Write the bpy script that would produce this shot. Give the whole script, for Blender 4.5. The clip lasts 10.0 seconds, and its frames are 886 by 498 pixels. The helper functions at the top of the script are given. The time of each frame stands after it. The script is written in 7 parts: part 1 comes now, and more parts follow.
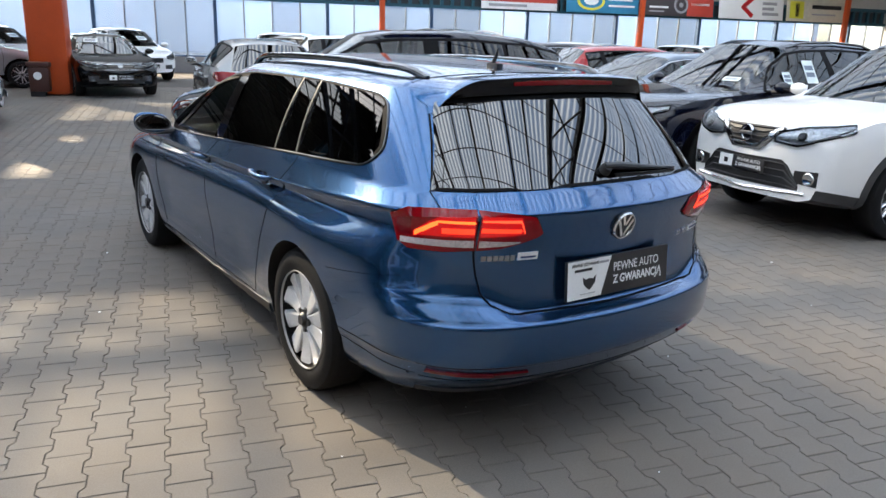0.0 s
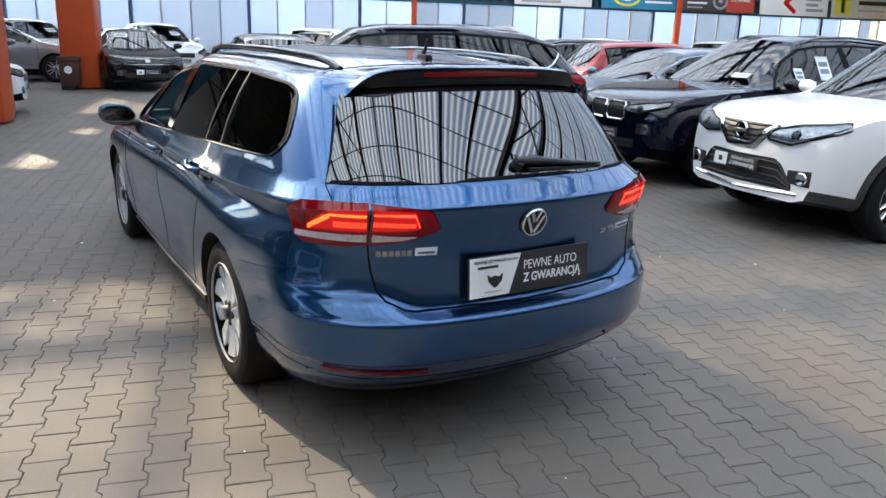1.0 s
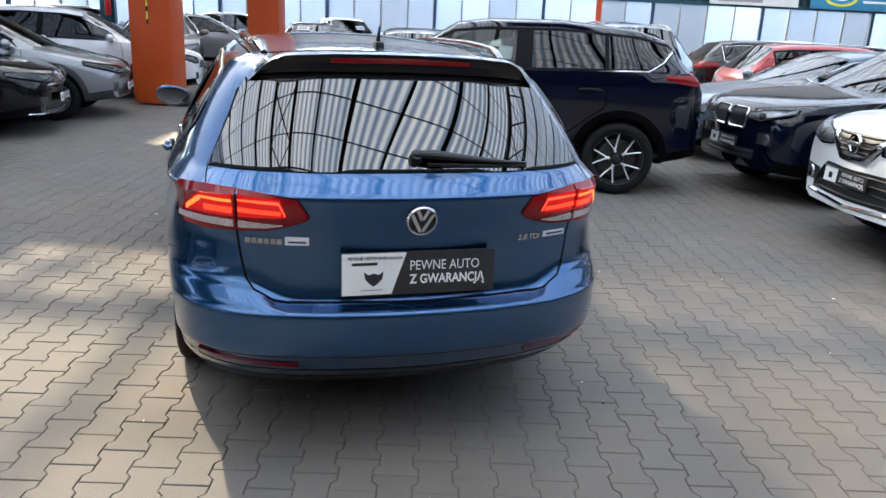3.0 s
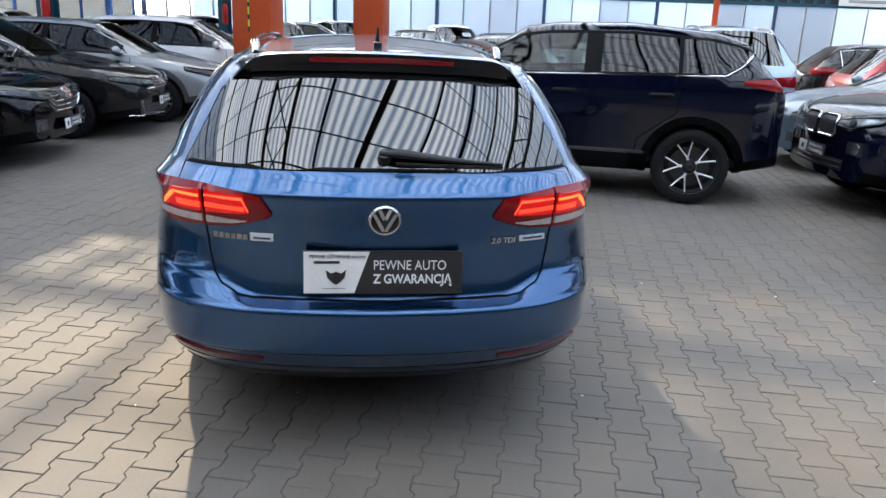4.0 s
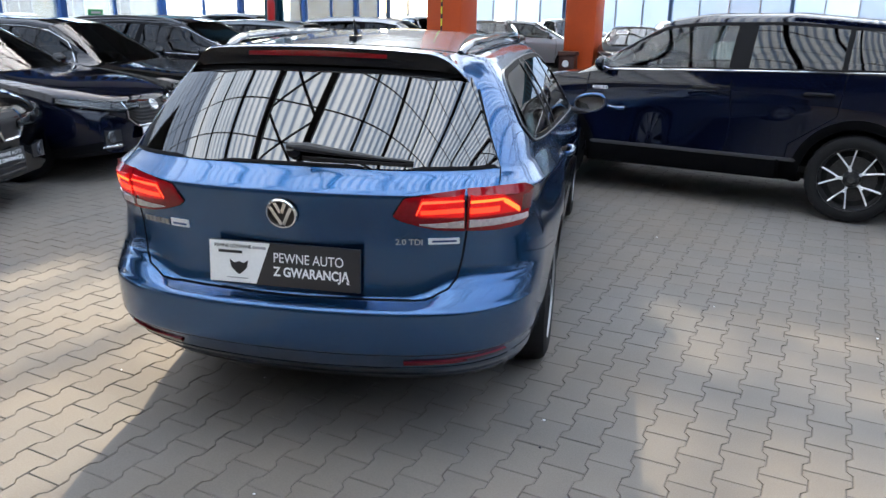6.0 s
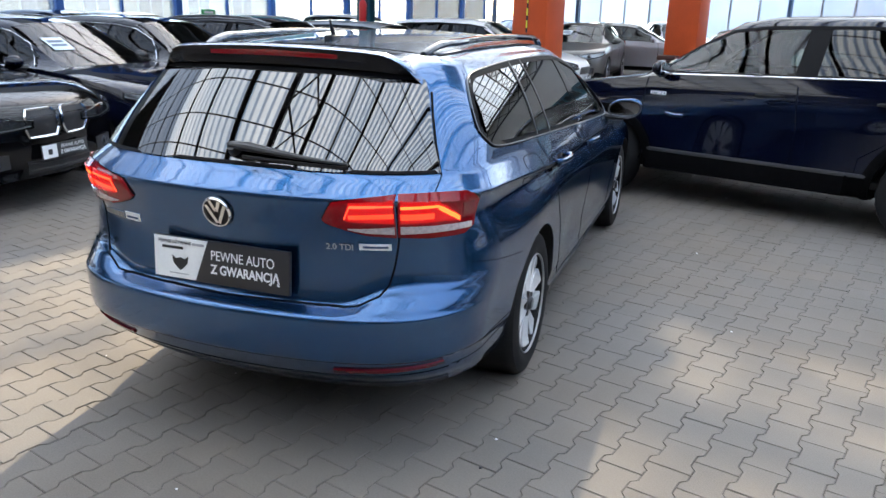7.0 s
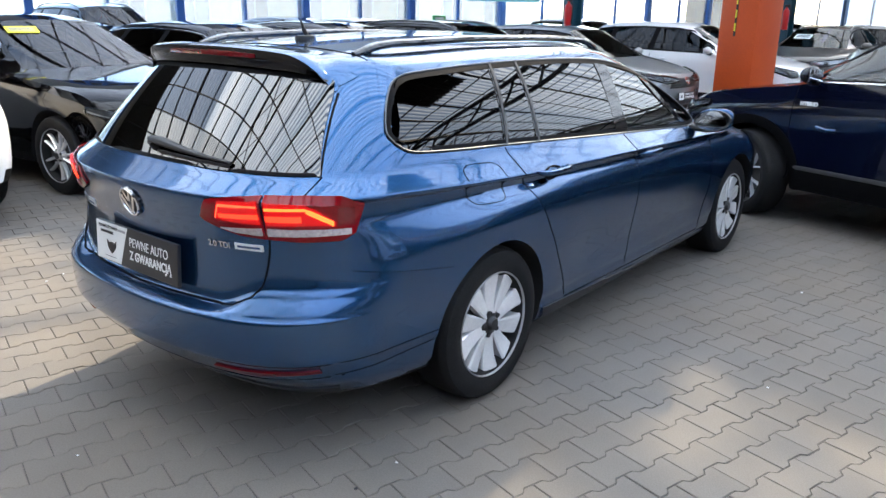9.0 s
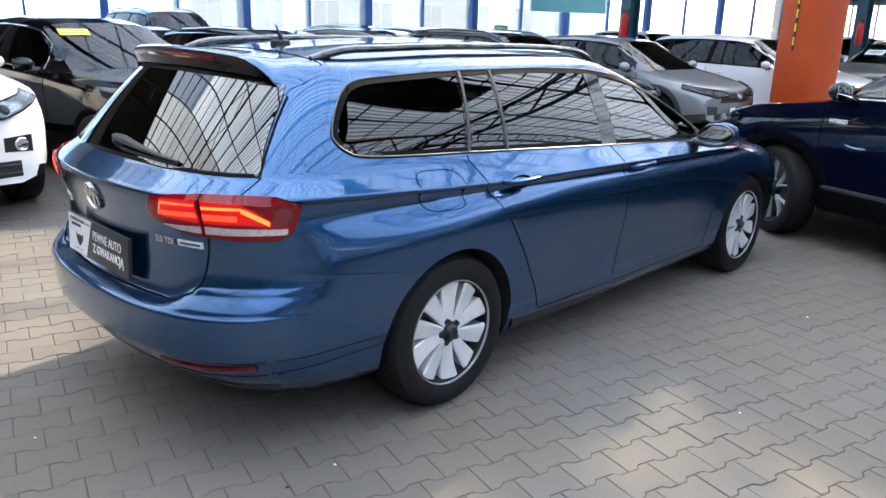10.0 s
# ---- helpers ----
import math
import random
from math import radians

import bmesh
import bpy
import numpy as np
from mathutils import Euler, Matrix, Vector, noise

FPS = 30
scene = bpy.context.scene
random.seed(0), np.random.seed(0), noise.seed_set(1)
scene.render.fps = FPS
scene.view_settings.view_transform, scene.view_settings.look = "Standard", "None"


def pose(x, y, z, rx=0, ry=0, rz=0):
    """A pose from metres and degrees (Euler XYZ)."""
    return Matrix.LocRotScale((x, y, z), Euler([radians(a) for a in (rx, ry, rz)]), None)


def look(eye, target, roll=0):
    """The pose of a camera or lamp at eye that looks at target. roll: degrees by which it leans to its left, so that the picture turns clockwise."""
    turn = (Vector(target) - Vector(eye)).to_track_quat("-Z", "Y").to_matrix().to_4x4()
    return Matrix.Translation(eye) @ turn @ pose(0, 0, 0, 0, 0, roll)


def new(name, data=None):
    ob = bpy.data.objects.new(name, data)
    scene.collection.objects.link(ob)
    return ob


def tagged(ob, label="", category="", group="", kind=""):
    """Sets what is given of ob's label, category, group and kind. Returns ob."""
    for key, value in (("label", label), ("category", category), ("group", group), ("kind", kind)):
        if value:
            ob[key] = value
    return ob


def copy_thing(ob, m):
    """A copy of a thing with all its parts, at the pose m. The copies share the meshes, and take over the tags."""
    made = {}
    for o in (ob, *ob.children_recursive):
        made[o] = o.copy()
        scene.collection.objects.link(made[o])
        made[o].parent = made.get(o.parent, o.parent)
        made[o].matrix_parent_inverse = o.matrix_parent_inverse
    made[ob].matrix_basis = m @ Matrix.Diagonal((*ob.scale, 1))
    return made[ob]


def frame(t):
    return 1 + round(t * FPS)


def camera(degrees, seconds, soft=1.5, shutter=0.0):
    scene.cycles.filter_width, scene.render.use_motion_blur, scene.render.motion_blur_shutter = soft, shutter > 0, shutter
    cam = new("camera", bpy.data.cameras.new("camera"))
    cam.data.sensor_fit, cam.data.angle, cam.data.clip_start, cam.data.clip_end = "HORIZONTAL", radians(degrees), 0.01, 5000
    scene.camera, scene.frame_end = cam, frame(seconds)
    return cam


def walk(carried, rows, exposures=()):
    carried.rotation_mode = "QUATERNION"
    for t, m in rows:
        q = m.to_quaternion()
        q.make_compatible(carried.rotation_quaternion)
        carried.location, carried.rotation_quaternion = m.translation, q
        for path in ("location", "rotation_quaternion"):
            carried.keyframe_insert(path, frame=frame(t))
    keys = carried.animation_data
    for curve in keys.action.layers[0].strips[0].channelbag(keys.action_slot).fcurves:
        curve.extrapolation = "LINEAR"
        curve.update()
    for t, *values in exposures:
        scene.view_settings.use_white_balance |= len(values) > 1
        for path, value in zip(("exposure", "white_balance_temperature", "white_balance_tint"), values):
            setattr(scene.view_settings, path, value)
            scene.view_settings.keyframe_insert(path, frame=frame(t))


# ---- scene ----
cam = camera(60.2, 10.0)
PATH = [
    (0, (-2.219, -2.032, 1.612), (-1.122, -0.45, 1.07), 1.8),
    (0.5, (-1.948, -2.133, 1.605), (-0.907, -0.517, 1.053), 2.1),
    (1, (-1.742, -2.257, 1.601), (-0.738, -0.617, 1.048), 1.9),
    (1.5, (-1.534, -2.412, 1.599), (-0.59, -0.737, 1.049), 2.2),
    (2, (-1.246, -2.482, 1.593), (-0.47, -0.729, 1.021), 1.5),
    (2.5, (-0.944, -2.52, 1.595), (-0.285, -0.723, 1.015), 2.2),
    (4, (-0.135, -2.628, 1.585), (0.118, -0.727, 1.015), 2.3),
    (4.5, (0.132, -2.633, 1.574), (0.213, -0.723, 0.987), 1.5),
    (5, (0.42, -2.667, 1.591), (0.324, -0.761, 0.993), 1.2),
    (5.5, (0.745, -2.538, 1.583), (0.487, -0.647, 0.983), 0.4),
    (6, (1.047, -2.45, 1.586), (0.673, -0.576, 0.997), 1.1),
    (7.5, (1.882, -2.056, 1.593), (1.08, -0.322, 1.001), 1.1),
    (8, (2.17, -1.935, 1.583), (1.215, -0.28, 0.992), 0.8),
    (8.5, (2.401, -1.731, 1.587), (1.311, -0.164, 0.989), 0.6),
    (9, (2.597, -1.442, 1.589), (1.392, 0.041, 0.999), 0.8),
    (9.5, (2.792, -1.284, 1.575), (1.517, 0.144, 0.997), 1.1),
    (10, (2.93, -1.142, 1.587), (1.588, 0.227, 1.016), 1.6),
]
EXPO = 1.99
walk(cam, [(t, look(eye, target, roll)) for t, eye, target, roll in PATH], exposures=[(0.0, EXPO), (4.0, EXPO + 0.17), (10.0, EXPO + 0.51)])

# ---- light: hazy sun and sky over a translucent roof ----
SUN_AZ, SUN_EL = radians(-15), radians(31)          # azimuth from +y towards +x
sun_dir = Vector((math.sin(SUN_AZ) * math.cos(SUN_EL), math.cos(SUN_AZ) * math.cos(SUN_EL), math.sin(SUN_EL)))
world = bpy.data.worlds.new("sky")
scene.world = world
world.use_nodes = True
wn = world.node_tree
sky = wn.nodes.new("ShaderNodeTexSky")
sky.sky_type, sky.sun_disc = "NISHITA", False
sky.sun_elevation, sky.sun_rotation = SUN_EL, SUN_AZ
wn.links.new(sky.outputs[0], wn.nodes["Background"].inputs[0])
wn.nodes["Background"].inputs[1].default_value = 0.15
sun = new("sun", bpy.data.lights.new("sun", "SUN"))
sun.data.energy, sun.data.angle, sun.data.color = 5.0, radians(1.0), (1.0, 0.815, 0.58)
sun.matrix_world = look(sun_dir * 50, (0, 0, 0))

# ---- materials ----


def nodes_of(name):
    m = bpy.data.materials.new(name)
    m.use_nodes = True
    return m, m.node_tree.nodes, m.node_tree.links, m.node_tree.nodes["Principled BSDF"]


def M(name, color, rough=0.5, metal=0.0, vary=0.12, scale=8.0, fine=90.0, bump=0.0, coat=0.0, spec=0.5, flakes=0.0, island=0.0, rvary=0.1, far=0.0):
    """A surface with variation at two scales in colour, gloss and relief."""
    m, n, l, p = nodes_of(name)
    p.inputs["Roughness"].default_value, p.inputs["Metallic"].default_value = rough, metal
    p.inputs["Coat Weight"].default_value, p.inputs["Coat Roughness"].default_value = coat, 0.015
    p.inputs["Specular IOR Level"].default_value = spec
    tc = n.new("ShaderNodeTexCoord")
    big, small = n.new("ShaderNodeTexNoise"), n.new("ShaderNodeTexNoise")
    big.inputs["Scale"].default_value, small.inputs["Scale"].default_value = scale, fine
    big.inputs["Detail"].default_value, small.inputs["Detail"].default_value = 4, 3
    for t in (big, small):
        l.new(tc.outputs["Object"], t.inputs["Vector"])
    mixn = n.new("ShaderNodeMath")
    mixn.operation = "ADD"
    l.new(big.outputs[0], mixn.inputs[0]), l.new(small.outputs[0], mixn.inputs[1])
    ramp = n.new("ShaderNodeMapRange")
    ramp.inputs["From Min"].default_value, ramp.inputs["From Max"].default_value = 0.7, 1.3
    ramp.inputs["To Min"].default_value, ramp.inputs["To Max"].default_value = 1 - vary, 1 + vary
    l.new(mixn.outputs[0], ramp.inputs["Value"])
    hsv = n.new("ShaderNodeHueSaturation")
    hsv.inputs["Color"].default_value = (*color, 1)
    val = ramp.outputs[0]
    if island:
        info, rnd = n.new("ShaderNodeNewGeometry"), n.new("ShaderNodeMapRange")
        ob = n.new("ShaderNodeObjectInfo")
        add, fr = n.new("ShaderNodeMath"), n.new("ShaderNodeMath")
        add.operation, fr.operation = "ADD", "FRACT"
        l.new(info.outputs["Random Per Island"], add.inputs[0]), l.new(ob.outputs["Random"], add.inputs[1])
        l.new(add.outputs[0], fr.inputs[0]), l.new(fr.outputs[0], rnd.inputs["Value"])
        rnd.inputs["To Min"].default_value, rnd.inputs["To Max"].default_value = 1 - island, 1 + island
        mul = n.new("ShaderNodeMath")
        mul.operation = "MULTIPLY"
        l.new(val, mul.inputs[0]), l.new(rnd.outputs[0], mul.inputs[1])
        val = mul.outputs[0]
    l.new(val, hsv.inputs["Value"])
    l.new(hsv.outputs[0], p.inputs["Base Color"])
    rr = n.new("ShaderNodeMapRange")
    rr.inputs["To Min"].default_value, rr.inputs["To Max"].default_value = max(0.01, rough * (1 - rvary)), rough * (1 + rvary)
    l.new(big.outputs[0], rr.inputs["Value"]), l.new(rr.outputs[0], p.inputs["Roughness"])
    if bump:
        b = n.new("ShaderNodeBump")
        b.inputs["Strength"].default_value, b.inputs["Distance"].default_value = 1.0, bump
        l.new(mixn.outputs[0], b.inputs["Height"]), l.new(b.outputs[0], p.inputs["Normal"])
    return m


def paint(name, color, metal=0.35, rough=0.38, spec=0.3, ior=1.5):
    """Clear-coated car paint with flakes and light orange peel."""
    m, n, l, p = nodes_of(name)
    p.inputs["Roughness"].default_value, p.inputs["Metallic"].default_value = rough, metal
    p.inputs["Specular IOR Level"].default_value = spec
    p.inputs["Coat Weight"].default_value, p.inputs["Coat Roughness"].default_value, p.inputs["Coat IOR"].default_value = 1.0, 0.012, ior
    tc, fl, dust = n.new("ShaderNodeTexCoord"), n.new("ShaderNodeTexNoise"), n.new("ShaderNodeTexNoise")
    fl.inputs["Scale"].default_value, dust.inputs["Scale"].default_value = 900, 3.5
    hsv, mr = n.new("ShaderNodeHueSaturation"), n.new("ShaderNodeMapRange")
    hsv.inputs["Color"].default_value = (*color, 1)
    l.new(tc.outputs["Object"], fl.inputs["Vector"]), l.new(tc.outputs["Object"], dust.inputs["Vector"])
    mr.inputs["From Min"].default_value, mr.inputs["From Max"].default_value = 0.3, 0.7
    mr.inputs["To Min"].default_value, mr.inputs["To Max"].default_value = 0.85, 1.15
    l.new(fl.outputs[0], mr.inputs["Value"]), l.new(mr.outputs[0], hsv.inputs["Value"])
    l.new(hsv.outputs[0], p.inputs["Base Color"])
    cr = n.new("ShaderNodeMapRange")
    cr.inputs["From Min"].default_value, cr.inputs["From Max"].default_value = 0.4, 0.75
    cr.inputs["To Min"].default_value, cr.inputs["To Max"].default_value = 0.03, 0.075
    l.new(dust.outputs[0], cr.inputs["Value"]), l.new(cr.outputs[0], p.inputs["Coat Roughness"])
    return m


def glass(name, tint, gloss=(0.9, 0.9, 0.9), ior=1.5, rough=0.0, shade=0.0, body=(0, 0, 0), vary=0.0):
    """A thin pane: tinted see-through with the gloss of its front, and some milky body where shade is given."""
    m, n, l, p = nodes_of(name)
    n.remove(p)
    out = n["Material Output"]
    tr, gl, fr, mx = n.new("ShaderNodeBsdfTransparent"), n.new("ShaderNodeBsdfGlossy"), n.new("ShaderNodeFresnel"), n.new("ShaderNodeMixShader")
    tr.inputs[0].default_value, gl.inputs[0].default_value = (*tint, 1), (*gloss, 1)
    gl.inputs["Roughness"].default_value, fr.inputs[0].default_value = rough, ior
    base = tr
    if vary:                                          # each pane a little lighter or darker
        oi, mr, hs = n.new("ShaderNodeObjectInfo"), n.new("ShaderNodeMapRange"), n.new("ShaderNodeHueSaturation")
        mr.inputs["To Min"].default_value, mr.inputs["To Max"].default_value = 1 - vary, 1 + vary
        hs.inputs["Color"].default_value = (*tint, 1)
        l.new(oi.outputs["Random"], mr.inputs["Value"]), l.new(mr.outputs[0], hs.inputs["Value"]), l.new(hs.outputs[0], tr.inputs[0])
    if shade:
        df, m2 = n.new("ShaderNodeBsdfTranslucent"), n.new("ShaderNodeMixShader")
        d2, m3 = n.new("ShaderNodeBsdfDiffuse"), n.new("ShaderNodeMixShader")
        df.inputs[0].default_value = d2.inputs[0].default_value = (*body, 1)
        m3.inputs[0].default_value, m2.inputs[0].default_value = 0.4, shade
        l.new(df.outputs[0], m3.inputs[1]), l.new(d2.outputs[0], m3.inputs[2])
        l.new(tr.outputs[0], m2.inputs[1]), l.new(m3.outputs[0], m2.inputs[2])
        base = m2
    l.new(fr.outputs[0], mx.inputs[0]), l.new(base.outputs[0], mx.inputs[1]), l.new(gl.outputs[0], mx.inputs[2])
    l.new(mx.outputs[0], out.inputs[0])
    return m


def glow(name, color, strength):
    m, n, l, p = nodes_of(name)
    p.inputs["Base Color"].default_value = (*[c * 0.6 for c in color], 1)
    p.inputs["Roughness"].default_value = 0.15
    p.inputs["Emission Color"].default_value, p.inputs["Emission Strength"].default_value = (*color, 1), strength
    return m


BLUE = paint("blue_metallic_paint", (0.0155, 0.082, 0.213), 0.89, 0.24, ior=1.58)
TYRE = M("tyre_rubber", (0.009, 0.009, 0.010), 0.68, vary=0.3, scale=14, bump=0.001, spec=0.22)
TRIM = M("black_plastic", (0.016, 0.016, 0.018), 0.45, vary=0.2, scale=20, bump=0.0004)
LINER = M("arch_liner_and_wheel_shade", (0.006, 0.006, 0.007), 0.85, vary=0.3, scale=12, bump=0.002)
GAP = M("panel_gap", (0.004, 0.005, 0.008), 0.9, spec=0.05)
CHROME = M("chrome", (0.75, 0.76, 0.78), 0.09, 1.0, vary=0.04)
SATIN = M("satin_aluminium", (0.36, 0.37, 0.38), 0.34, 1.0, vary=0.06, scale=30)
ALLOY = M("silver_alloy", (0.84, 0.85, 0.87), 0.22, 0.45, vary=0.06, scale=25)
DALLOY = M("dark_alloy", (0.012, 0.012, 0.014), 0.35, 0.3, vary=0.1)
LIP = M("cast_alloy_lip", (0.36, 0.36, 0.37), 0.35, 0.45, vary=0.08, scale=25)
BRAKE = M("brake_steel", (0.05, 0.050, 0.050), 0.45, 0.8, vary=0.25, scale=20)
INTER = M("dark_cabin_fabric", (0.020, 0.020, 0.022), 0.85, vary=0.25, scale=30, bump=0.0006)
BEIGE = M("pale_cabin_trim", (0.30, 0.29, 0.27), 0.8, vary=0.1)
TINT = glass("privacy_glass", (0.020, 0.024, 0.024), ior=2.2)
TINT_SIDE = glass("side_privacy_glass", (0.020, 0.024, 0.024), ior=1.6)
CLEAR = glass("car_glass", (0.42, 0.50, 0.48), ior=1.75)
FRIT = M("black_glass_edge", (0.004, 0.004, 0.005), 0.06, spec=0.45, vary=0.05)
LENS_RED = M("red_lens", (0.23, 0.003, 0.007), 0.06, coat=0.5, spec=0.2, vary=0.12, scale=20)
LENS_DARK = M("dark_red_lens", (0.17, 0.003, 0.007), 0.08, coat=1.0, vary=0.1, scale=40)
LENS_WHITE = M("clear_ribbed_lens", (0.48, 0.40, 0.40), 0.15, coat=1.0, vary=0.25, scale=120)
LAMP_GLOW = glow("lit_red_light_guide", (1.0, 0.055, 0.02), 0.75)
LAMP_BAND = glow("lit_red_light_band", (0.95, 0.035, 0.012), 0.55)
LAMP_AMBER = glow("lit_orange_light_guide", (1.0, 0.10, 0.018), 0.9)
HEAD = M("headlamp_reflector", (0.075, 0.080, 0.088), 0.20, 0.25, vary=0.5, scale=25, fine=60)
HEAD_CLEAR = M("bright_headlamp_reflector", (0.42, 0.44, 0.47), 0.16, 0.6, vary=0.5, scale=25, fine=60)
HEADC = glass("headlamp_cover", (0.85, 0.88, 0.9), ior=1.36)
WHITE = M("white_board", (0.85, 0.86, 0.86), 0.35, vary=0.03)
BLACKB = M("charcoal_board", (0.028, 0.027, 0.029), 0.35, vary=0.06)
INK = M("print_ink", (0.02, 0.02, 0.022), 0.5)
PAPER = M("paper_sign", (0.72, 0.80, 0.82), 0.6, vary=0.04)
YELLOW = M("yellow_paper", (0.75, 0.70, 0.06), 0.6, vary=0.05)
ORANGE = M("orange_painted_steel", (0.52, 0.072, 0.012), 0.42, vary=0.10, scale=2.5, fine=60, bump=0.0006)
BLUEST = M("blue_painted_steel", (0.025, 0.12, 0.42), 0.4, vary=0.12, scale=3, bump=0.0004)
TEAL = M("teal_painted_steel", (0.012, 0.075, 0.11), 0.45, vary=0.15, scale=3)
STEEL = M("dark_truss_steel", (0.020, 0.024, 0.032), 0.55, vary=0.2, scale=3)
CONC = M("grey_concrete_render", (0.20, 0.20, 0.21), 0.85, vary=0.15, scale=1.2, bump=0.002)
PALEW = M("pale_wall_render", (0.45, 0.45, 0.44), 0.85, vary=0.10, scale=1.2, bump=0.002)
DCLAD = M("black_plastic_cladding", (0.003, 0.003, 0.0035), 0.5, vary=0.2, scale=15, bump=0.0005, spec=0.04)
REFLECT = M("red_reflector", (0.14, 0.005, 0.009), 0.12, coat=0.4, vary=0.1)
RED = M("red_enamel", (0.55, 0.015, 0.015), 0.3, vary=0.05)
BROWN = M("brown_plastic", (0.06, 0.022, 0.016), 0.5, vary=0.1)
SIGNG = M("green_sign", (0.03, 0.35, 0.12), 0.5)

MIRROR = M("mirror_silvering", (0.85, 0.87, 0.9), 0.02, 1.0, vary=0.01)
RAIL = M("glossy_dark_rail", (0.022, 0.024, 0.028), 0.12, coat=1.0, vary=0.05)
POST = M("dark_satin_post", (0.05, 0.052, 0.056), 0.45, 0.5, vary=0.08)
SEAL = M("black_rubber_seal", (0.005, 0.005, 0.006), 0.6, spec=0.08, vary=0.1)
LENS_LIT = glow("softly_lit_red_lens", (0.34, 0.003, 0.004), 0.34)
NAVY = M("navy_print", (0.03, 0.06, 0.16), 0.5)
GREYINK = M("grey_print", (0.35, 0.35, 0.37), 0.5)

UNDER = M("gloss_black_paint", (0.004, 0.005, 0.008), 0.22, spec=0.35, vary=0.05)
WTRIM = M("dull_satin_trim", (0.15, 0.162, 0.18), 0.42, 0.5, vary=0.08, scale=30)

# ---- small mesh tools ----


def mesh_of(name, verts, faces, material=None, smooth=True, angle=0.6):
    me = bpy.data.meshes.new(name)
    me.from_pydata([tuple(v) for v in verts], [], [tuple(f) for f in faces])
    if smooth:
        me.shade_smooth()
        me.set_sharp_from_angle(angle=angle)
    if material:
        me.materials.append(material)
    return me


def outward(shape, centre):
    """Turns the faces of a pane so that its front looks away from the centre of its car."""
    vs, fs = shape
    total = 0.0
    for f in fs:
        a, b, c = (Vector(vs[i]) for i in f[:3])
        total += (b - a).cross(c - a).dot((a + c) / 2 - Vector(centre))
    return vs, (fs if total > 0 else [tuple(f)[::-1] for f in fs])


def part(name, me, material=None, parent=None, label="", m=None, smooth=True):
    """Links a bmesh or a mesh as ONE object, under a thing or a part where parent is given."""
    if isinstance(me, bmesh.types.BMesh):
        bm = me
        me = bpy.data.meshes.new(name)
        bm.normal_update()
        bm.to_mesh(me)
        bm.free()
        if smooth:
            me.shade_smooth()
            me.set_sharp_from_angle(angle=0.6)
    if material and not me.materials:
        me.materials.append(material)
    ob = new(name, me)
    if parent:
        ob.parent = parent
    if m is not None:
        ob.matrix_basis = m
    return tagged(ob, label) if label else ob


def box(bm, lo, hi, bevel=0.0, m=None):
    r = bmesh.ops.create_cube(bm, size=1)
    lo, hi = Vector(lo), Vector(hi)
    bmesh.ops.transform(bm, verts=r["verts"], matrix=Matrix.Translation((lo + hi) / 2) @ Matrix.Diagonal((*(hi - lo), 1)))
    if bevel:
        es = list({e for v in r["verts"] for e in v.link_edges})
        made = bmesh.ops.bevel(bm, geom=es, offset=bevel, segments=2, affect="EDGES", profile=0.6)
        vs = list({v for f in made["faces"] for v in f.verts} | {v for v in r["verts"] if v.is_valid})
    else:
        vs = r["verts"]
    if m is not None:
        bmesh.ops.transform(bm, verts=vs, matrix=m)
    return bm


def boxm(lo, hi, bevel=0.0, m=None):
    return box(bmesh.new(), lo, hi, bevel, m)


def lathe(profile, seg=32, axis="x", close=False):
    """A surface turned from (radius, along) pairs about the x axis."""
    vs, fs, n = [], [], len(profile)
    for i in range(seg):
        a = 2 * math.pi * i / seg
        for r, h in profile:
            vs.append((h, r * math.cos(a), r * math.sin(a)) if axis == "x" else (r * math.cos(a), r * math.sin(a), h))
    for i in range(seg):
        k = (i + 1) % seg
        for j in range(n - 1 + close):
            q = (j + 1) % n
            fs.append((i * n + j, k * n + j, k * n + q, i * n + q) if axis != "x" else (i * n + j, i * n + q, k * n + q, k * n + j))
    return vs, fs


def tube(points, r, sides=8, caps=True, scale2=1.0):
    """A round bar along points."""
    vs, fs = [], []
    pts = [Vector(p) for p in points]
    for i, p in enumerate(pts):
        d = (pts[min(i + 1, len(pts) - 1)] - pts[max(i - 1, 0)]).normalized()
        a = d.cross(Vector((0, 0, 1)) if abs(d.z) < 0.95 else Vector((1, 0, 0))).normalized()
        b = a.cross(d)
        rr = r[i] if isinstance(r, (list, tuple)) else r
        vs += [p + rr * (math.cos(2 * math.pi * k / sides) * a + scale2 * math.sin(2 * math.pi * k / sides) * b) for k in range(sides)]
    for i in range(len(pts) - 1):
        for k in range(sides):
            fs.append((i * sides + k, i * sides + (k + 1) % sides, (i + 1) * sides + (k + 1) % sides, (i + 1) * sides + k))
    if caps:
        fs += [tuple(range(sides))[::-1], tuple(len(vs) - sides + k for k in range(sides))]
    return vs, fs


def joined(*pairs):
    vs, fs = [], []
    for v, f in pairs:
        fs += [tuple(i + len(vs) for i in q) for q in f]
        vs += list(v)
    return vs, fs


def lin(x, xs, ys):
    return float(np.interp(x, xs, ys))


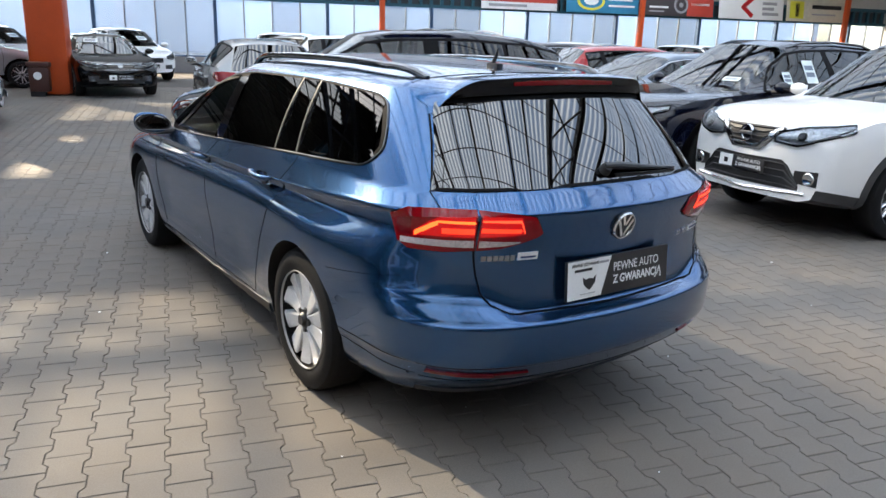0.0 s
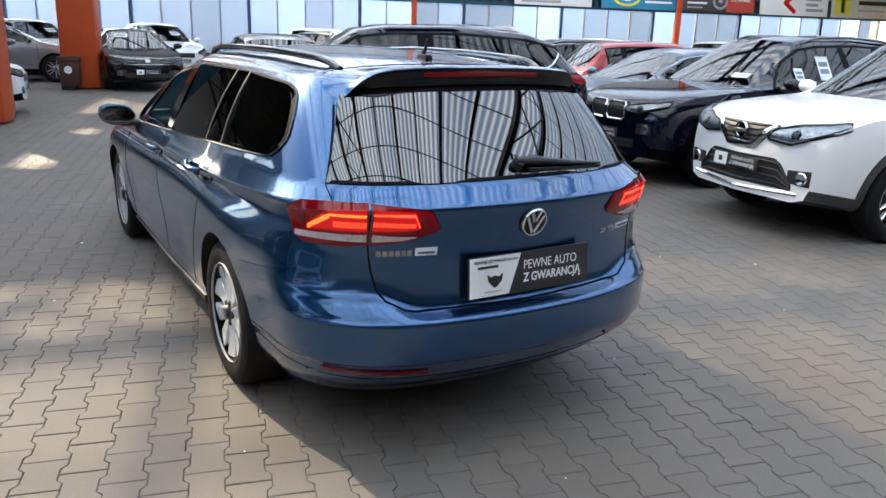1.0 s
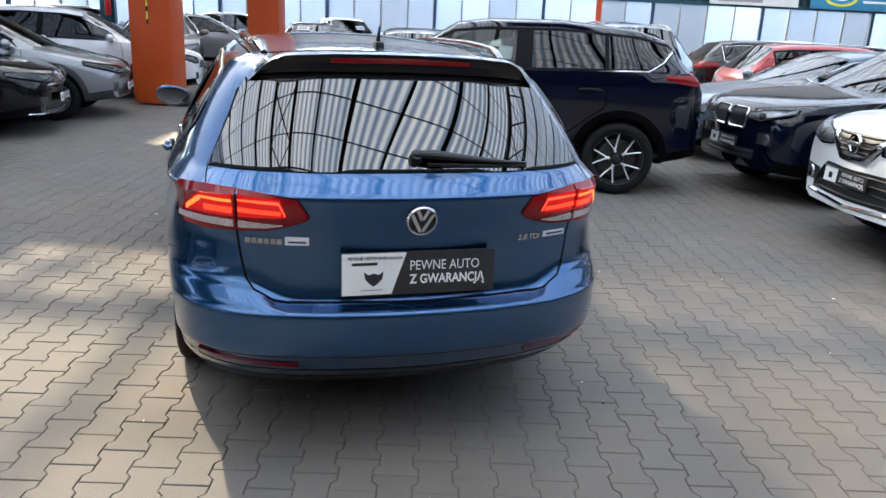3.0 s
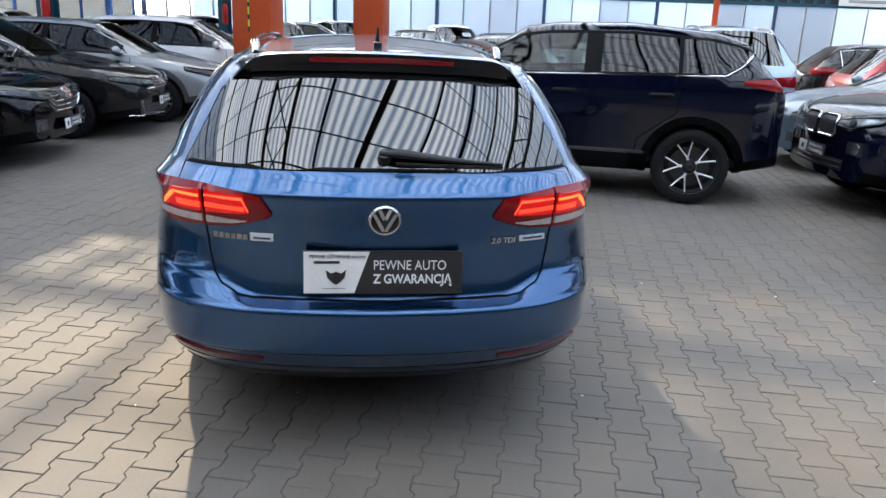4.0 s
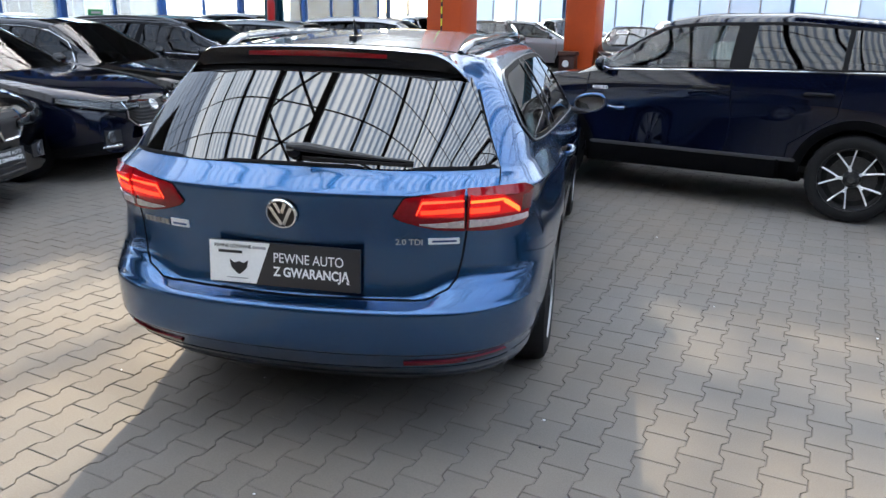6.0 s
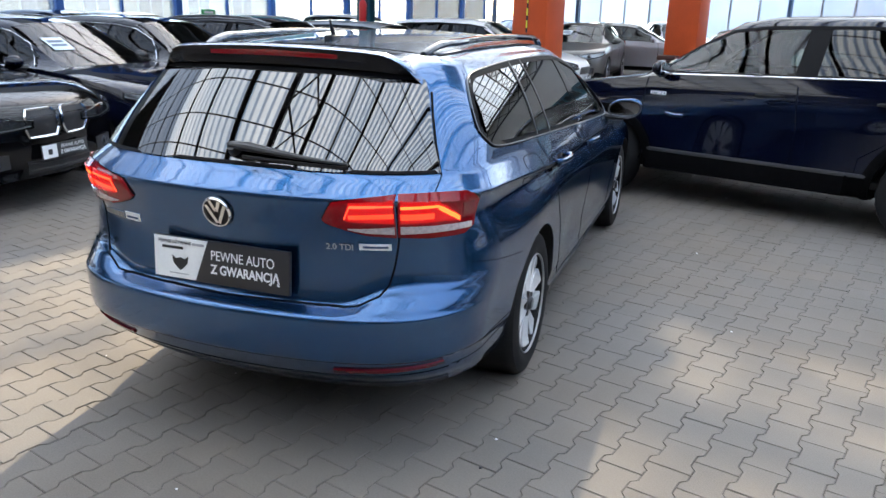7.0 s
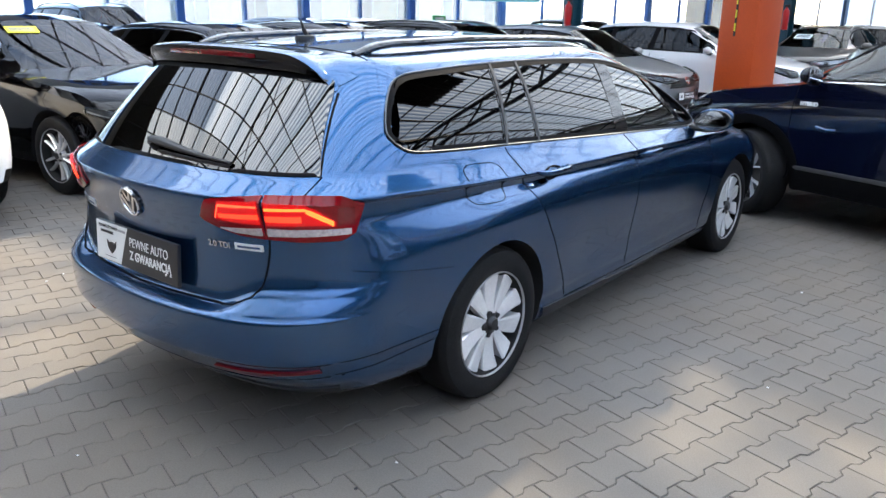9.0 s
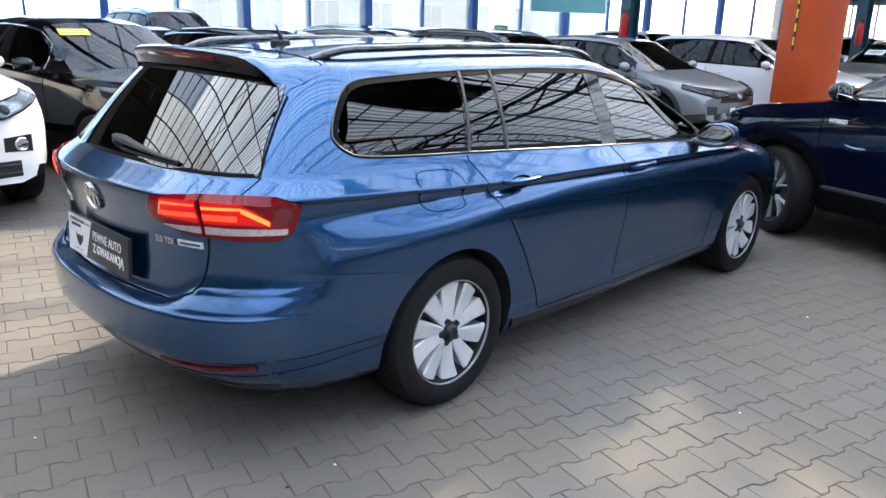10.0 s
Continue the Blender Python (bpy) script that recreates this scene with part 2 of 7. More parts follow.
class Skin:
    """A body's skin, on which lamps, panes, joints and trims are laid."""

    def __init__(self, me):
        from mathutils.bvhtree import BVHTree
        self.tree = BVHTree.FromPolygons([v.co for v in me.vertices], [tuple(p.vertices) for p in me.polygons])

    def cast(self, o, d):
        p, nrm, _, _ = self.tree.ray_cast(Vector(o), Vector(d))
        if p is None:
            p, nrm, _, _ = self.tree.find_nearest(Vector(o) + Vector(d) * 4)
        if nrm.dot(Vector(d)) > 0:
            nrm = -nrm
        return p, nrm

    def rear(self, x, z):
        return self.cast((x, -9, z), (0, 1, 0))

    def front(self, x, z):
        return self.cast((x, 9, z), (0, -1, 0))

    def right(self, y, z):
        return self.cast((4, y, z), (-1, 0, 0))

    def left(self, y, z):
        return self.cast((-4, y, z), (1, 0, 0))

    def top(self, x, y):
        return self.cast((x, y, 5), (0, 0, -1))

    def around(self, ax, ay, sx, sy):
        """Rays towards the upright axis at (ax, ay); an angle of 0 comes along y, 90 degrees along x."""
        def f(a, z):
            d = Vector((-sx * math.sin(a), -sy * math.cos(a), 0))
            return self.cast((ax - 4 * d.x, ay - 4 * d.y, z), d)
        return f


def faired(at, axis, lo, hi, nu=26, nw=8, powers=(0, 1, 2, 3), dw=2):
    """The skin between two lines, replaced by one smooth polynomial, so that panes reflect cleanly."""
    u0, u1 = max(lo[0][0], hi[0][0]), min(lo[-1][0], hi[-1][0])
    mid, half = (u0 + u1) / 2, (u1 - u0) / 2
    rows, vals = [], []

    def terms(a, b):
        x, y = (a - mid) / half, (b - 1.2) / 0.2
        return [x ** i * y ** j for i in powers for j in range(dw + 1)]
    for a in np.linspace(u0 + 0.03 * half, u1 - 0.03 * half, nu):
        zl, zh = lin(a, *zip(*lo)), lin(a, *zip(*hi))
        for b in np.linspace(zl, zh, nw):
            p, _ = at(a, b)
            rows.append(terms(a, b))
            vals.append(p[axis])
    c, *_ = np.linalg.lstsq(np.array(rows), np.array(vals), rcond=None)

    def depth(a, b):
        return float(np.dot(c, terms(a, b)))

    def f(a, b):
        d, e = depth(a, b), 1e-3
        ga, gb = (depth(a + e, b) - d) / e, (depth(a, b + e) - d) / e
        if axis == 1:
            return Vector((a, d, b)), Vector((ga, -1, gb)).normalized()
        s = 1 if d > 0 else -1
        return Vector((d, a, b)), Vector((s, -s * ga, -s * gb)).normalized()
    return f


def patch(at, lo, hi, n=24, k=6, off=0.004, rim=0.008, bulge=0.0):
    """A skin patch between a lower and an upper line, each a list of (u, w), raised by off, with a rim down to the skin."""
    u0, u1 = max(lo[0][0], hi[0][0]), min(lo[-1][0], hi[-1][0])
    vs, fs, nr = [], [], []
    for i in range(n + 1):
        u = u0 + (u1 - u0) * i / n
        a, b = lin(u, *zip(*lo)), lin(u, *zip(*hi))
        for j in range(k + 1):
            p, q = at(u, a + (b - a) * j / k)
            t = math.sin(math.pi * i / n) * math.sin(math.pi * j / k)
            vs.append(p + q * (off + bulge * t ** 0.5))
            nr.append(q)
    for i in range(n):
        for j in range(k):
            fs.append((i * (k + 1) + j, (i + 1) * (k + 1) + j, (i + 1) * (k + 1) + j + 1, i * (k + 1) + j + 1))
    if rim:
        loop = [i * (k + 1) for i in range(n + 1)] + [n * (k + 1) + j for j in range(1, k + 1)] + [i * (k + 1) + k for i in range(n - 1, -1, -1)] + [j for j in range(k - 1, 0, -1)]
        base = len(vs)
        vs += [vs[i] - nr[i] * (off + rim) for i in loop]
        for i in range(len(loop)):
            q = (i + 1) % len(loop)
            fs.append((loop[i], base + i, base + q, loop[q]))
    return vs, fs


def strip(at, path, width, off=0.002, crown=0.0, step=0.03, closed=False, deep=0.004):
    """A narrow band on the skin along a line of (u, w)."""
    pts = [Vector((*p, 0)) for p in path] + ([Vector((*path[0], 0))] if closed else [])
    fine = []
    for a, b in zip(pts, pts[1:]):
        c = max(1, int((b - a).length / step))
        fine += [a.lerp(b, i / c) for i in range(c)]
    fine.append(pts[-1])
    got = [at(p.x, p.y) for p in fine]
    vs, fs = [], []
    for i, (p, q) in enumerate(got):
        d = (got[min(i + 1, len(got) - 1)][0] - got[max(i - 1, 0)][0])
        s = q.cross(d).normalized() * width / 2
        vs += [p - s - q * deep, p - s + q * off, p + q * (off + crown), p + s + q * off, p + s - q * deep]
    for i in range(len(got) - 1):
        for j in range(4):
            fs.append((i * 5 + j, (i + 1) * 5 + j, (i + 1) * 5 + j + 1, i * 5 + j + 1))
    return vs, fs


def rounded(path, times=2, closed=True):
    """Cuts the corners of an outline."""
    for _ in range(times):
        out = []
        for i in range(len(path) if closed else len(path) - 1):
            (a, b), (c, d) = path[i], path[(i + 1) % len(path)]
            out += [(0.75 * a + 0.25 * c, 0.75 * b + 0.25 * d), (0.25 * a + 0.75 * c, 0.25 * b + 0.75 * d)]
        path = out
    return path


def word(text, size, material, parent, m, name="lettering", deep=0.002, bold=0.0, space=1.0, width=0.0):
    """Raised letters as a mesh, in the plane of m (x along the line, y up)."""
    cu = bpy.data.curves.new(name, "FONT")
    cu.body, cu.size, cu.extrude, cu.align_x, cu.align_y, cu.offset, cu.space_character = text, size, deep, "CENTER", "CENTER", bold, space
    tmp = bpy.data.objects.new(name, cu)
    scene.collection.objects.link(tmp)
    me = bpy.data.meshes.new_from_object(tmp.evaluated_get(bpy.context.evaluated_depsgraph_get()))
    bpy.data.objects.remove(tmp)
    bpy.data.curves.remove(cu)
    me.materials.clear()
    if width:                                         # set the line to a given length
        xs = [v.co.x for v in me.vertices]
        mid, k = (max(xs) + min(xs)) / 2, width / (max(xs) - min(xs))
        for v in me.vertices:
            v.co.x = (v.co.x - mid) * k
    return part(name, me, material, parent, m=m)


def facing(p, nrm, up=(0, 0, 1)):
    """A pose at p whose z points along nrm and whose y is as upright as it can be."""
    z = Vector(nrm).normalized()
    x = Vector(up).cross(z).normalized()
    y = z.cross(x)
    return Matrix(((x.x, y.x, z.x, p[0]), (x.y, y.y, z.y, p[1]), (x.z, y.z, z.z, p[2]), (0, 0, 0, 1)))


def cut_arches(me, arches, liner):
    """Cuts wheel openings out of a closed body: (y, z, radius, inner x, side)."""
    ob = new("body_raw", me)
    bm = bmesh.new()
    for y, z, r, x0, side in arches:
        v, f = lathe([(0.0, 0.0), (r, 0.0), (r, 0.6), (0.0, 0.6)], 48)
        m = pose(side * x0, y, z, 0, 0, 0) @ Matrix.Diagonal((side, 1, 1, 1))
        base = [bm.verts.new(m @ Vector(p)) for p in v]
        for q in f:
            loop = [base[i] for i in (q if side > 0 else q[::-1])]
            try:
                bm.faces.new(loop)
            except ValueError:
                pass
    bmesh.ops.remove_doubles(bm, verts=bm.verts, dist=1e-5)
    bmesh.ops.dissolve_degenerate(bm, edges=bm.edges, dist=1e-5)
    bmesh.ops.recalc_face_normals(bm, faces=bm.faces)
    cm = bpy.data.meshes.new("cutter")
    bm.to_mesh(cm)
    bm.free()
    cm.materials.append(liner)
    co = new("cutter", cm)
    mod = ob.modifiers.new("cut", "BOOLEAN")
    mod.operation, mod.object, mod.solver, mod.material_mode = "DIFFERENCE", co, "EXACT", "TRANSFER"
    out = bpy.data.meshes.new_from_object(ob.evaluated_get(bpy.context.evaluated_depsgraph_get()))
    bpy.data.objects.remove(ob), bpy.data.objects.remove(co)
    return out


def split_mesh(me, pick, name):
    """The faces that pick(face) chooses, taken out of me into a mesh of their own."""
    bm = bmesh.new()
    bm.from_mesh(me)
    bm.faces.ensure_lookup_table()
    chosen = {f.index for f in bm.faces if pick(f)}
    other = bm.copy()
    bmesh.ops.delete(bm, geom=[f for f in bm.faces if f.index in chosen], context="FACES")
    bm.to_mesh(me)
    bm.free()
    other.faces.ensure_lookup_table()
    bmesh.ops.delete(other, geom=[f for f in other.faces if f.index not in chosen], context="FACES")
    out = bpy.data.meshes.new(name)
    other.to_mesh(out)
    other.free()
    return out


# ---- wheels ----
WHEELS = {}


def wheel_meshes(r, rim, width, style):
    key = (r, rim, width, style)
    if key in WHEELS:
        return WHEELS[key]
    w = width / 2
    tv, tf = lathe([(rim - 0.008, w - 0.012), (rim + 0.004, w - 0.004), (rim + 0.03, w + 0.004), (r - 0.05, w + 0.006), (r - 0.018, w - 0.006), (r - 0.004, w - 0.024),
                    (r, w - 0.045), (r, -w + 0.045), (r - 0.004, -w + 0.024), (r - 0.05, -w), (rim - 0.008, -w + 0.012)], 64)
    # tread grooves as shallow blocks
    for i in range(64):
        if i % 2:
            for j in (5, 6, 7, 8):
                x, y, z = tv[i * 11 + j]
                s = 1 - 0.006 / r
                tv[i * 11 + j] = (x, y * s, z * s)
    tyre = mesh_of("tyre", tv, tf, TYRE)
    # rim: outer lip and barrel, then spokes out to the lip
    rv, rf = lathe([(rim - 0.002, w - 0.008), (rim + 0.004, w - 0.004), (rim + 0.002, w + 0.001), (rim - 0.001, w), (rim - 0.003, w - 0.010)], 64)
    bv, bf = lathe([(rim - 0.006, w - 0.010), (rim - 0.018, w - 0.03), (rim - 0.03, -w * 0.2), (rim - 0.02, -w + 0.02)], 64)
    pairs = [(rv, rf)]
    hubx = w - 0.012
    pairs.append(lathe([(0.0, hubx + 0.004), (0.030, hubx + 0.004), (0.034, hubx - 0.002), (0.06, hubx - 0.010), (0.072, hubx - 0.03), (0.075, hubx - 0.06)], 24))

    def spoke(a0, half0, half1, lean=0.0, r0=0.05, r1=None, dip=0.012, edge=0.012, straight=False):
        r1 = r1 or rim - 0.006
        vs, fs = [], []
        for i in range(6):
            t = i / 5
            rr = r0 + (r1 - r0) * t
            h = half0 + (half1 - half0) * t
            a = a0 + lean * t * (1 if straight else t)
            x = hubx - 0.006 + (w - 0.012 - hubx) * t - dip * math.sin(math.pi * t)
            if straight:                              # a straight bar between its two ends
                e0, e1 = (r0 * math.cos(a0), r0 * math.sin(a0)), (r1 * math.cos(a0 + lean), r1 * math.sin(a0 + lean))
                u, v = e0[0] + (e1[0] - e0[0]) * t, e0[1] + (e1[1] - e0[1]) * t
                rr, a = math.hypot(u, v), math.atan2(v, u)
            c, s = math.cos(a), math.sin(a)
            for q, dx in ((-h, -0.035), (-h, -edge), (0, 0.0), (h, -edge), (h, -0.035)):
                vs.append((x + dx, rr * c - q * s, rr * s + q * c))
        for i in range(5):
            for j in range(4):
                fs.append((i * 5 + j, (i + 1) * 5 + j, (i + 1) * 5 + j + 1, i * 5 + j + 1))
        return vs, fs

    def blade(a0, half0, half1, lean, hand):
        """A broad flat spoke with a ridge along one edge and a face that falls away to the other."""
        vs, fs, r0, r1 = [], [], 0.045, rim - 0.002
        for i in range(7):
            t = i / 6
            rr, h, a = r0 + (r1 - r0) * t, half0 + (half1 - half0) * t ** 0.8, a0 + lean * t * t
            x = hubx - 0.004 + (w - 0.008 - hubx) * t - 0.006 * math.sin(math.pi * t)
            c, s = math.cos(a), math.sin(a)
            for q, dx in ((-h, -0.045), (-h, -0.004), (-h * 0.72, 0.0), (h * 0.92, -0.009), (h, -0.015), (h, -0.045)):
                q *= hand
                vs.append((x + dx, rr * c - q * s, rr * s + q * c))
        fs = [(i * 6 + j, (i + 1) * 6 + j, (i + 1) * 6 + j + 1, i * 6 + j + 1)[::hand] for i in range(6) for j in range(5)]
        return vs, fs

    if style == "turbine":       # five pairs of broad blades
        for i in range(5):
            a = 2 * math.pi * i / 5 + 0.3
            pairs += [blade(a - 0.30, 0.018, 0.047, -0.02, 1), blade(a + 0.24, 0.018, 0.049, 0.09, -1)]
    elif style == "vee":         # five thin forked spokes
        for i in range(5):
            a = 2 * math.pi * i / 5 + math.pi / 6
            pairs += [spoke(a, 0.015, 0.010, 0, r0=0.03, r1=rim * 0.46, edge=0.003), spoke(a - 0.015, 0.006, 0.0065, -0.28, r0=rim * 0.34, r1=rim * 0.95, edge=0.003, straight=True), spoke(a + 0.015, 0.006, 0.0065, 0.28, r0=rim * 0.34, r1=rim * 0.95, edge=0.003, straight=True)]
    else:                        # ten slim spokes
        for i in range(10):
            a = 2 * math.pi * i / 10
            pairs.append(spoke(a + (0.06 if i % 2 else -0.06), 0.012, 0.012, 0.05 * (1 if i % 2 else -1)))
    rimm = mesh_of("rim", *joined(*(pairs[:1] + [(bv, bf)] if style == "turbine" else pairs[:2])), DALLOY if style == "vee" else LIP, angle=0.5)
    spk = mesh_of("spokes", *joined(*pairs[2:]), ALLOY, angle=0.3)
    # near-black barrel and disc stand in for the shade behind the spokes
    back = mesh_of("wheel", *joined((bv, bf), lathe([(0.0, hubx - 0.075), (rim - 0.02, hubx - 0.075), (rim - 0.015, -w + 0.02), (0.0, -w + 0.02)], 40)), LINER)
    disc = mesh_of("brake_disc", *lathe([(0.05, hubx - 0.05), (rim * 0.72, hubx - 0.05), (rim * 0.72, hubx - 0.072), (0.05, hubx - 0.072)], 40), BRAKE)
    bolts = mesh_of("hub_cap", *joined(*(pairs[1:2] if style == "turbine" else ()), lathe([(0.0, hubx + 0.012), (0.024, hubx + 0.012), (0.030, hubx + 0.004)], 20), *[([(x, y + 0.05 * math.cos(a), z + 0.05 * math.sin(a)) for x, y, z in v], f) for a in (0.2, 1.457, 2.713, 3.97, 5.227) for v, f in [lathe([(0.0, hubx - 0.002), (0.011, hubx - 0.001), (0.0115, hubx - 0.02)], 10)]]), TRIM)
    WHEELS[key] = (back, tyre, rimm, disc, bolts, spk)
    return WHEELS[key]


def add_wheel(car, x, y, r, rim, width, style, side, steer=0.0, spin=0.0, finish=None):
    meshes = wheel_meshes(r, rim, width, style)
    m = pose(side * (x - width / 2), y, r, 0, 0, (180 if side < 0 else 0) + steer) @ pose(0, 0, 0, spin)
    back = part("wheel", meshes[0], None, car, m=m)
    part("tyre", meshes[1], None, back)
    part("rim", meshes[2], None, back)
    ri = part("spokes", meshes[5], None, back)
    if finish:
        ri.material_slots[0].link = "OBJECT"
        ri.material_slots[0].material = finish
    part("brake_disc", meshes[3], None, back)
    part("hub_cap", meshes[4], None, back)
    return back


def seat(car, x, y, material=INTER, w=0.26):
    bm = bmesh.new()
    box(bm, (x - w, y - 0.25, 0.42), (x + w, y + 0.28, 0.60), 0.05)
    box(bm, (x - w, -0.09, 0), (x + w, 0.07, 0.56), 0.05, pose(0, y - 0.24, 0.55, 12))
    box(bm, (x - 0.13, -0.05, 0.60), (x + 0.13, 0.05, 0.78), 0.04, pose(0, y - 0.24, 0.55, 12))
    return part("seat", bm, material, car)


# ---- the blue estate car: nose along +y, rear bumper near y = 0 ----


def ring_pts(W, yr, yf, lr, lf, nr, cr, cf, counts):
    """Half an outline in plan, from the middle of the tail round the side to the middle of the nose, evenly stepped."""
    def end(y0, ln, c, n):
        xs = np.concatenate([np.linspace(0, 0.8, 60), 1 - (1 - np.linspace(0.8, 1, 200)[1:]) ** 1.0])
        y = ln * (1 - np.sqrt(np.clip(1 - xs ** n, 0, 1))) + c * (xs * W) ** 2
        return xs * W, y
    nrear, nside, nfront = counts

    def even(x, y, n, bias=1.0):
        d = np.concatenate([[0], np.cumsum(np.hypot(np.diff(x), np.diff(y)))])
        s = np.linspace(0, 1, n + 1) ** bias * d[-1]
        return np.interp(s, d, x), np.interp(s, d, y)
    xr, yrr = even(*end(yr, lr, cr, nr), nrear)
    xf, yff = even(*end(yf, lf, cf, nr), nfront)
    yr2, yf2 = yr + yrr, yf - yff
    ys = np.linspace(yr2[-1], yf2[-1], nside + 1)
    return np.concatenate([xr, np.full(nside - 1, W), xf[::-1]]), np.concatenate([yr2, ys[1:-1], yf2[::-1]])


# rows: z at the tail, amidships, at the front wheel; half width; y of tail and nose in the middle; corner lengths
LEVELS = [
    (0.24, 0.20, 0.22, 0.00, 0.40, 4.10, 0.05, 0.05),
    (0.24, 0.20, 0.22, 0.70, 0.14, 4.35, 0.20, 0.3),
    (0.265, 0.205, 0.225, 0.81, 0.07, 4.50, 0.28, 0.35),
    (0.31, 0.225, 0.25, 0.848, 0.01, 4.58, 0.32, 0.45),
    (0.35, 0.27, 0.29, 0.866, -0.045, 4.61, 0.34, 0.5),
    (0.405, 0.335, 0.34, 0.876, -0.088, 4.63, 0.35, 0.5),
    (0.428, 0.352, 0.36, 0.882, -0.104, 4.63, 0.35, 0.5),
    (0.440, 0.372, 0.38, 0.887, -0.119, 4.635, 0.35, 0.5),
    (0.50, 0.45, 0.45, 0.894, -0.127, 4.64, 0.36, 0.5),
    (0.56, 0.53, 0.52, 0.900, -0.129, 4.64, 0.37, 0.5),
    (0.590, 0.58, 0.57, 0.903, -0.126, 4.63, 0.37, 0.5),
    (0.602, 0.61, 0.60, 0.904, -0.116, 4.63, 0.37, 0.5),
    (0.610, 0.65, 0.63, 0.905, -0.085, 4.62, 0.36, 0.5),
    (0.618, 0.69, 0.66, 0.905, -0.055, 4.61, 0.36, 0.5),
    (0.650, 0.74, 0.70, 0.904, -0.040, 4.58, 0.36, 0.5),
    (0.72, 0.79, 0.745, 0.901, -0.032, 4.52, 0.36, 0.5),
    (0.80, 0.84, 0.79, 0.893, -0.030, 4.45, 0.36, 0.5),
    (0.87, 0.875, 0.825, 0.882, -0.040, 4.34, 0.36, 0.5),
    (0.93, 0.905, 0.855, 0.869, -0.055, 4.2, 0.37, 0.5),
    (0.978, 0.925, 0.873, 0.872, -0.066, 4.08, 0.38, 0.5),
    (0.997, 0.937, 0.885, 0.893, -0.064, 3.98, 0.38, 0.5),
    (1.006, 0.944, 0.893, 0.894, -0.055, 3.9, 0.38, 0.5),
    (1.018, 0.970, 0.908, 0.882, -0.038, 3.78, 0.37, 0.45),
    (1.040, 1.017, 0.935, 0.859, -0.006, 3.62, 0.36, 0.4),
    (1.064, 1.068, 0.962, 0.836, 0.029, 3.48, 0.35, 0.35),
    (1.14, 1.14, 1.05, 0.806, 0.105, 3.32, 0.34, 0.3),
    (1.23, 1.23, 1.15, 0.755, 0.190, 3.10, 0.33, 0.3),
    (1.31, 1.31, 1.25, 0.704, 0.265, 2.87, 0.32, 0.3),
    (1.37, 1.375, 1.33, 0.660, 0.322, 2.66, 0.31, 0.3),
    (1.405, 1.412, 1.385, 0.625, 0.355, 2.52, 0.30, 0.3),
]
ROOF = [(0.575, 0.38, 0.36, 2.44), (0.50, 0.62, 0.37, 2.40), (0.40, 0.78, 0.39, 2.37), (0.27, 0.91, 0.41, 2.34), (0.13, 0.98, 0.43, 2.32), (0.0, 1.0, 0.45, 2.30)]


def roof_z(y):
    return 1.503 - 0.064 * ((1.62 - y) / 1.2) ** 2 if y < 1.62 else 1.503 - 0.085 * ((y - 1.62) / 0.95) ** 2


def gentle(s, y):
    """A smooth curve through y at 0, 1, 2 and so on that never overshoots."""
    d = np.diff(y)
    m = np.zeros(len(y))
    for i in range(1, len(y) - 1):
        if d[i - 1] * d[i] > 0:
            m[i] = 2 * d[i - 1] * d[i] / (d[i - 1] + d[i])
    m[0], m[-1] = d[0], d[-1]
    k = np.minimum(s.astype(int), len(y) - 2)
    t = s - k
    return (2 * t ** 3 - 3 * t ** 2 + 1) * y[k] + (t ** 3 - 2 * t ** 2 + t) * m[k] + (3 * t ** 2 - 2 * t ** 3) * y[k + 1] + (t ** 3 - t ** 2) * m[k + 1]


def drawn_in(x, y):
    """The body narrows a little towards its tail."""
    t = np.clip((1.0 - y) / 0.75, 0, 1)
    return x * (1 - 0.036 * t * t * (3 - 2 * t))


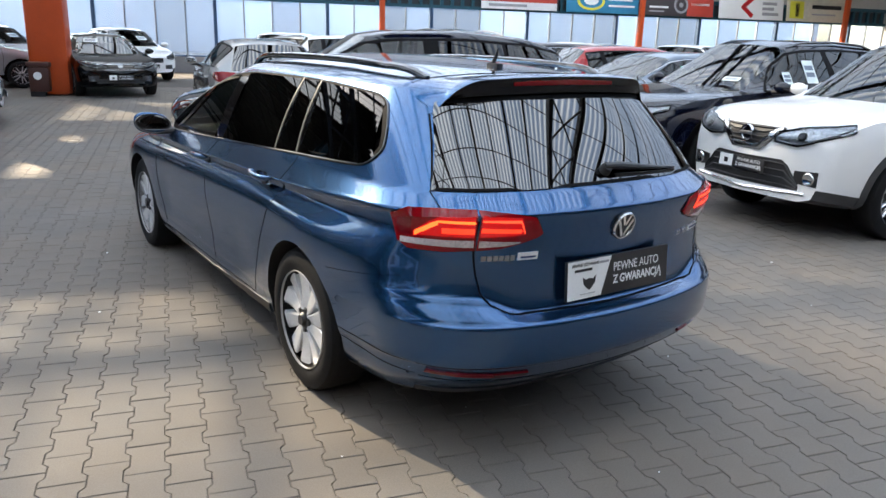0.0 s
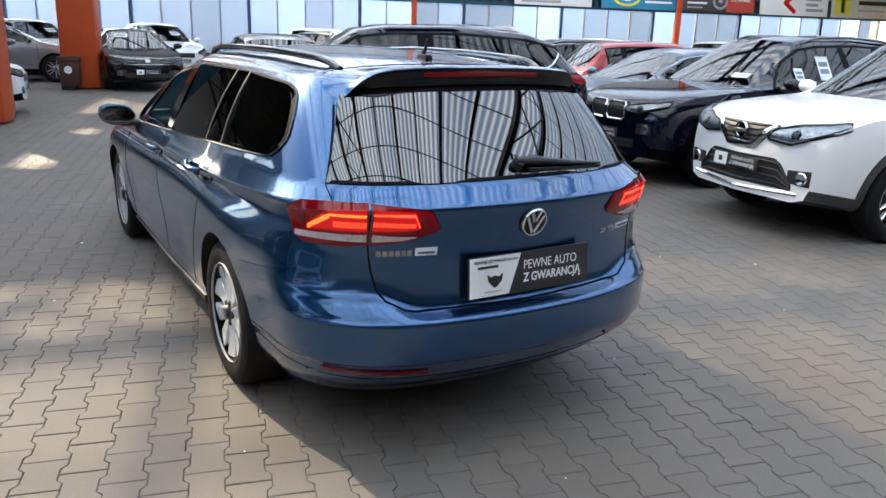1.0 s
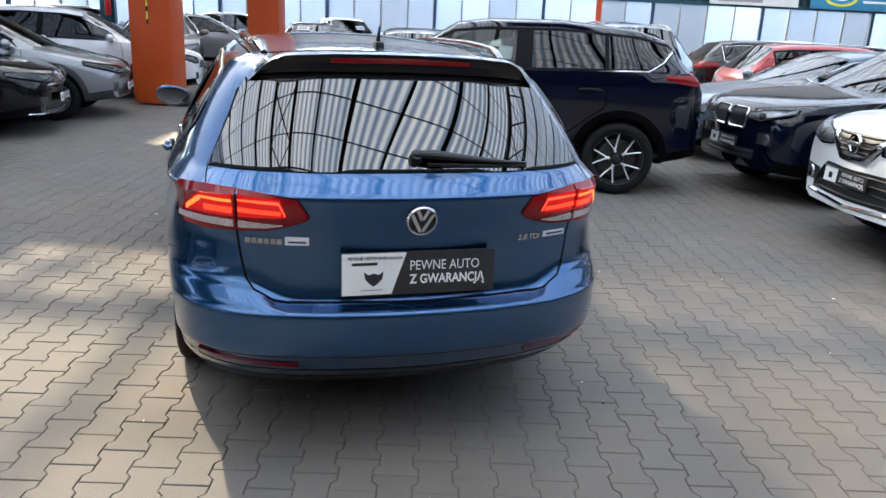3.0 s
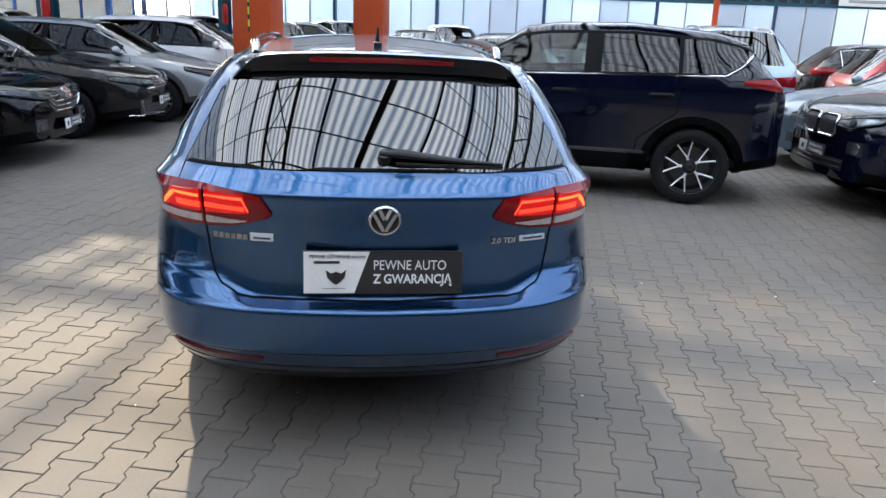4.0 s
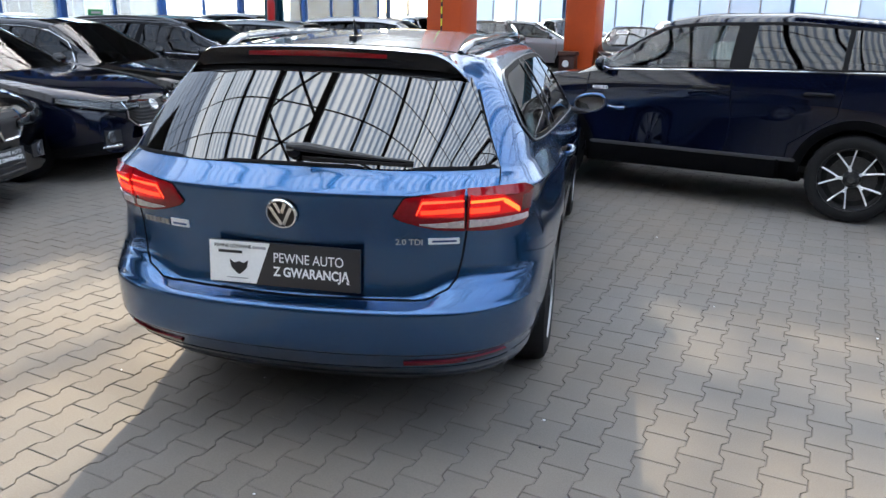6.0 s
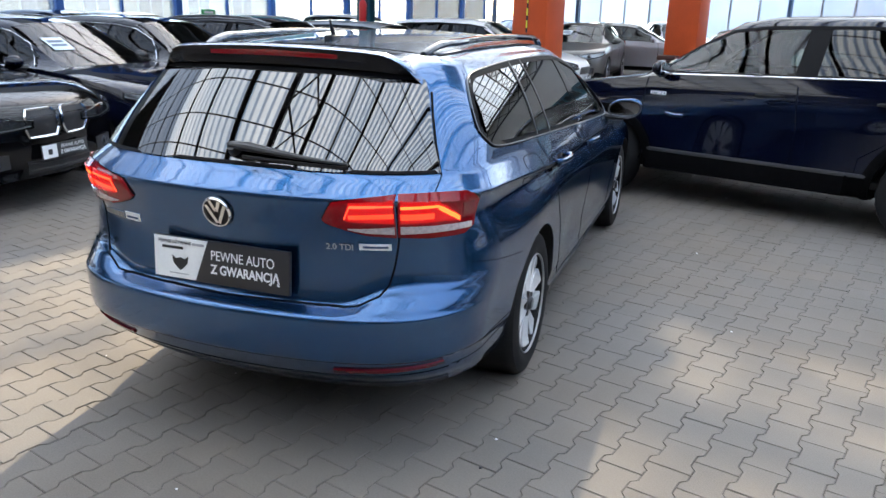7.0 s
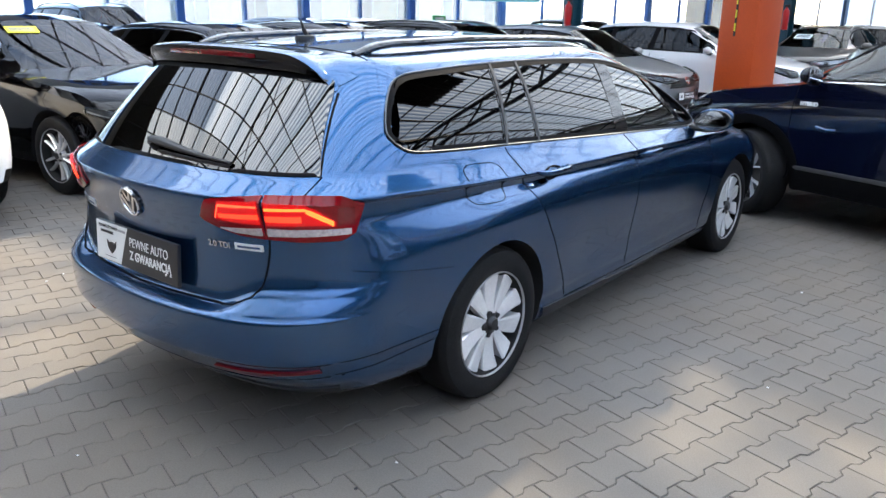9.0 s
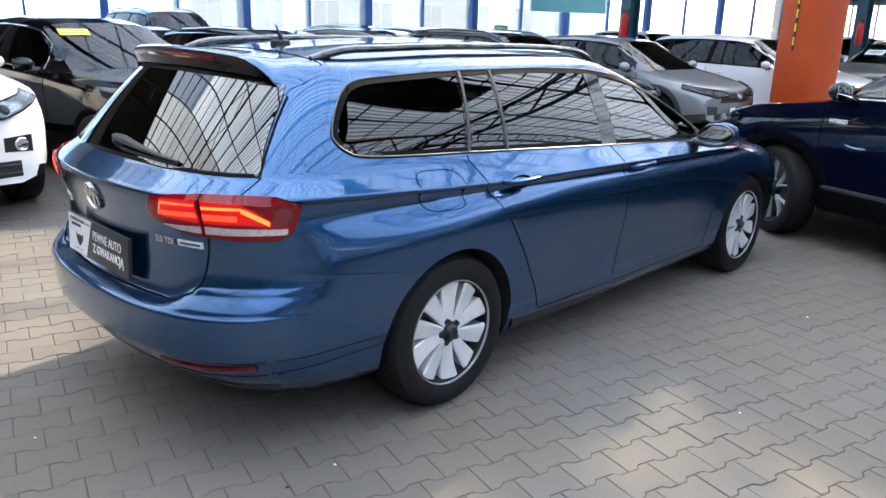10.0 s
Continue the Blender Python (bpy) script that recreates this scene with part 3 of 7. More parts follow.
def estate_skin():
    counts = (34, 90, 24)
    rows = []
    # smooth in-between rows keep the creases where they are
    lv = np.array(LEVELS)
    t = np.arange(len(lv))
    fine = np.arange(0, len(lv) - 1 + 1e-6, 0.25)
    tab = np.stack([gentle(fine, lv[:, c]) for c in range(8)], 1)
    # above the belt the sides follow one smooth curve
    top, wt = fine >= 24, np.array([9.0, 1, 1, 1, 1, 3])
    for c in (1, 2, 3, 4, 5):
        tab[top, c] = np.polyval(np.polyfit(lv[24:, 0] - 1.2, lv[24:, c], 3 if c in (3, 4) else 2, w=wt), tab[top, 0] - 1.2)
    for zr, zm, zf, W, yr, yf, lr, lf in tab:
        W = max(W, 0.0)
        x, y = ring_pts(max(W, 1e-6), yr, yf, lr * 0.93, lf, 6, 0.20, 0.12, counts)
        z = np.interp(y, [0.25, 1.3, 3.4], [zr, zm, zf])
        tail = np.clip((x - 0.44) / 0.22, 0, 1)
        tail = tail * tail * (3 - 2 * tail) * np.interp(y, [0.35, 1.2], [1, 0])
        z = z + tail * np.interp(zr, [0.602, 0.618, 0.65, 0.72, 0.80, 0.88], [0, 0.066, 0.058, 0.034, 0.013, 0])
        door = np.clip((x / max(W, 1e-6) - 0.97) / 0.03, 0, 1) * np.clip((y - 1.42) / 0.45, 0, 1) * np.clip((3.45 - y) / 0.35, 0, 1)
        x = x + door * door * (3 - 2 * door) * np.interp(zm, [0.24, 0.30, 0.37, 0.45, 0.54, 0.66, 0.80], [0, -0.003, -0.016, -0.022, -0.019, -0.008, 0])
        flank = np.clip((x / max(W, 1e-6) - 0.93) / 0.07, 0, 1) * np.exp(-((y - 0.98) / 0.50) ** 2)
        x = x + flank * np.interp(zr, [0.56, 0.66, 0.73, 0.80, 0.87, 0.93, 0.978, 0.997], [0, 0.009, 0.013, 0.007, -0.006, -0.015, -0.010, 0])
        rows.append(np.stack([drawn_in(x, y), y, z], 1))
    base = rows[-1]
    for W, k, yr, yf in ROOF:
        x, y = ring_pts(max(W, 1e-6), yr, yf, 0.28 * W / 0.6 + 0.01, 0.28 * W / 0.6 + 0.01, 6, 0.15, 0.12, counts)
        zr = np.array([roof_z(v) for v in y])
        rows.append(np.stack([drawn_in(x, y), y, base[:, 2] * (1 - k) + zr * k], 1))
    g = np.array(rows)
    nv, ns = g.shape[:2]
    vs = [tuple(p) for p in g.reshape(-1, 3)]
    left = len(vs)
    vs += [(-x, y, z) for x, y, z in vs]
    fs = []
    for j in range(nv - 1):
        for i in range(ns - 1):
            a, b, c, d = j * ns + i, j * ns + i + 1, (j + 1) * ns + i + 1, (j + 1) * ns + i
            fs.append((a, b, c, d))
            fs.append((left + d, left + c, left + b, left + a))
    me = mesh_of("skin", vs, fs, None)
    bm = bmesh.new()
    bm.from_mesh(me)
    bmesh.ops.remove_doubles(bm, verts=bm.verts, dist=0.0004)
    bmesh.ops.dissolve_degenerate(bm, edges=bm.edges, dist=0.0002)
    bmesh.ops.recalc_face_normals(bm, faces=bm.faces)
    bm.to_mesh(me)
    bm.free()
    return me


def inside(poly, u, w):
    hit, n = False, len(poly)
    for i in range(n):
        (x0, y0), (x1, y1) = poly[i], poly[i - 1]
        if (y0 > w) != (y1 > w) and u < (x1 - x0) * (w - y0) / (y1 - y0) + x0:
            hit = not hit
    return hit


SIDE_LO = [(0.500, 1.190), (0.507, 1.165), (0.53, 1.138), (0.585, 1.110), (0.84, 1.094), (1.125, 1.081), (2.07, 1.022), (2.98, 0.969), (3.10, 0.975)]
SIDE_HI = [(0.500, 1.190), (0.545, 1.265), (0.61, 1.335), (0.66, 1.360), (0.74, 1.374), (1.28, 1.392), (2.06, 1.384), (2.35, 1.352), (2.62, 1.278), (2.90, 1.148), (3.10, 1.020)]
GLASS_LO = [(-0.712, 1.066), (-0.4, 1.068), (0.0, 1.070), (0.4, 1.068), (0.712, 1.066)]
GLASS_HI = [(-0.712, 1.070), (-0.66, 1.17), (-0.585, 1.335), (-0.56, 1.366), (-0.3, 1.384), (0.0, 1.388), (0.3, 1.384), (0.56, 1.366), (0.585, 1.335), (0.66, 1.17), (0.712, 1.070)]


def inset(poly, d):
    """A copy of a (counter-)clockwise outline drawn in by about d."""
    cx, cy = sum(p[0] for p in poly) / len(poly), sum(p[1] for p in poly) / len(poly)
    hx, hy = max(abs(p[0] - cx) for p in poly), max(abs(p[1] - cy) for p in poly)
    return [(cx + (x - cx) * (1 - d / hx), cy + (y - cy) * (1 - d / hy)) for x, y in poly]


def slant(at, lo, hi, a, b):
    """Maps a unit square to the pane between two slanted posts."""
    def f(u, w):
        u0, u1 = a[0] + (a[1] - a[0]) * w, b[0] + (b[1] - b[0]) * w
        y = u0 + (u1 - u0) * u
        zl, zh = lin(y, *zip(*lo)), lin(y, *zip(*hi))
        return at(y, zl + (zh - zl) * w)
    return f


def estate_car():
    car = new("estate_car")
    tagged(car, "metallic blue estate car with tinted rear windows, standing on block paving", "car")
    skin_me = estate_skin()
    skin = Skin(skin_me)
    wheels = [(1.02, 0.332, 0.372, 0.56), (3.81, 0.332, 0.372, 0.56)]
    me = cut_arches(skin_me, [(y, z, r, x, s) for y, z, r, x in wheels for s in (1, -1)], LINER)
    me.materials.clear()
    me.materials.append(BLUE), me.materials.append(LINER), me.materials.append(TRIM)
    side_poly = inset(SIDE_LO + SIDE_HI[::-1], 0.022)
    rear_poly = inset(GLASS_LO + GLASS_HI[::-1], 0.030)
    bm = bmesh.new()
    bm.from_mesh(me)
    doomed = []
    for f in bm.faces:
        c, nrm = f.calc_center_median(), f.normal
        r = min(math.hypot(c.y - y, c.z - z) for y, z, _, _ in wheels)
        f.material_index = 0
        if r < 0.378 and (abs(c.x) < 0.80 or r < 0.3715) and (abs(nrm.x) < 0.4 or abs(c.x) < 0.6):
            f.material_index = 1
        elif c.z < 0.27 and nrm.z < -0.5:
            f.material_index = 1
        if abs(c.x) > 0.5 and abs(nrm.x) > 0.35 and inside(side_poly, c.y, c.z) and c.z > 0.95:
            doomed.append(f)
        elif nrm.y < -0.2 and c.y < 0.6 and inside(rear_poly, c.x, c.z):
            doomed.append(f)
        elif nrm.y > 0.15 and nrm.z > 0.2 and 1.01 < c.z < 1.40 and c.y > 2.2 and abs(c.x) < lin(c.z, [1.0, 1.4], [0.70, 0.52]):
            doomed.append(f)
    bmesh.ops.delete(bm, geom=doomed, context="FACES")
    bm.to_mesh(me)
    bm.free()
    me.shade_smooth()
    me.set_sharp_from_angle(angle=0.55)
    part("body", me, None, car)

    fair = {s: faired(at, 0, SIDE_LO, SIDE_HI, 30, 8, dw=2 if s > 0 else 1) for s, at in ((1, skin.right), (-1, skin.left))}
    for s, at0 in ((1, skin.right), (-1, skin.left)):
        at = at0
        lo, hi = SIDE_LO, SIDE_HI
        # panes between slanted posts (sill, top)
        for name, a, b, mat_ in (("rear_quarter_glass", (0.512, 0.63), (1.115, 1.225), TINT_SIDE), ("door_quarter_glass", (1.150, 1.265), (1.352, 1.420), TINT_SIDE),
                                 ("rear_door_glass", (1.378, 1.450), (2.085, 2.135), TINT_SIDE), ("front_door_glass", (2.22, 2.245), (3.00, 2.52), CLEAR)):
            v, f = patch(slant(fair[s], lo, hi, a, b), [(0, 0.02), (1, 0.02)], [(0, 0.98), (1, 0.98)], 20, 10, off=0.003, rim=0.006)
            part(name, mesh_of(name, *outward((v, f), (0, 2.0, 0.7)), mat_), None, car)
        # posts and black frames
        for name, a, b in (("quarter_post", (1.115, 1.225), (1.150, 1.265)), ("door_post", (1.352, 1.420), (1.378, 1.450)), ("centre_post", (2.085, 2.135), (2.22, 2.245))):
            v, f = patch(slant(at, lo, hi, a, b), [(0, 0.0), (1, 0.0)], [(0, 1.0), (1, 1.0)], 3, 10, off=0.005, rim=0.012)
            part(name, mesh_of(name, v, f, FRIT), None, car)
            if name != "centre_post":
                v, f = patch(slant(at, lo, hi, (a[0] + 0.010, a[1] + 0.012), (a[0] + 0.024, a[1] + 0.026)), [(0, 0.0), (1, 0.0)], [(0, 1.0), (1, 1.0)], 2, 10, off=0.0075, rim=0.004)
                part("post_trim", mesh_of("post_trim", v, f, POST), None, car)
        v, f = patch(slant(at, lo, hi, (3.00, 2.52), (3.09, 2.60)), [(0, 0.0), (1, 0.0)], [(0, 1.0), (1, 1.0)], 3, 10, off=0.004, rim=0.012)
        part("mirror_triangle", mesh_of("mirror_triangle", v, f, FRIT), None, car)
        # black frit round the edge and bright trim outside it
        loop = SIDE_LO + SIDE_HI[::-1][:-1]
        part("window_seal", mesh_of("window_seal", *strip(at, rounded(inset(loop, 0.013)), 0.026, off=0.005, closed=True, deep=0.01), SEAL), None, car)
        part("window_trim", mesh_of("window_trim", *strip(at, rounded(loop), 0.0055, off=0.0055, crown=0.002, closed=True), WTRIM), None, car, "satin silver trim line")
        # door and flap joints
        for gap in (
            strip(at, [(1.118, 1.07), (1.122, 1.05), (1.218, 0.926), (1.347, 0.761), (1.43, 0.63), (1.484, 0.539), (1.55, 0.43), (1.614, 0.30)], 0.0042, 0.0012),
            strip(at, [(2.165, 1.012), (2.24, 0.93), (2.272, 0.86), (2.285, 0.72), (2.275, 0.5), (2.25, 0.30)], 0.0042, 0.0012),
            strip(at, [(3.26, 0.94), (3.30, 0.83), (3.33, 0.7), (3.32, 0.55), (3.27, 0.40), (3.27, 0.30)], 0.0042, 0.0012),
            strip(at, [(1.614, 0.292), (2.25, 0.285), (3.27, 0.285)], 0.0042, 0.0012)):
            part("door_gap", mesh_of("door_gap", *gap, GAP), None, car)
        part("bumper_gap", mesh_of("bumper_gap", *strip(at, [(0.262, 0.752), (0.42, 0.722), (0.60, 0.690), (0.72, 0.672)], 0.0018, 0.0006), GAP), None, car)
        part("apron_line", mesh_of("apron_line", *strip(at, [(0.20, 0.434), (0.40, 0.431), (0.66, 0.427)], 0.003, 0.001), GAP), None, car)
        part("apron_step", mesh_of("apron_step", *strip(at, [(0.20, 0.378), (0.40, 0.384), (0.65, 0.390)], 0.003, 0.001), GAP), None, car)
        if s > 0:
            part("fuel_flap_gap", mesh_of("fuel_flap_gap", *strip(at, rounded([(0.80, 1.035), (0.92, 1.036), (1.04, 1.020), (1.075, 0.93), (1.085, 0.865), (0.97, 0.868), (0.86, 0.880), (0.83, 0.95)]), 0.0032, 0.001, closed=True), GAP), None, car)
        # sill blade and rear corner blade
        part("sill_trim", mesh_of("sill_trim", *strip(at, [(1.42, 0.262), (2.3, 0.235), (3.40, 0.235)], 0.055, off=0.004, crown=0.006), TRIM), None, car)
        # handles: a cup in the door and a bridge over it
        for hy, hz in ((1.405, 0.936), (2.44, 0.880)):
            p, nrm = at(hy, hz)
            fr = facing(p, nrm)
            v, f = lathe([(0.0, -0.012), (0.05, -0.008), (0.055, 0.003)], 24, axis="z")
            part("handle_cup", mesh_of("handle_cup", [(x * 1.15, y * 0.62 - 0.004, z) for x, y, z in v], f, GAP), None, car, m=fr)
            pts = [(-0.115, 0.012, 0.002), (-0.105, 0.013, 0.018), (-0.07, 0.014, 0.030), (0.0, 0.015, 0.036), (0.07, 0.014, 0.034), (0.10, 0.012, 0.022), (0.112, 0.011, 0.002)]
            h = part("door_handle", mesh_of("door_handle", *tube(pts, [0.010, 0.013, 0.013, 0.0135, 0.0145, 0.015, 0.010], 10, scale2=0.9), BLUE), None, car, m=fr)
            if (hy > 2) and s < 0:
                part("lock", mesh_of("lock", *lathe([(0, 0.026), (0.008, 0.026), (0.008, 0.0)], 12, axis="z"), CHROME), None, h, m=pose(0.085 * s, 0.012, 0.002))
        # door mirror
        mx = s
        shell, k = [], []
        bm = bmesh.new()
        bmesh.ops.create_uvsphere(bm, u_segments=24, v_segments=16, radius=1)
        for v in bm.verts:
            x, y, z = (math.copysign(abs(c) ** 0.78, c) for c in v.co)
            y2 = y * 0.075 if y > 0 else y * 0.020
            v.co = (mx * (0.108 * x), 0.85 * y2 + 0.02 * abs(x), 0.068 * z + 0.012 * x)
        mirror = part("door_mirror", bm, BLUE, car, m=pose(mx * 0.975, 3.055, 1.008))
        v, f = lathe([(0.0, -0.002), (0.80, -0.001), (1.0, 0.0)], 28, axis="z")
        gm = Matrix.Translation((0, -0.030, 0.002)) @ pose(0, 0, 0, -8, 0, -mx * 2) @ Matrix(((0.098 * mx, 0, 0, 0), (0, 0, 0.9, 0), (0.008, 0.054, 0, 0), (0, 0, 0, 1)))
        part("mirror_glass", mesh_of("mirror_glass", [gm @ Vector(p) for p in v], f, MIRROR), None, mirror)
        part("mirror_rim", mesh_of("mirror_rim", [gm @ Vector((p[0], p[1], p[2] + 0.004)) for p in lathe([(0.98, 0.0), (1.10, -0.008), (1.12, 0.02)], 28, axis="z")[0]], lathe([(0.98, 0.0), (1.10, -0.008), (1.12, 0.02)], 28, axis="z")[1], TRIM), None, mirror)
        part("mirror_foot", mesh_of("mirror_foot", *tube([(-mx * 0.165, 0.0, -0.045), (-mx * 0.10, 0.005, -0.055), (-mx * 0.03, 0.01, -0.06), (mx * 0.02, 0.01, -0.05)], [0.035, 0.030, 0.024, 0.02], 10, scale2=0.7), TRIM), None, mirror)
        # roof rail: a bar that sweeps down to the roof at both ends
        pts = []
        for i in range(29):
            t = i / 28
            y = 0.605 + (2.42 - 0.605) * t
            x = lin(y, [0.6, 0.9, 1.6, 2.1, 2.42], [0.492, 0.530, 0.545, 0.54, 0.52])
            p, nrm = skin.top(s * x, y)
            lift = 0.030 * min(1, math.sin(math.pi * min(t, 1 - t) / 0.22) if min(t, 1 - t) < 0.11 else 1)
            pts.append((p.x, y, p.z + lift))
        part("roof_rail", mesh_of("roof_rail", *tube(pts, [0.014] + [0.019] * 27 + [0.012], 10, scale2=0.85), RAIL), None, car, "glossy dark roof rail")
        part("rail_gap", mesh_of("rail_gap", *strip(skin.top, [(s * 0.545, 0.62), (s * 0.570, 1.2), (s * 0.575, 1.9), (s * 0.55, 2.40)], 0.010, 0.001), GAP), None, car)
        # wheels
        add_wheel(car, 0.884, 1.02, 0.334, 0.226, 0.215, "turbine", s, spin=20 if s > 0 else 55)
        add_wheel(car, 0.880, 3.81, 0.334, 0.226, 0.215, "turbine", s, spin=-14 if s > 0 else 10)

    # tail lamps: the outer one wraps round the corner, the inner one sits on the tailgate
    for s in (1, -1):
        rear = lambda u, w, s=s: skin.rear(s * u, w)
        wrap = skin.around(s * 0.45, 0.62, s, -1)
        a_in = math.atan2(0.626 - 0.45, 0.62 - 0.045)
        a_out = math.atan2(0.812 - 0.45, 0.62 - 0.325)
        # inner half: a long wedge that tapers towards the middle
        in_lo = [(0.388, 0.926), (0.405, 0.912), (0.47, 0.891), (0.53, 0.876), (0.619, 0.869)]
        in_hi = [(0.388, 0.930), (0.424, 0.988), (0.45, 0.994), (0.619, 1.012)]
        inner = part("inner_tail_lamp", mesh_of("inner_tail_lamp", *patch(rear, in_lo, in_hi, 24, 8, 0.008, 0.012, 0.006), LENS_RED), None, car, "red tail lamp on the tailgate")
        part("clear_band", mesh_of("clear_band", *patch(rear, [(0.472, 0.899), (0.524, 0.889), (0.614, 0.884)], [(0.472, 0.901), (0.524, 0.904), (0.614, 0.909)], 16, 3, 0.0155, 0.004), LENS_WHITE), None, inner)
        part("lit_lens", mesh_of("lit_lens", *patch(rear, [(0.462, 0.934), (0.478, 0.928), (0.614, 0.923)], [(0.462, 0.942), (0.480, 0.990), (0.614, 0.998)], 16, 4, 0.0145, 0.004), LENS_LIT), None, inner)
        part("light_guide", mesh_of("light_guide", *joined(patch(rear, [(0.484, 0.975), (0.614, 0.980)], [(0.484, 0.982), (0.614, 0.987)], 14, 2, 0.0165, 0.004),
                                                           patch(rear, [(0.464, 0.934), (0.484, 0.975)], [(0.464, 0.941), (0.484, 0.982)], 6, 2, 0.0165, 0.004)), LAMP_GLOW), None, inner)
        part("light_band", mesh_of("light_band", *patch(rear, [(0.478, 0.938), (0.614, 0.943)], [(0.478, 0.952), (0.614, 0.959)], 14, 2, 0.0165, 0.004), LAMP_BAND), None, inner)
        # outer half, wrapping round the corner
        da = a_out - a_in
        at_a = lambda k: a_in + k * da
        lo = [(at_a(0) + 0.008, 0.870), (at_a(0.35), 0.862), (at_a(0.75), 0.862), (at_a(0.9), 0.885), (a_out, 0.975)]
        hi = [(at_a(0) + 0.008, 1.013), (at_a(0.4), 1.014), (at_a(0.75), 1.010), (a_out, 0.985)]
        outer = part("outer_tail_lamp", mesh_of("outer_tail_lamp", *patch(wrap, lo, hi, 28, 8, 0.008, 0.012, 0.006), LENS_RED), None, car, "red tail lamp wrapping round the rear corner")
        part("clear_band", mesh_of("clear_band", *patch(wrap, [(at_a(0) + 0.02, 0.884), (at_a(0.84), 0.882)], [(at_a(0) + 0.02, 0.910), (at_a(0.5), 0.906), (at_a(0.86), 0.901)], 18, 3, 0.0155, 0.004), LENS_WHITE), None, outer)
        part("dark_lens", mesh_of("dark_lens", *patch(wrap, [(at_a(0.70), 0.915), (at_a(0.88), 0.912)], [(at_a(0.70), 0.975), (at_a(0.88), 0.978)], 8, 4, 0.0150, 0.004), LENS_DARK), None, outer)
        part("lit_lens", mesh_of("lit_lens", *patch(wrap, [(at_a(0) + 0.02, 0.922), (at_a(0.5), 0.920), (at_a(0.68), 0.912)], [(at_a(0) + 0.02, 0.997), (at_a(0.42), 0.996), (at_a(0.68), 0.930)], 14, 3, 0.0145, 0.004), LENS_LIT), None, outer)
        part("light_band", mesh_of("light_band", *patch(wrap, [(at_a(0) + 0.02, 0.936), (at_a(0.36), 0.934)], [(at_a(0) + 0.02, 0.956), (at_a(0.36), 0.954)], 10, 2, 0.0165, 0.004), LAMP_BAND), None, outer)
        part("light_guide", mesh_of("light_guide", *joined(
            patch(wrap, [(at_a(0) + 0.02, 0.973), (at_a(0.40), 0.973)], [(at_a(0) + 0.02, 0.982), (at_a(0.40), 0.984)], 10, 2, 0.0165, 0.004),
            patch(wrap, [(at_a(0.40), 0.966), (at_a(0.66), 0.914)], [(at_a(0.40), 0.984), (at_a(0.66), 0.932)], 10, 2, 0.0165, 0.004)), LAMP_AMBER), None, outer)
        part("lamp_seal", mesh_of("lamp_seal", *joined(strip(wrap, hi, 0.006, 0.003), strip(wrap, lo, 0.006, 0.003), strip(rear, in_hi, 0.007, 0.003), strip(rear, in_lo, 0.007, 0.003)), GAP), None, car)
        # tailgate joint: down from the pane's corner past the lamps to the bumper
        part("tailgate_gap", mesh_of("tailgate_gap", *joined(
            strip(rear, [(0.624, 1.016), (0.626, 0.94), (0.626, 0.866), (0.614, 0.77), (0.600, 0.70), (0.575, 0.664), (0.505, 0.628), (0.46, 0.621)], 0.007, 0.0012),
            strip(rear, [(0.716, 1.064), (0.720, 1.045), (0.724, 1.018)], 0.004, 0.0012)), GAP), None, car)
        # reflectors in the lower apron
        part("rear_reflector", mesh_of("rear_reflector", *patch(rear, [(0.43, 0.384), (0.60, 0.388), (0.77, 0.402)], [(0.43, 0.398), (0.60, 0.403), (0.77, 0.414)], 16, 2, 0.008, 0.012), REFLECT), None, car, "dark red reflector strip")
        part("pane_side_strip", mesh_of("pane_side_strip", *strip(rear, [(0.598, 1.315), (0.632, 1.235), (0.675, 1.14), (0.712, 1.064)], 0.007, 0.0045), SEAL), None, car)
    part("tailgate_gap", mesh_of("tailgate_gap", *strip(skin.rear, [(-0.47, 0.621), (0.0, 0.617), (0.47, 0.621)], 0.008, 0.002), GAP), None, car)
    part("apron_line", mesh_of("apron_line", *strip(skin.rear, [(-0.80, 0.434), (-0.6, 0.432), (0.0, 0.430), (0.6, 0.432), (0.80, 0.434)], 0.006, 0.001), GAP), None, car)
    part("apron_step", mesh_of("apron_step", *strip(skin.rear, [(-0.80, 0.372), (-0.6, 0.362), (0.0, 0.355), (0.6, 0.362), (0.80, 0.372)], 0.006, 0.001), GAP), None, car)
    part("apron_lip", mesh_of("apron_lip", *strip(skin.rear, [(-0.74, 0.285), (-0.5, 0.278), (0.0, 0.275), (0.5, 0.278), (0.74, 0.285)], 0.05, 0.003), TRIM), None, car)
    # rear pane with its black edge, wiper and high brake lamp
    fair_rear = faired(skin.rear, 1, GLASS_LO, GLASS_HI, 31, 8, (0, 2, 4), 2)
    flat_rear = fair_rear

    def fair_rear(u, w):                              # the pane bows out a little between sill and roof
        p, q = flat_rear(u, w)
        v = (w - 1.228) / 0.16
        return p - Vector((0, 0.011 * max(0.0, 1 - v * v), 0)), (q + Vector((0, 0, 2 * 0.011 * v / 0.16)) * q.y * -1).normalized()
    part("rear_window", mesh_of("rear_window", *patch(fair_rear, GLASS_LO, GLASS_HI, 60, 14, 0.003, 0.008), TINT), None, car, "dark tinted curved rear window")
    edge = GLASS_LO + GLASS_HI[::-1]
    part("window_edge", mesh_of("window_edge", *joined(strip(skin.rear, [(-0.705, 1.070), (0.0, 1.074), (0.705, 1.070)], 0.012, 0.0045), strip(fair_rear, [(-0.545, 1.362), (-0.3, 1.374), (0, 1.378), (0.3, 1.374), (0.545, 1.362)], 0.02, 0.0045)), SEAL), None, car)
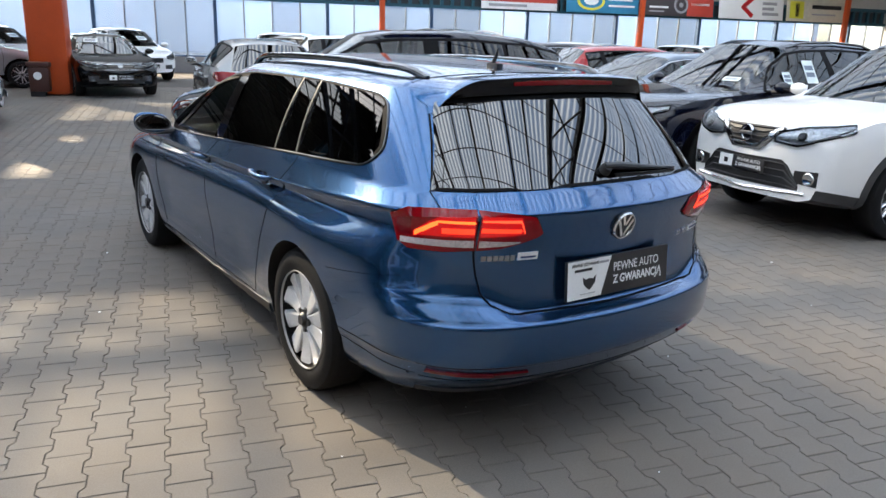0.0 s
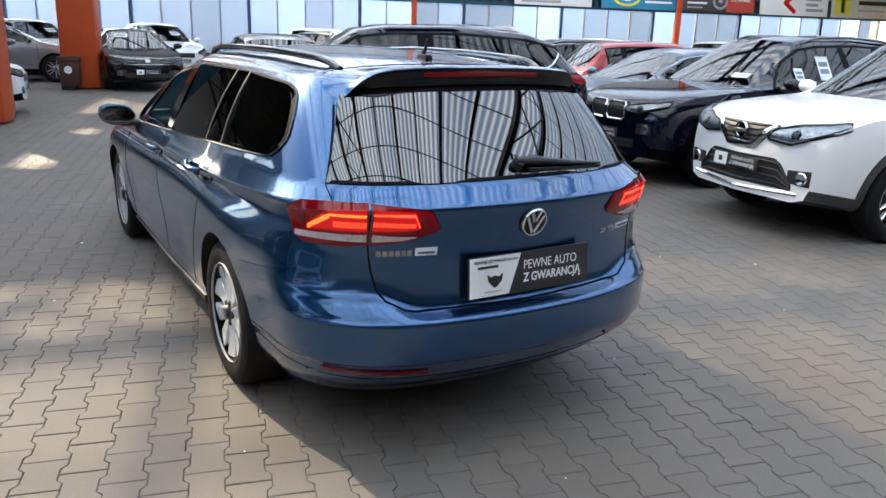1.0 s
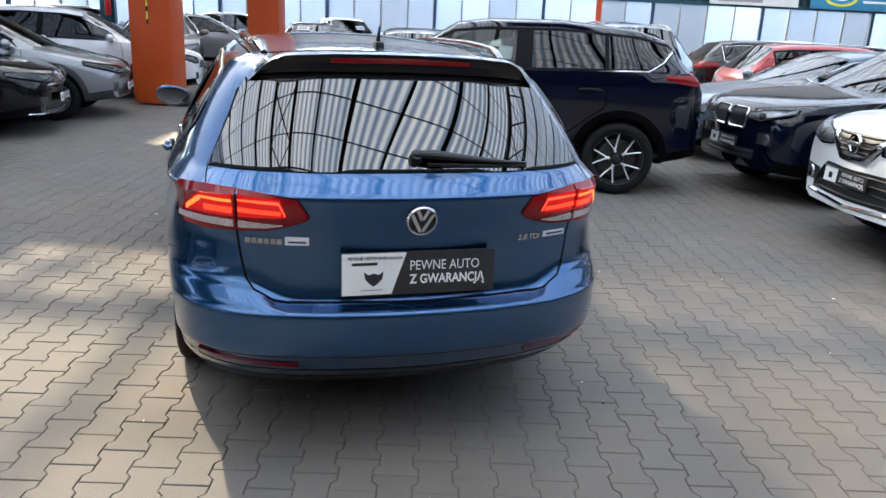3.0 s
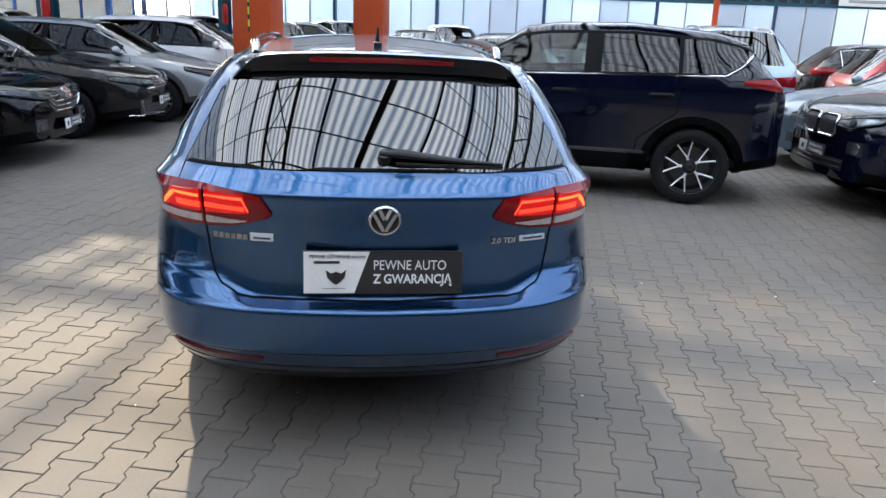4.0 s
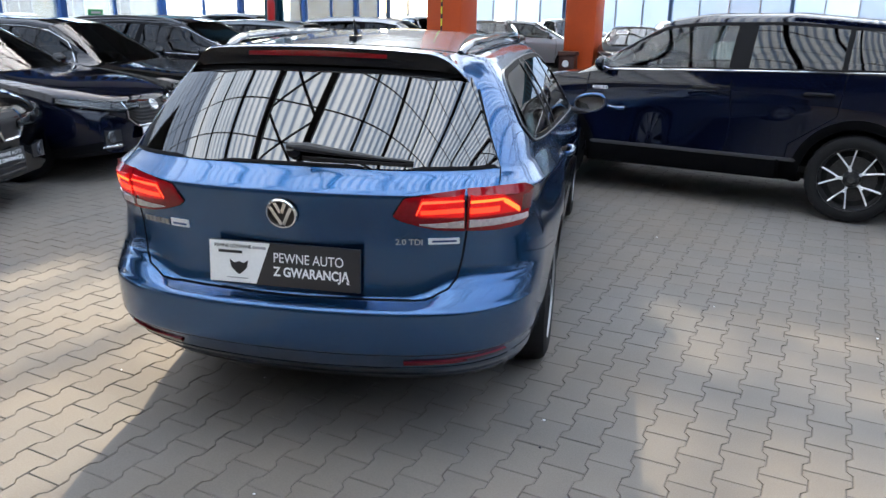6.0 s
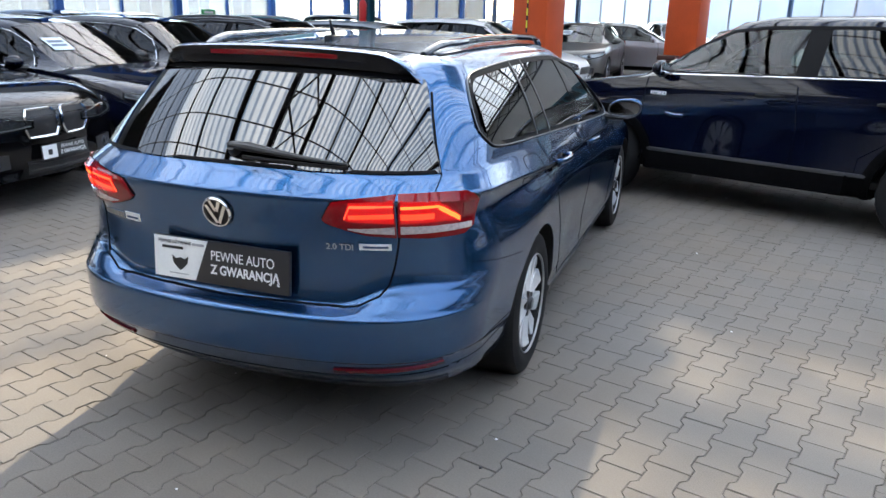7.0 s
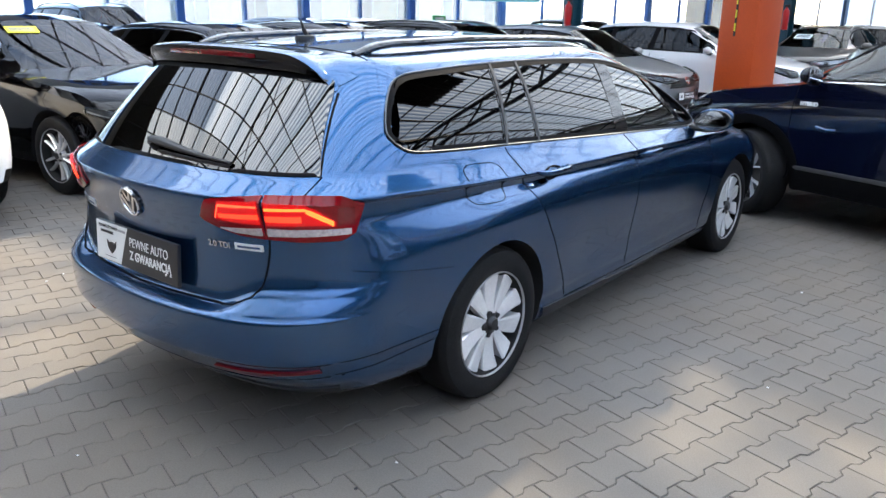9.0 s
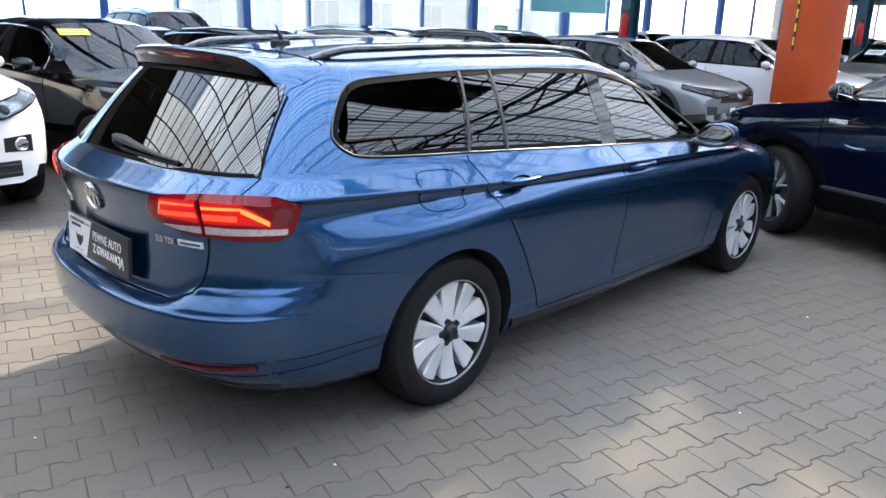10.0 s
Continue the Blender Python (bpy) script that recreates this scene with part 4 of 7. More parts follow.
    # wiper
    p0, n0 = skin.rear(0.0, 1.108)
    pts = []
    for x, z, lift in ((-0.015, 1.112, 0.03), (0.06, 1.108, 0.034), (0.2, 1.098, 0.026), (0.32, 1.090, 0.02), (0.43, 1.084, 0.016)):
        p, q = skin.rear(x, z)
        pts.append(p + q * lift)
    wiper = part("wiper", mesh_of("wiper", *tube(pts, [0.016, 0.024, 0.016, 0.010, 0.006], 10, scale2=0.7), TRIM), None, car, "black rear wiper")
    part("wiper_blade", mesh_of("wiper_blade", *strip(skin.rear, [(0.04, 1.090), (0.43, 1.078)], 0.010, 0.012, 0.004), TRIM), None, wiper)
    part("wiper_pivot", mesh_of("wiper_pivot", *lathe([(0.0, 0.035), (0.02, 0.034), (0.026, 0.0)], 20, axis="z"), TRIM), None, wiper, m=facing(p0, n0))
    # roof spoiler: a painted blade carried on from the roof, black below its lip, its ends melting into the body
    cols, n = [], 48
    for i in range(n + 1):
        x = -0.635 + 1.27 * i / n
        k = abs(x) / 0.635
        ytop, ztop = 0.308 + 0.18 * x * x, 1.466 - 0.030 * k ** 2 - 0.055 * k ** 8
        zb = 1.392 - 0.024 * k ** 2
        pg, _ = skin.rear(x * 0.94, zb - 0.01)
        t6, t5 = (skin.top(x * 0.94, v)[0].z for v in (0.62, 0.50))
        col = [(x * 0.94, 0.62, t6 - 0.002), (x * 0.95, 0.50, t5 + 0.003), (x * 0.97, 0.40, (t5 + ztop) / 2 + 0.006), (x * 0.99, ytop + 0.025, ztop + 0.003), (x, ytop, ztop - 0.006),
               (x, ytop + 0.008, ztop - 0.022), (x * 0.99, (ytop + pg.y) / 2 - 0.004, (ztop + zb) / 2 - 0.006), (x * 0.97, pg.y - 0.014, zb + 0.004), (x * 0.95, pg.y + 0.008, zb - 0.006)]
        e = min(1.0, max(0.0, (k - 0.66) / 0.34))
        e = e * e * (3 - 2 * e)
        for j, q in enumerate(col):
            hit, nq, _, _ = skin.tree.find_nearest(Vector(q))
            nq = nq if nq.dot(hit - Vector((0, 2, 1.0))) > 0 else -nq
            col[j] = Vector(q).lerp(hit + nq * 0.003, e)
        cols.append(col)
    c = len(cols[0])
    vs = [p for col in cols for p in col]
    quad = lambda i, j: (i * c + j, (i + 1) * c + j, (i + 1) * c + j + 1, i * c + j + 1)[::-1]
    sp = mesh_of("roof_spoiler", vs, [quad(i, j)[::-1] for i in range(n) for j in range(c - 1)], None)
    spoiler = part("roof_spoiler", mesh_of("roof_spoiler", vs, [quad(i, j)[::-1] for i in range(n) for j in range(4)], BLUE), None, car)
    part("spoiler_underside", mesh_of("spoiler_underside", vs, [quad(i, j)[::-1] for i in range(2, n - 2) for j in range(4, c - 1)], UNDER), None, spoiler, "glossy black underside")
    sks = Skin(sp)
    part("high_brake_lamp", mesh_of("high_brake_lamp", *patch(sks.rear, [(-0.27, 1.424), (0.0, 1.427), (0.27, 1.424)], [(-0.27, 1.440), (0.0, 1.449), (0.27, 1.440)], 20, 3, 0.003, 0.006), LENS_DARK), None, car, "unlit dark red brake lamp strip")
    part("tailgate_gap", mesh_of("tailgate_gap", *strip(lambda u, w: skin.top(u, w), [(-0.57, 0.60), (-0.3, 0.612), (0, 0.615), (0.3, 0.612), (0.57, 0.60)], 0.006, 0.002), GAP), None, car)
    # aerial fin
    pa, na = skin.top(0.0, 0.80)
    bm = bmesh.new()
    box(bm, (-0.019, -0.042, -0.01), (0.019, 0.042, 0.018), 0.009)
    aer = part("aerial", bm, TRIM, car, "black roof aerial", m=Matrix.Translation(pa))
    part("aerial_rod", mesh_of("aerial_rod", *tube([(0, 0.015, 0.010), (0, -0.008, 0.050), (0, -0.020, 0.082)], [0.012, 0.007, 0.003], 8), TRIM), None, aer)
    # round badge: a ring and plain strokes
    p, nrm = skin.rear(0.0, 0.919)
    fr = facing(p + nrm * 0.004, nrm)
    v, f = lathe([(0.0, 0.0), (0.050, 0.002), (0.0575, 0.006), (0.0575, -0.006)], 40, axis="z")
    badge = part("badge", mesh_of("badge", v, f, TRIM), None, car, "round chrome maker's badge", m=fr)
    v, f = lathe([(0.047, 0.003), (0.049, 0.010), (0.054, 0.011), (0.0575, 0.006), (0.0575, -0.004)], 40, axis="z")
    part("badge_ring", mesh_of("badge_ring", v, f, CHROME), None, badge)
    for x0, y0, x1, y1 in ((-0.019, 0.043, -0.002, 0.004), (0.019, 0.043, 0.002, 0.004), (-0.038, 0.026, -0.003, -0.042), (0.038, 0.026, 0.003, -0.042)):
        d = Vector((x1 - x0, y1 - y0, 0)).normalized()
        q = Vector((-d.y, d.x, 0)) * 0.0062
        a, b = Vector((x0, y0, 0)), Vector((x1, y1, 0))
        vs = [a + q, b + q, b - q, a - q]
        part("badge_stroke", mesh_of("badge_stroke", [Vector((*w.xy, 0.0)) for w in vs] + [Vector((*w.xy, 0.009)) for w in vs], [(4, 5, 6, 7), (0, 1, 5, 4), (1, 2, 6, 5), (2, 3, 7, 6), (3, 0, 4, 7)], CHROME, smooth=False), None, badge)
    # model lettering as plain bright bars, small white tabs beside it
    def bar_row(name, x0, x1, z, h, count, mat_):
        pairs = []
        for i in range(count):
            a, b = x0 + (x1 - x0) * i / count, x0 + (x1 - x0) * (i + 0.78) / count
            pairs.append(patch(skin.rear, [(a, z - h / 2), (b, z - h / 2)], [(a, z + h / 2), (b, z + h / 2)], 2, 1, 0.004, 0.006))
        part(name, mesh_of(name, *joined(*pairs), mat_, smooth=False), None, car)
    bar_row("model_lettering", -0.598, -0.472, 0.834, 0.020, 6, SATIN)
    p, nrm = skin.rear(0.436, 0.828)
    word("2.0 TDI", 0.031, CHROME, car, facing(p + nrm * 0.003, nrm), "engine_lettering", 0.0015, 0.0006)
    for x0, x1, z0, z1, ink in ((-0.466, -0.386, 0.823, 0.852, (-0.455, -0.395)), (0.500, 0.602, 0.820, 0.842, (0.512, 0.592))):
        tab = part("white_tab", mesh_of("white_tab", *patch(skin.rear, [(x0, z0), (x1, z0)], [(x0, z1), (x1, z1)], 6, 2, 0.004, 0.006), WHITE), None, car, "white model tab")
        part("tab_print", mesh_of("tab_print", *patch(skin.rear, [(ink[0], z0 + 0.008), (ink[1], z0 + 0.008)], [(ink[0], z0 + 0.015), (ink[1], z0 + 0.015)], 6, 1, 0.006, 0.001), NAVY), None, tab)
    # dealer's board on the plate holder
    cen, _ = skin.rear(0.0, 0.727)
    tilt = 4
    bm_ = pose(0.0, cen.y - 0.022, 0.727, 90 - tilt)
    board = part("dealer_board", boxm((-0.282, -0.078, -0.008), (0.280, 0.078, 0.008), 0.004), BLACKB, car, "charcoal and white dealer board in the number plate holder", m=bm_)
    vs = [(-0.280, -0.074, 0.0085), (-0.104, -0.074, 0.0085), (-0.050, 0.076, 0.0085), (-0.280, 0.076, 0.0085)]
    wp = [Vector(q) for q in vs]
    part("white_panel", mesh_of("white_panel", wp + [q - Vector((0, 0, 0.004)) for q in wp], [(0, 1, 2, 3), (0, 4, 5, 1), (1, 5, 6, 2), (2, 6, 7, 3), (3, 7, 4, 0)], WHITE, smooth=False), None, board)
    word("PEWNE AUTO", 0.050, WHITE, board, pose(0.092, 0.026, 0.009), "board_lettering", 0.0006, 0.0, width=0.256)
    word("Z GWARANCJĄ", 0.047, WHITE, board, pose(0.102, -0.024, 0.009), "board_lettering", 0.0006, 0.0012, width=0.282)
    word("PEWNE UŻYWANE", 0.0165, INK, board, pose(-0.190, 0.058, 0.0095), "board_lettering", 0.0004, 0.0003)
    def flat(x0, x1, y0, y1, name, mat_, z=0.0092):
        part(name, boxm((x0, y0, z - 0.001), (x1, y1, z + 0.0006)), mat_, board)
    flat(-0.116, -0.066, 0.053, 0.062, "print_bar", GREYINK)
    flat(-0.245, -0.155, 0.033, 0.043, "print_bar", INK)
    # a plain dark emblem on the white panel
    em = [(-0.035, 0.024), (-0.018, 0.012), (0.0, 0.018), (0.018, 0.012), (0.035, 0.024), (0.030, -0.004), (0.012, -0.022), (0.0, -0.030), (-0.012, -0.022), (-0.030, -0.004)]
    part("emblem", mesh_of("emblem", [(x - 0.168, y - 0.014, 0.0096) for x, y in em] + [(x - 0.168, y - 0.014, 0.008) for x, y in em], [tuple(range(10))[::-1]] + [(i, (i + 1) % 10, 10 + (i + 1) % 10, 10 + i) for i in range(10)], INK, smooth=False), None, board)
    flat(-0.215, -0.135, -0.058, -0.055, "print_bar", GREYINK)
    # exhaust tail pipe stub under the left rear
    part("exhaust_pipe", mesh_of("exhaust_pipe", *tube([(-0.55, 0.60, 0.26), (-0.56, 0.36, 0.265), (-0.56, 0.30, 0.262)], 0.028, 14, caps=False), BRAKE), None, car)
    part("underbody", boxm((-0.55, 0.35, 0.17), (0.55, 4.3, 0.24), 0.02), LINER, car)
    part("cabin_floor", boxm((-0.78, 0.45, 0.36), (0.78, 3.3, 0.42), 0.02), INTER, car)
    part("load_cover", boxm((-0.70, 0.20, 0.98), (0.70, 1.10, 1.00), 0.006), INTER, car)
    part("dashboard", boxm((-0.72, 3.0, 0.60), (0.72, 3.5, 0.96), 0.06), INTER, car)
    for x in (-0.37, 0.37):
        seat(car, x, 2.35)
    for x in (-0.45, 0.0, 0.45):
        seat(car, x, 1.45, w=0.22)
    part("cabin_lining", mesh_of("cabin_lining", *patch(skin.top, [(-0.52, 0.62), (0.52, 0.62)], [(-0.52, 2.3), (0.52, 2.3)], 10, 14, -0.03, 0.0), BEIGE), None, car)
    # windscreen
    wl, wh = [(-0.70, 1.02), (0.70, 1.02)], [(-0.70, 1.06), (-0.56, 1.38), (0.56, 1.38), (0.70, 1.06)]
    part("windscreen", mesh_of("windscreen", *outward(patch(skin.front, wl, wh, 24, 8, 0.002, 0.006), (0, 2.0, 0.7)), CLEAR), None, car)
    return car


# ---- other cars: nose at local y = 0, tail at -L ----


def lofted(sp):
    L, W, H = sp["L"], sp["W"], sp["H"]
    cowl, wst, rend, tail = -sp["cowl"], -sp["wst"], -sp["rend"], -sp["tail"]
    zh0, zh1, b0, b1, zt = sp["hood0"], sp["hood1"], sp["belt0"], sp["belt1"], sp["ztail"]
    rw = sp.get("rw", 0.66) * W
    key = sorted({0, -0.015, -0.05, -0.1, -0.18, -0.3, -0.45, -0.65, -0.9, cowl, (2 * cowl + wst) / 3, (cowl + 2 * wst) / 3, wst, wst - 0.25, rend + 0.3, rend, (rend + tail) / 2, tail,
                  -L + 0.3, -L + 0.18, -L + 0.1, -L + 0.05, -L + 0.015, -L, *[-0.9 + (cowl + 0.9) * i / 4 for i in range(4)], *[wst + (rend - wst) * i / 12 for i in range(13)], *sp["posts"], *[q - w_ + 0.01 for q, w_ in zip(sp["posts"], sp["pw"])]}, reverse=True)
    ys = [key[0]]
    for k in key[1:]:
        if ys[-1] - k > 0.012:
            ys.append(k)
    ys[-1] = -L

    def f(y, pairs):
        pairs = sorted(pairs)
        return float(np.interp(y, [p[0] for p in pairs], [p[1] for p in pairs]))
    rows = []
    for y in ys:
        w = W * f(y, [(0, 0.80), (-0.05, 0.87), (-0.12, 0.915), (-0.3, 0.96), (-0.8, 1), (-L + 0.8, 1), (-L + 0.3, 0.965), (-L + 0.12, 0.92), (-L + 0.04, 0.875), (-L, 0.81)])
        zl = f(y, [(0, 0.27 + sp.get("lift", 0)), (-0.5, 0.20 + sp.get("lift", 0)), (-L + 0.6, 0.22 + sp.get("lift", 0)), (-L, 0.33 + sp.get("lift", 0))])
        zc = f(y, [(0, zh0 - 0.12), (-0.04, zh0 - 0.05), (-0.12, zh0), (-0.4, zh0 + 0.35 * (zh1 - zh0)), (cowl, zh1), (wst, H - 0.07), (wst - 0.3, H - 0.02), ((wst + rend) / 2, H), (rend + 0.3, H - 0.4 * sp.get("drop", 0.075)), (rend, H - sp.get("drop", 0.075)), (tail, zt), (-L + 0.06, zt - 0.02 if tail > -L + 0.25 else zt - 0.06), (-L, zt - 0.14)])
        zb = f(y, [(0, zh0 - 0.17), (-0.12, zh0 - 0.06), (-0.4, zh0 + 0.2 * (zh1 - zh0)), (cowl, b0 - 0.01), (cowl - 0.2, b0), (tail, b1), (-L + 0.06, min(b1, zt) - 0.05), (-L, min(b1, zt) - 0.18)])
        zb = min(zb, zc - 0.015)
        wt = f(y, [(0, 0.90 * W * 0.8), (-0.4, 0.84 * W), (cowl, 0.80 * W), (wst, rw), (rend, rw * 0.95), (tail, 0.76 * W), (-L, 0.74 * W * 0.85)])
        wt = min(wt, 0.93 * w)
        ze = zb + (zc - zb) * f(y, [(0, 0.5), (-0.5, 0.62), (cowl, 0.72), (wst, 0.79), (rend, 0.78), (tail, 0.70), (-L, 0.5)])
        wb = min(0.955 * w, 0.955 * W)
        zm = zl + 0.55 * (zb - zl)
        k = f(y, [(-0.5, 0), (-1.0, 1), (-L + 1.1, 1), (-L + 0.5, 0)])
        half = [(0, zl), (0.78 * w, zl), (0.93 * w, zl + 0.035), (0.975 * w, zl + 0.12), ((0.992 - 0.020 * k) * w, zl + 0.26 * (zb - zl) + 0.05), ((1 - 0.018 * k) * w, zm), (0.999 * w, zb - 0.22 * (zb - zl)), ((0.985 - 0.004 * k) * w, zb - 0.12 * (zb - zl)), (wb, zb)]
        for t in (0.25, 0.5, 0.75):
            half.append((wb + (wt - wb) * t + 0.018 * math.sin(math.pi * t) * min(1, (zc - zb) / 0.3), zb + (ze - zb) * t))
        half += [(wt, ze), (0.93 * wt, ze + 0.52 * (zc - ze)), (0.72 * wt, ze + 0.82 * (zc - ze)), (0.38 * wt, ze + 0.96 * (zc - ze)), (0, zc)]
        bow = f(y, [(0, 0.17), (-0.3, 0.10), (-0.9, 0)]) * -1 + f(y, [(-L, 0.10), (-L + 0.6, 0)])
        # screens bow forward and back in the middle
        bow2 = f(y, [(cowl + 0.5, 0.0), (cowl, -0.14), (wst, -0.07), (wst - 0.4, 0)])
        sp.setdefault("topline", []).append((y, half[12][1]))
        rows.append([(x, y + (bow + (bow2 if z > zb - 0.02 else 0)) * (x / W) ** 2, z) for x, z in half])
    n = len(rows[0])
    vs, fs, mi = [], [], []
    for r in rows:
        vs += r
    left = len(vs)
    vs += [(-x, y, z) for x, y, z in vs]
    for i in range(len(rows) - 1):
        ym = (ys[i] + ys[i + 1]) / 2
        for j in range(n - 1):
            q = (i * n + j, (i + 1) * n + j, (i + 1) * n + j + 1, i * n + j + 1)
            m = 0
            if 8 <= j <= 11 and sp["sg0"] > ym > sp["sg1"]:
                m = 5 if (any(q - w_ < ym < q + 0.005 for q, w_ in zip(sp["posts"], sp["pw"]))) else 2
                if sp.get("chrome_up") and (j == 8 and ym < sp["sg1"] + 0.22 or j == 9 and ym < sp["sg1"] + 0.12 or j == 10 and ym < sp["sg1"] + 0.05):
                    m = 0
            elif j >= 13 and cowl > ym > wst:
                m = 3
            elif j >= 13 and rend > ym > tail and sp.get("rearglass", True):
                m = 4
            elif j == 12 and (cowl > ym > wst):
                m = 5 if sp.get("black_a") else 0
            elif j <= 2:
                m = 6
            fs.append(q), mi.append(m)
            fs.append(tuple(left + k for k in q[::-1])), mi.append(m)
    for i in (0, len(rows) - 1):
        c = len(vs)
        ring = [i * n + j for j in range(n)] + [left + i * n + j for j in range(n - 2, 0, -1)]
        zs = [vs[k][2] for k in ring]
        vs.append((0, ys[i] + (0.012 if i == 0 else -0.012), (min(zs) + max(zs)) / 2))
        for a, b in zip(ring, ring[1:] + ring[:1]):
            fs.append((a, b, c) if i == 0 else (b, a, c)), mi.append(0)
    me = mesh_of("skin", vs, fs, None, smooth=False)
    for m in (sp["paint"], LINER, SIDE_GLASS, CLEAR, TINT, SEAL, sp.get("cladding") or sp["paint"]):
        me.materials.append(m)
    me.polygons.foreach_set("material_index", mi)
    bm = bmesh.new()
    bm.from_mesh(me)
    bmesh.ops.remove_doubles(bm, verts=bm.verts, dist=0.0005)
    bmesh.ops.dissolve_degenerate(bm, edges=bm.edges, dist=0.0005)
    bmesh.ops.recalc_face_normals(bm, faces=bm.faces)
    bm.to_mesh(me)
    bm.free()
    return me


def fair_sheet(bm, axis, pu, pw):
    """Lays a pane's points on one smooth polynomial, so that it reflects cleanly."""
    u = np.array([v.co[1 - axis] for v in bm.verts])
    w = np.array([v.co[2] for v in bm.verts])
    d = np.array([v.co[axis] for v in bm.verts])
    if len(d) < 12:
        return
    um, wm = (0.0 if axis == 1 else u.mean()), w.mean()
    a = np.stack([(u - um) ** i * (w - wm) ** j for i in pu for j in pw], 1)
    c, *_ = np.linalg.lstsq(a, d, rcond=None)
    for v, x in zip(bm.verts, a @ c):
        v.co[axis] = x


def make_car(name, sp, label, m, group=""):
    car = new(name)
    tagged(car, label, "car", group)
    me = lofted(sp)
    skin = Skin(me)
    L, W, r = sp["L"], sp["W"], sp["r"]
    axles = (-sp["fo"], -sp["fo"] - sp["wb"])
    ar = r + 0.055
    me = cut_arches(me, [(y, r, ar, W - 0.34, s) for y in axles for s in (1, -1)], LINER)
    idx = {mt.name: i for i, mt in enumerate(me.materials)}
    for pname, mt in (("side_window", SIDE_GLASS), ("windscreen", CLEAR), ("rear_window", TINT)):
        i = idx[mt.name]
        if pname == "side_window":
            for s in (1, -1):
                cuts = [9] + sorted(sp["posts"], reverse=True) + [-9]
                for a, b in zip(cuts, cuts[1:]):
                    g = split_mesh(me, lambda f, i=i, s=s, a=a, b=b: f.material_index == i and f.calc_center_median().x * s > 0 and b < f.calc_center_median().y < a, pname)
                    if len(g.polygons):
                        g.materials.clear()
                        g.polygons.foreach_set("material_index", [0] * len(g.polygons))
                        bm = bmesh.new()
                        bm.from_mesh(g)
                        bmesh.ops.remove_doubles(bm, verts=bm.verts, dist=0.0005)
                        fair_sheet(bm, 0, (0, 1, 2), (0, 1, 2))
                        bm.to_mesh(g)
                        bm.free()
                        g.materials.append(DOORGLASS if sp.get("clear_front") and a == 9 else mt), g.shade_smooth()
                        part(pname, g, None, car)
        else:
            g = split_mesh(me, lambda f, i=i: f.material_index == i, pname)
            if len(g.polygons):
                g.materials.clear()
                g.polygons.foreach_set("material_index", [0] * len(g.polygons))
                bm = bmesh.new()
                bm.from_mesh(g)
                bmesh.ops.remove_doubles(bm, verts=bm.verts, dist=0.0005)
                bmesh.ops.subdivide_edges(bm, edges=bm.edges, cuts=2, smooth=1.0, use_grid_fill=True)
                fair_sheet(bm, 1, (0, 2, 4), (0, 1, 2))
                bm.to_mesh(g)
                bm.free()
                g.materials.append(mt), g.shade_smooth()
                part(pname, g, None, car)
    bm = bmesh.new()
    bm.from_mesh(me)
    bmesh.ops.split_edges(bm, edges=[e for e in bm.edges if len(e.link_faces) == 2 and e.link_faces[0].material_index != e.link_faces[1].material_index])
    bm.to_mesh(me)
    bm.free()
    me.shade_smooth()
    me.set_sharp_from_angle(angle=0.7)
    part("body", me, None, car)
    for s, at in ((1, skin.right), (-1, skin.left)):
        for y in axles:
            add_wheel(car, W - 0.012, y, r, sp["rim"], 0.22, sp.get("style", "ten"), s, steer=sp.get("steer", 0) if y == axles[0] else 0, spin=sp.get("spin", 12), finish=sp.get("finish"))
            # wheel arch lip
            pts = [(y + (ar + 0.012) * math.cos(a), r + (ar + 0.012) * math.sin(a)) for a in np.linspace(-0.25, math.pi + 0.25, 22)]
            if sp.get("cladding"):
                part("arch_trim", mesh_of("arch_trim", *strip(at, [(y + (ar + 0.03) * math.cos(a), r + (ar + 0.03) * math.sin(a)) for a in np.linspace(-0.15, math.pi + 0.15, 22)], 0.075, 0.008, 0.006), sp["cladding"]), None, car)
        # door joints, handles, trim below the windows
        zb0, zb1 = sp["belt0"] - 0.03, sp["belt1"] - 0.03
        y0, y2 = sp["sg0"] + 0.02, sp["posts"][-1] - 0.05
        y1 = sp["posts"][0] - 0.04
        lines = [strip(at, [(y, zb0), (y - 0.03 * k, 0.75), (y, 0.42), (y + 0.02, 0.32 + sp.get("lift", 0))], 0.008, 0.002) for y, k in ((y0 + 0.06, -1), (y1, 1))]
        lines.append(strip(at, [(y2, zb1), (y2 + 0.03, 0.85), (axles[1] + ar + 0.10, 0.60), (axles[1] + ar + 0.12, 0.32 + sp.get("lift", 0))], 0.008, 0.002))
        for line in lines:
            part("door_gap", mesh_of("door_gap", *line, GAP), None, car)
        part("window_trim", mesh_of("window_trim", *strip(at, [(sp["sg0"], lin(-sp["sg0"], [0, 1], [sp["belt0"]] * 2)), (sp["sg1"] + (0.24 if sp.get("chrome_up") else 0.05), sp["belt1"] - 0.003)], 0.014, 0.004, 0.003), sp.get("trim", FRIT)), None, car)
        tops = [(y, z + 0.006) for y, z in sp["topline"] if sp["sg0"] > y > sp["sg1"]]
        back = [(sp["sg1"] - 0.03, sp["belt1"] + 0.19), (sp["sg1"] + 0.10, sp["belt1"] + 0.07), (sp["sg1"] + 0.24, sp["belt1"] + 0.004)] if sp.get("chrome_up") else [(sp["sg1"], sp["belt1"] + 0.004)]
        part("window_seal", mesh_of("window_seal", *strip(at, [(sp["sg0"] + 0.03, sp["belt0"] + 0.008)] + tops + back, 0.030, 0.003, closed=True), SEAL), None, car)
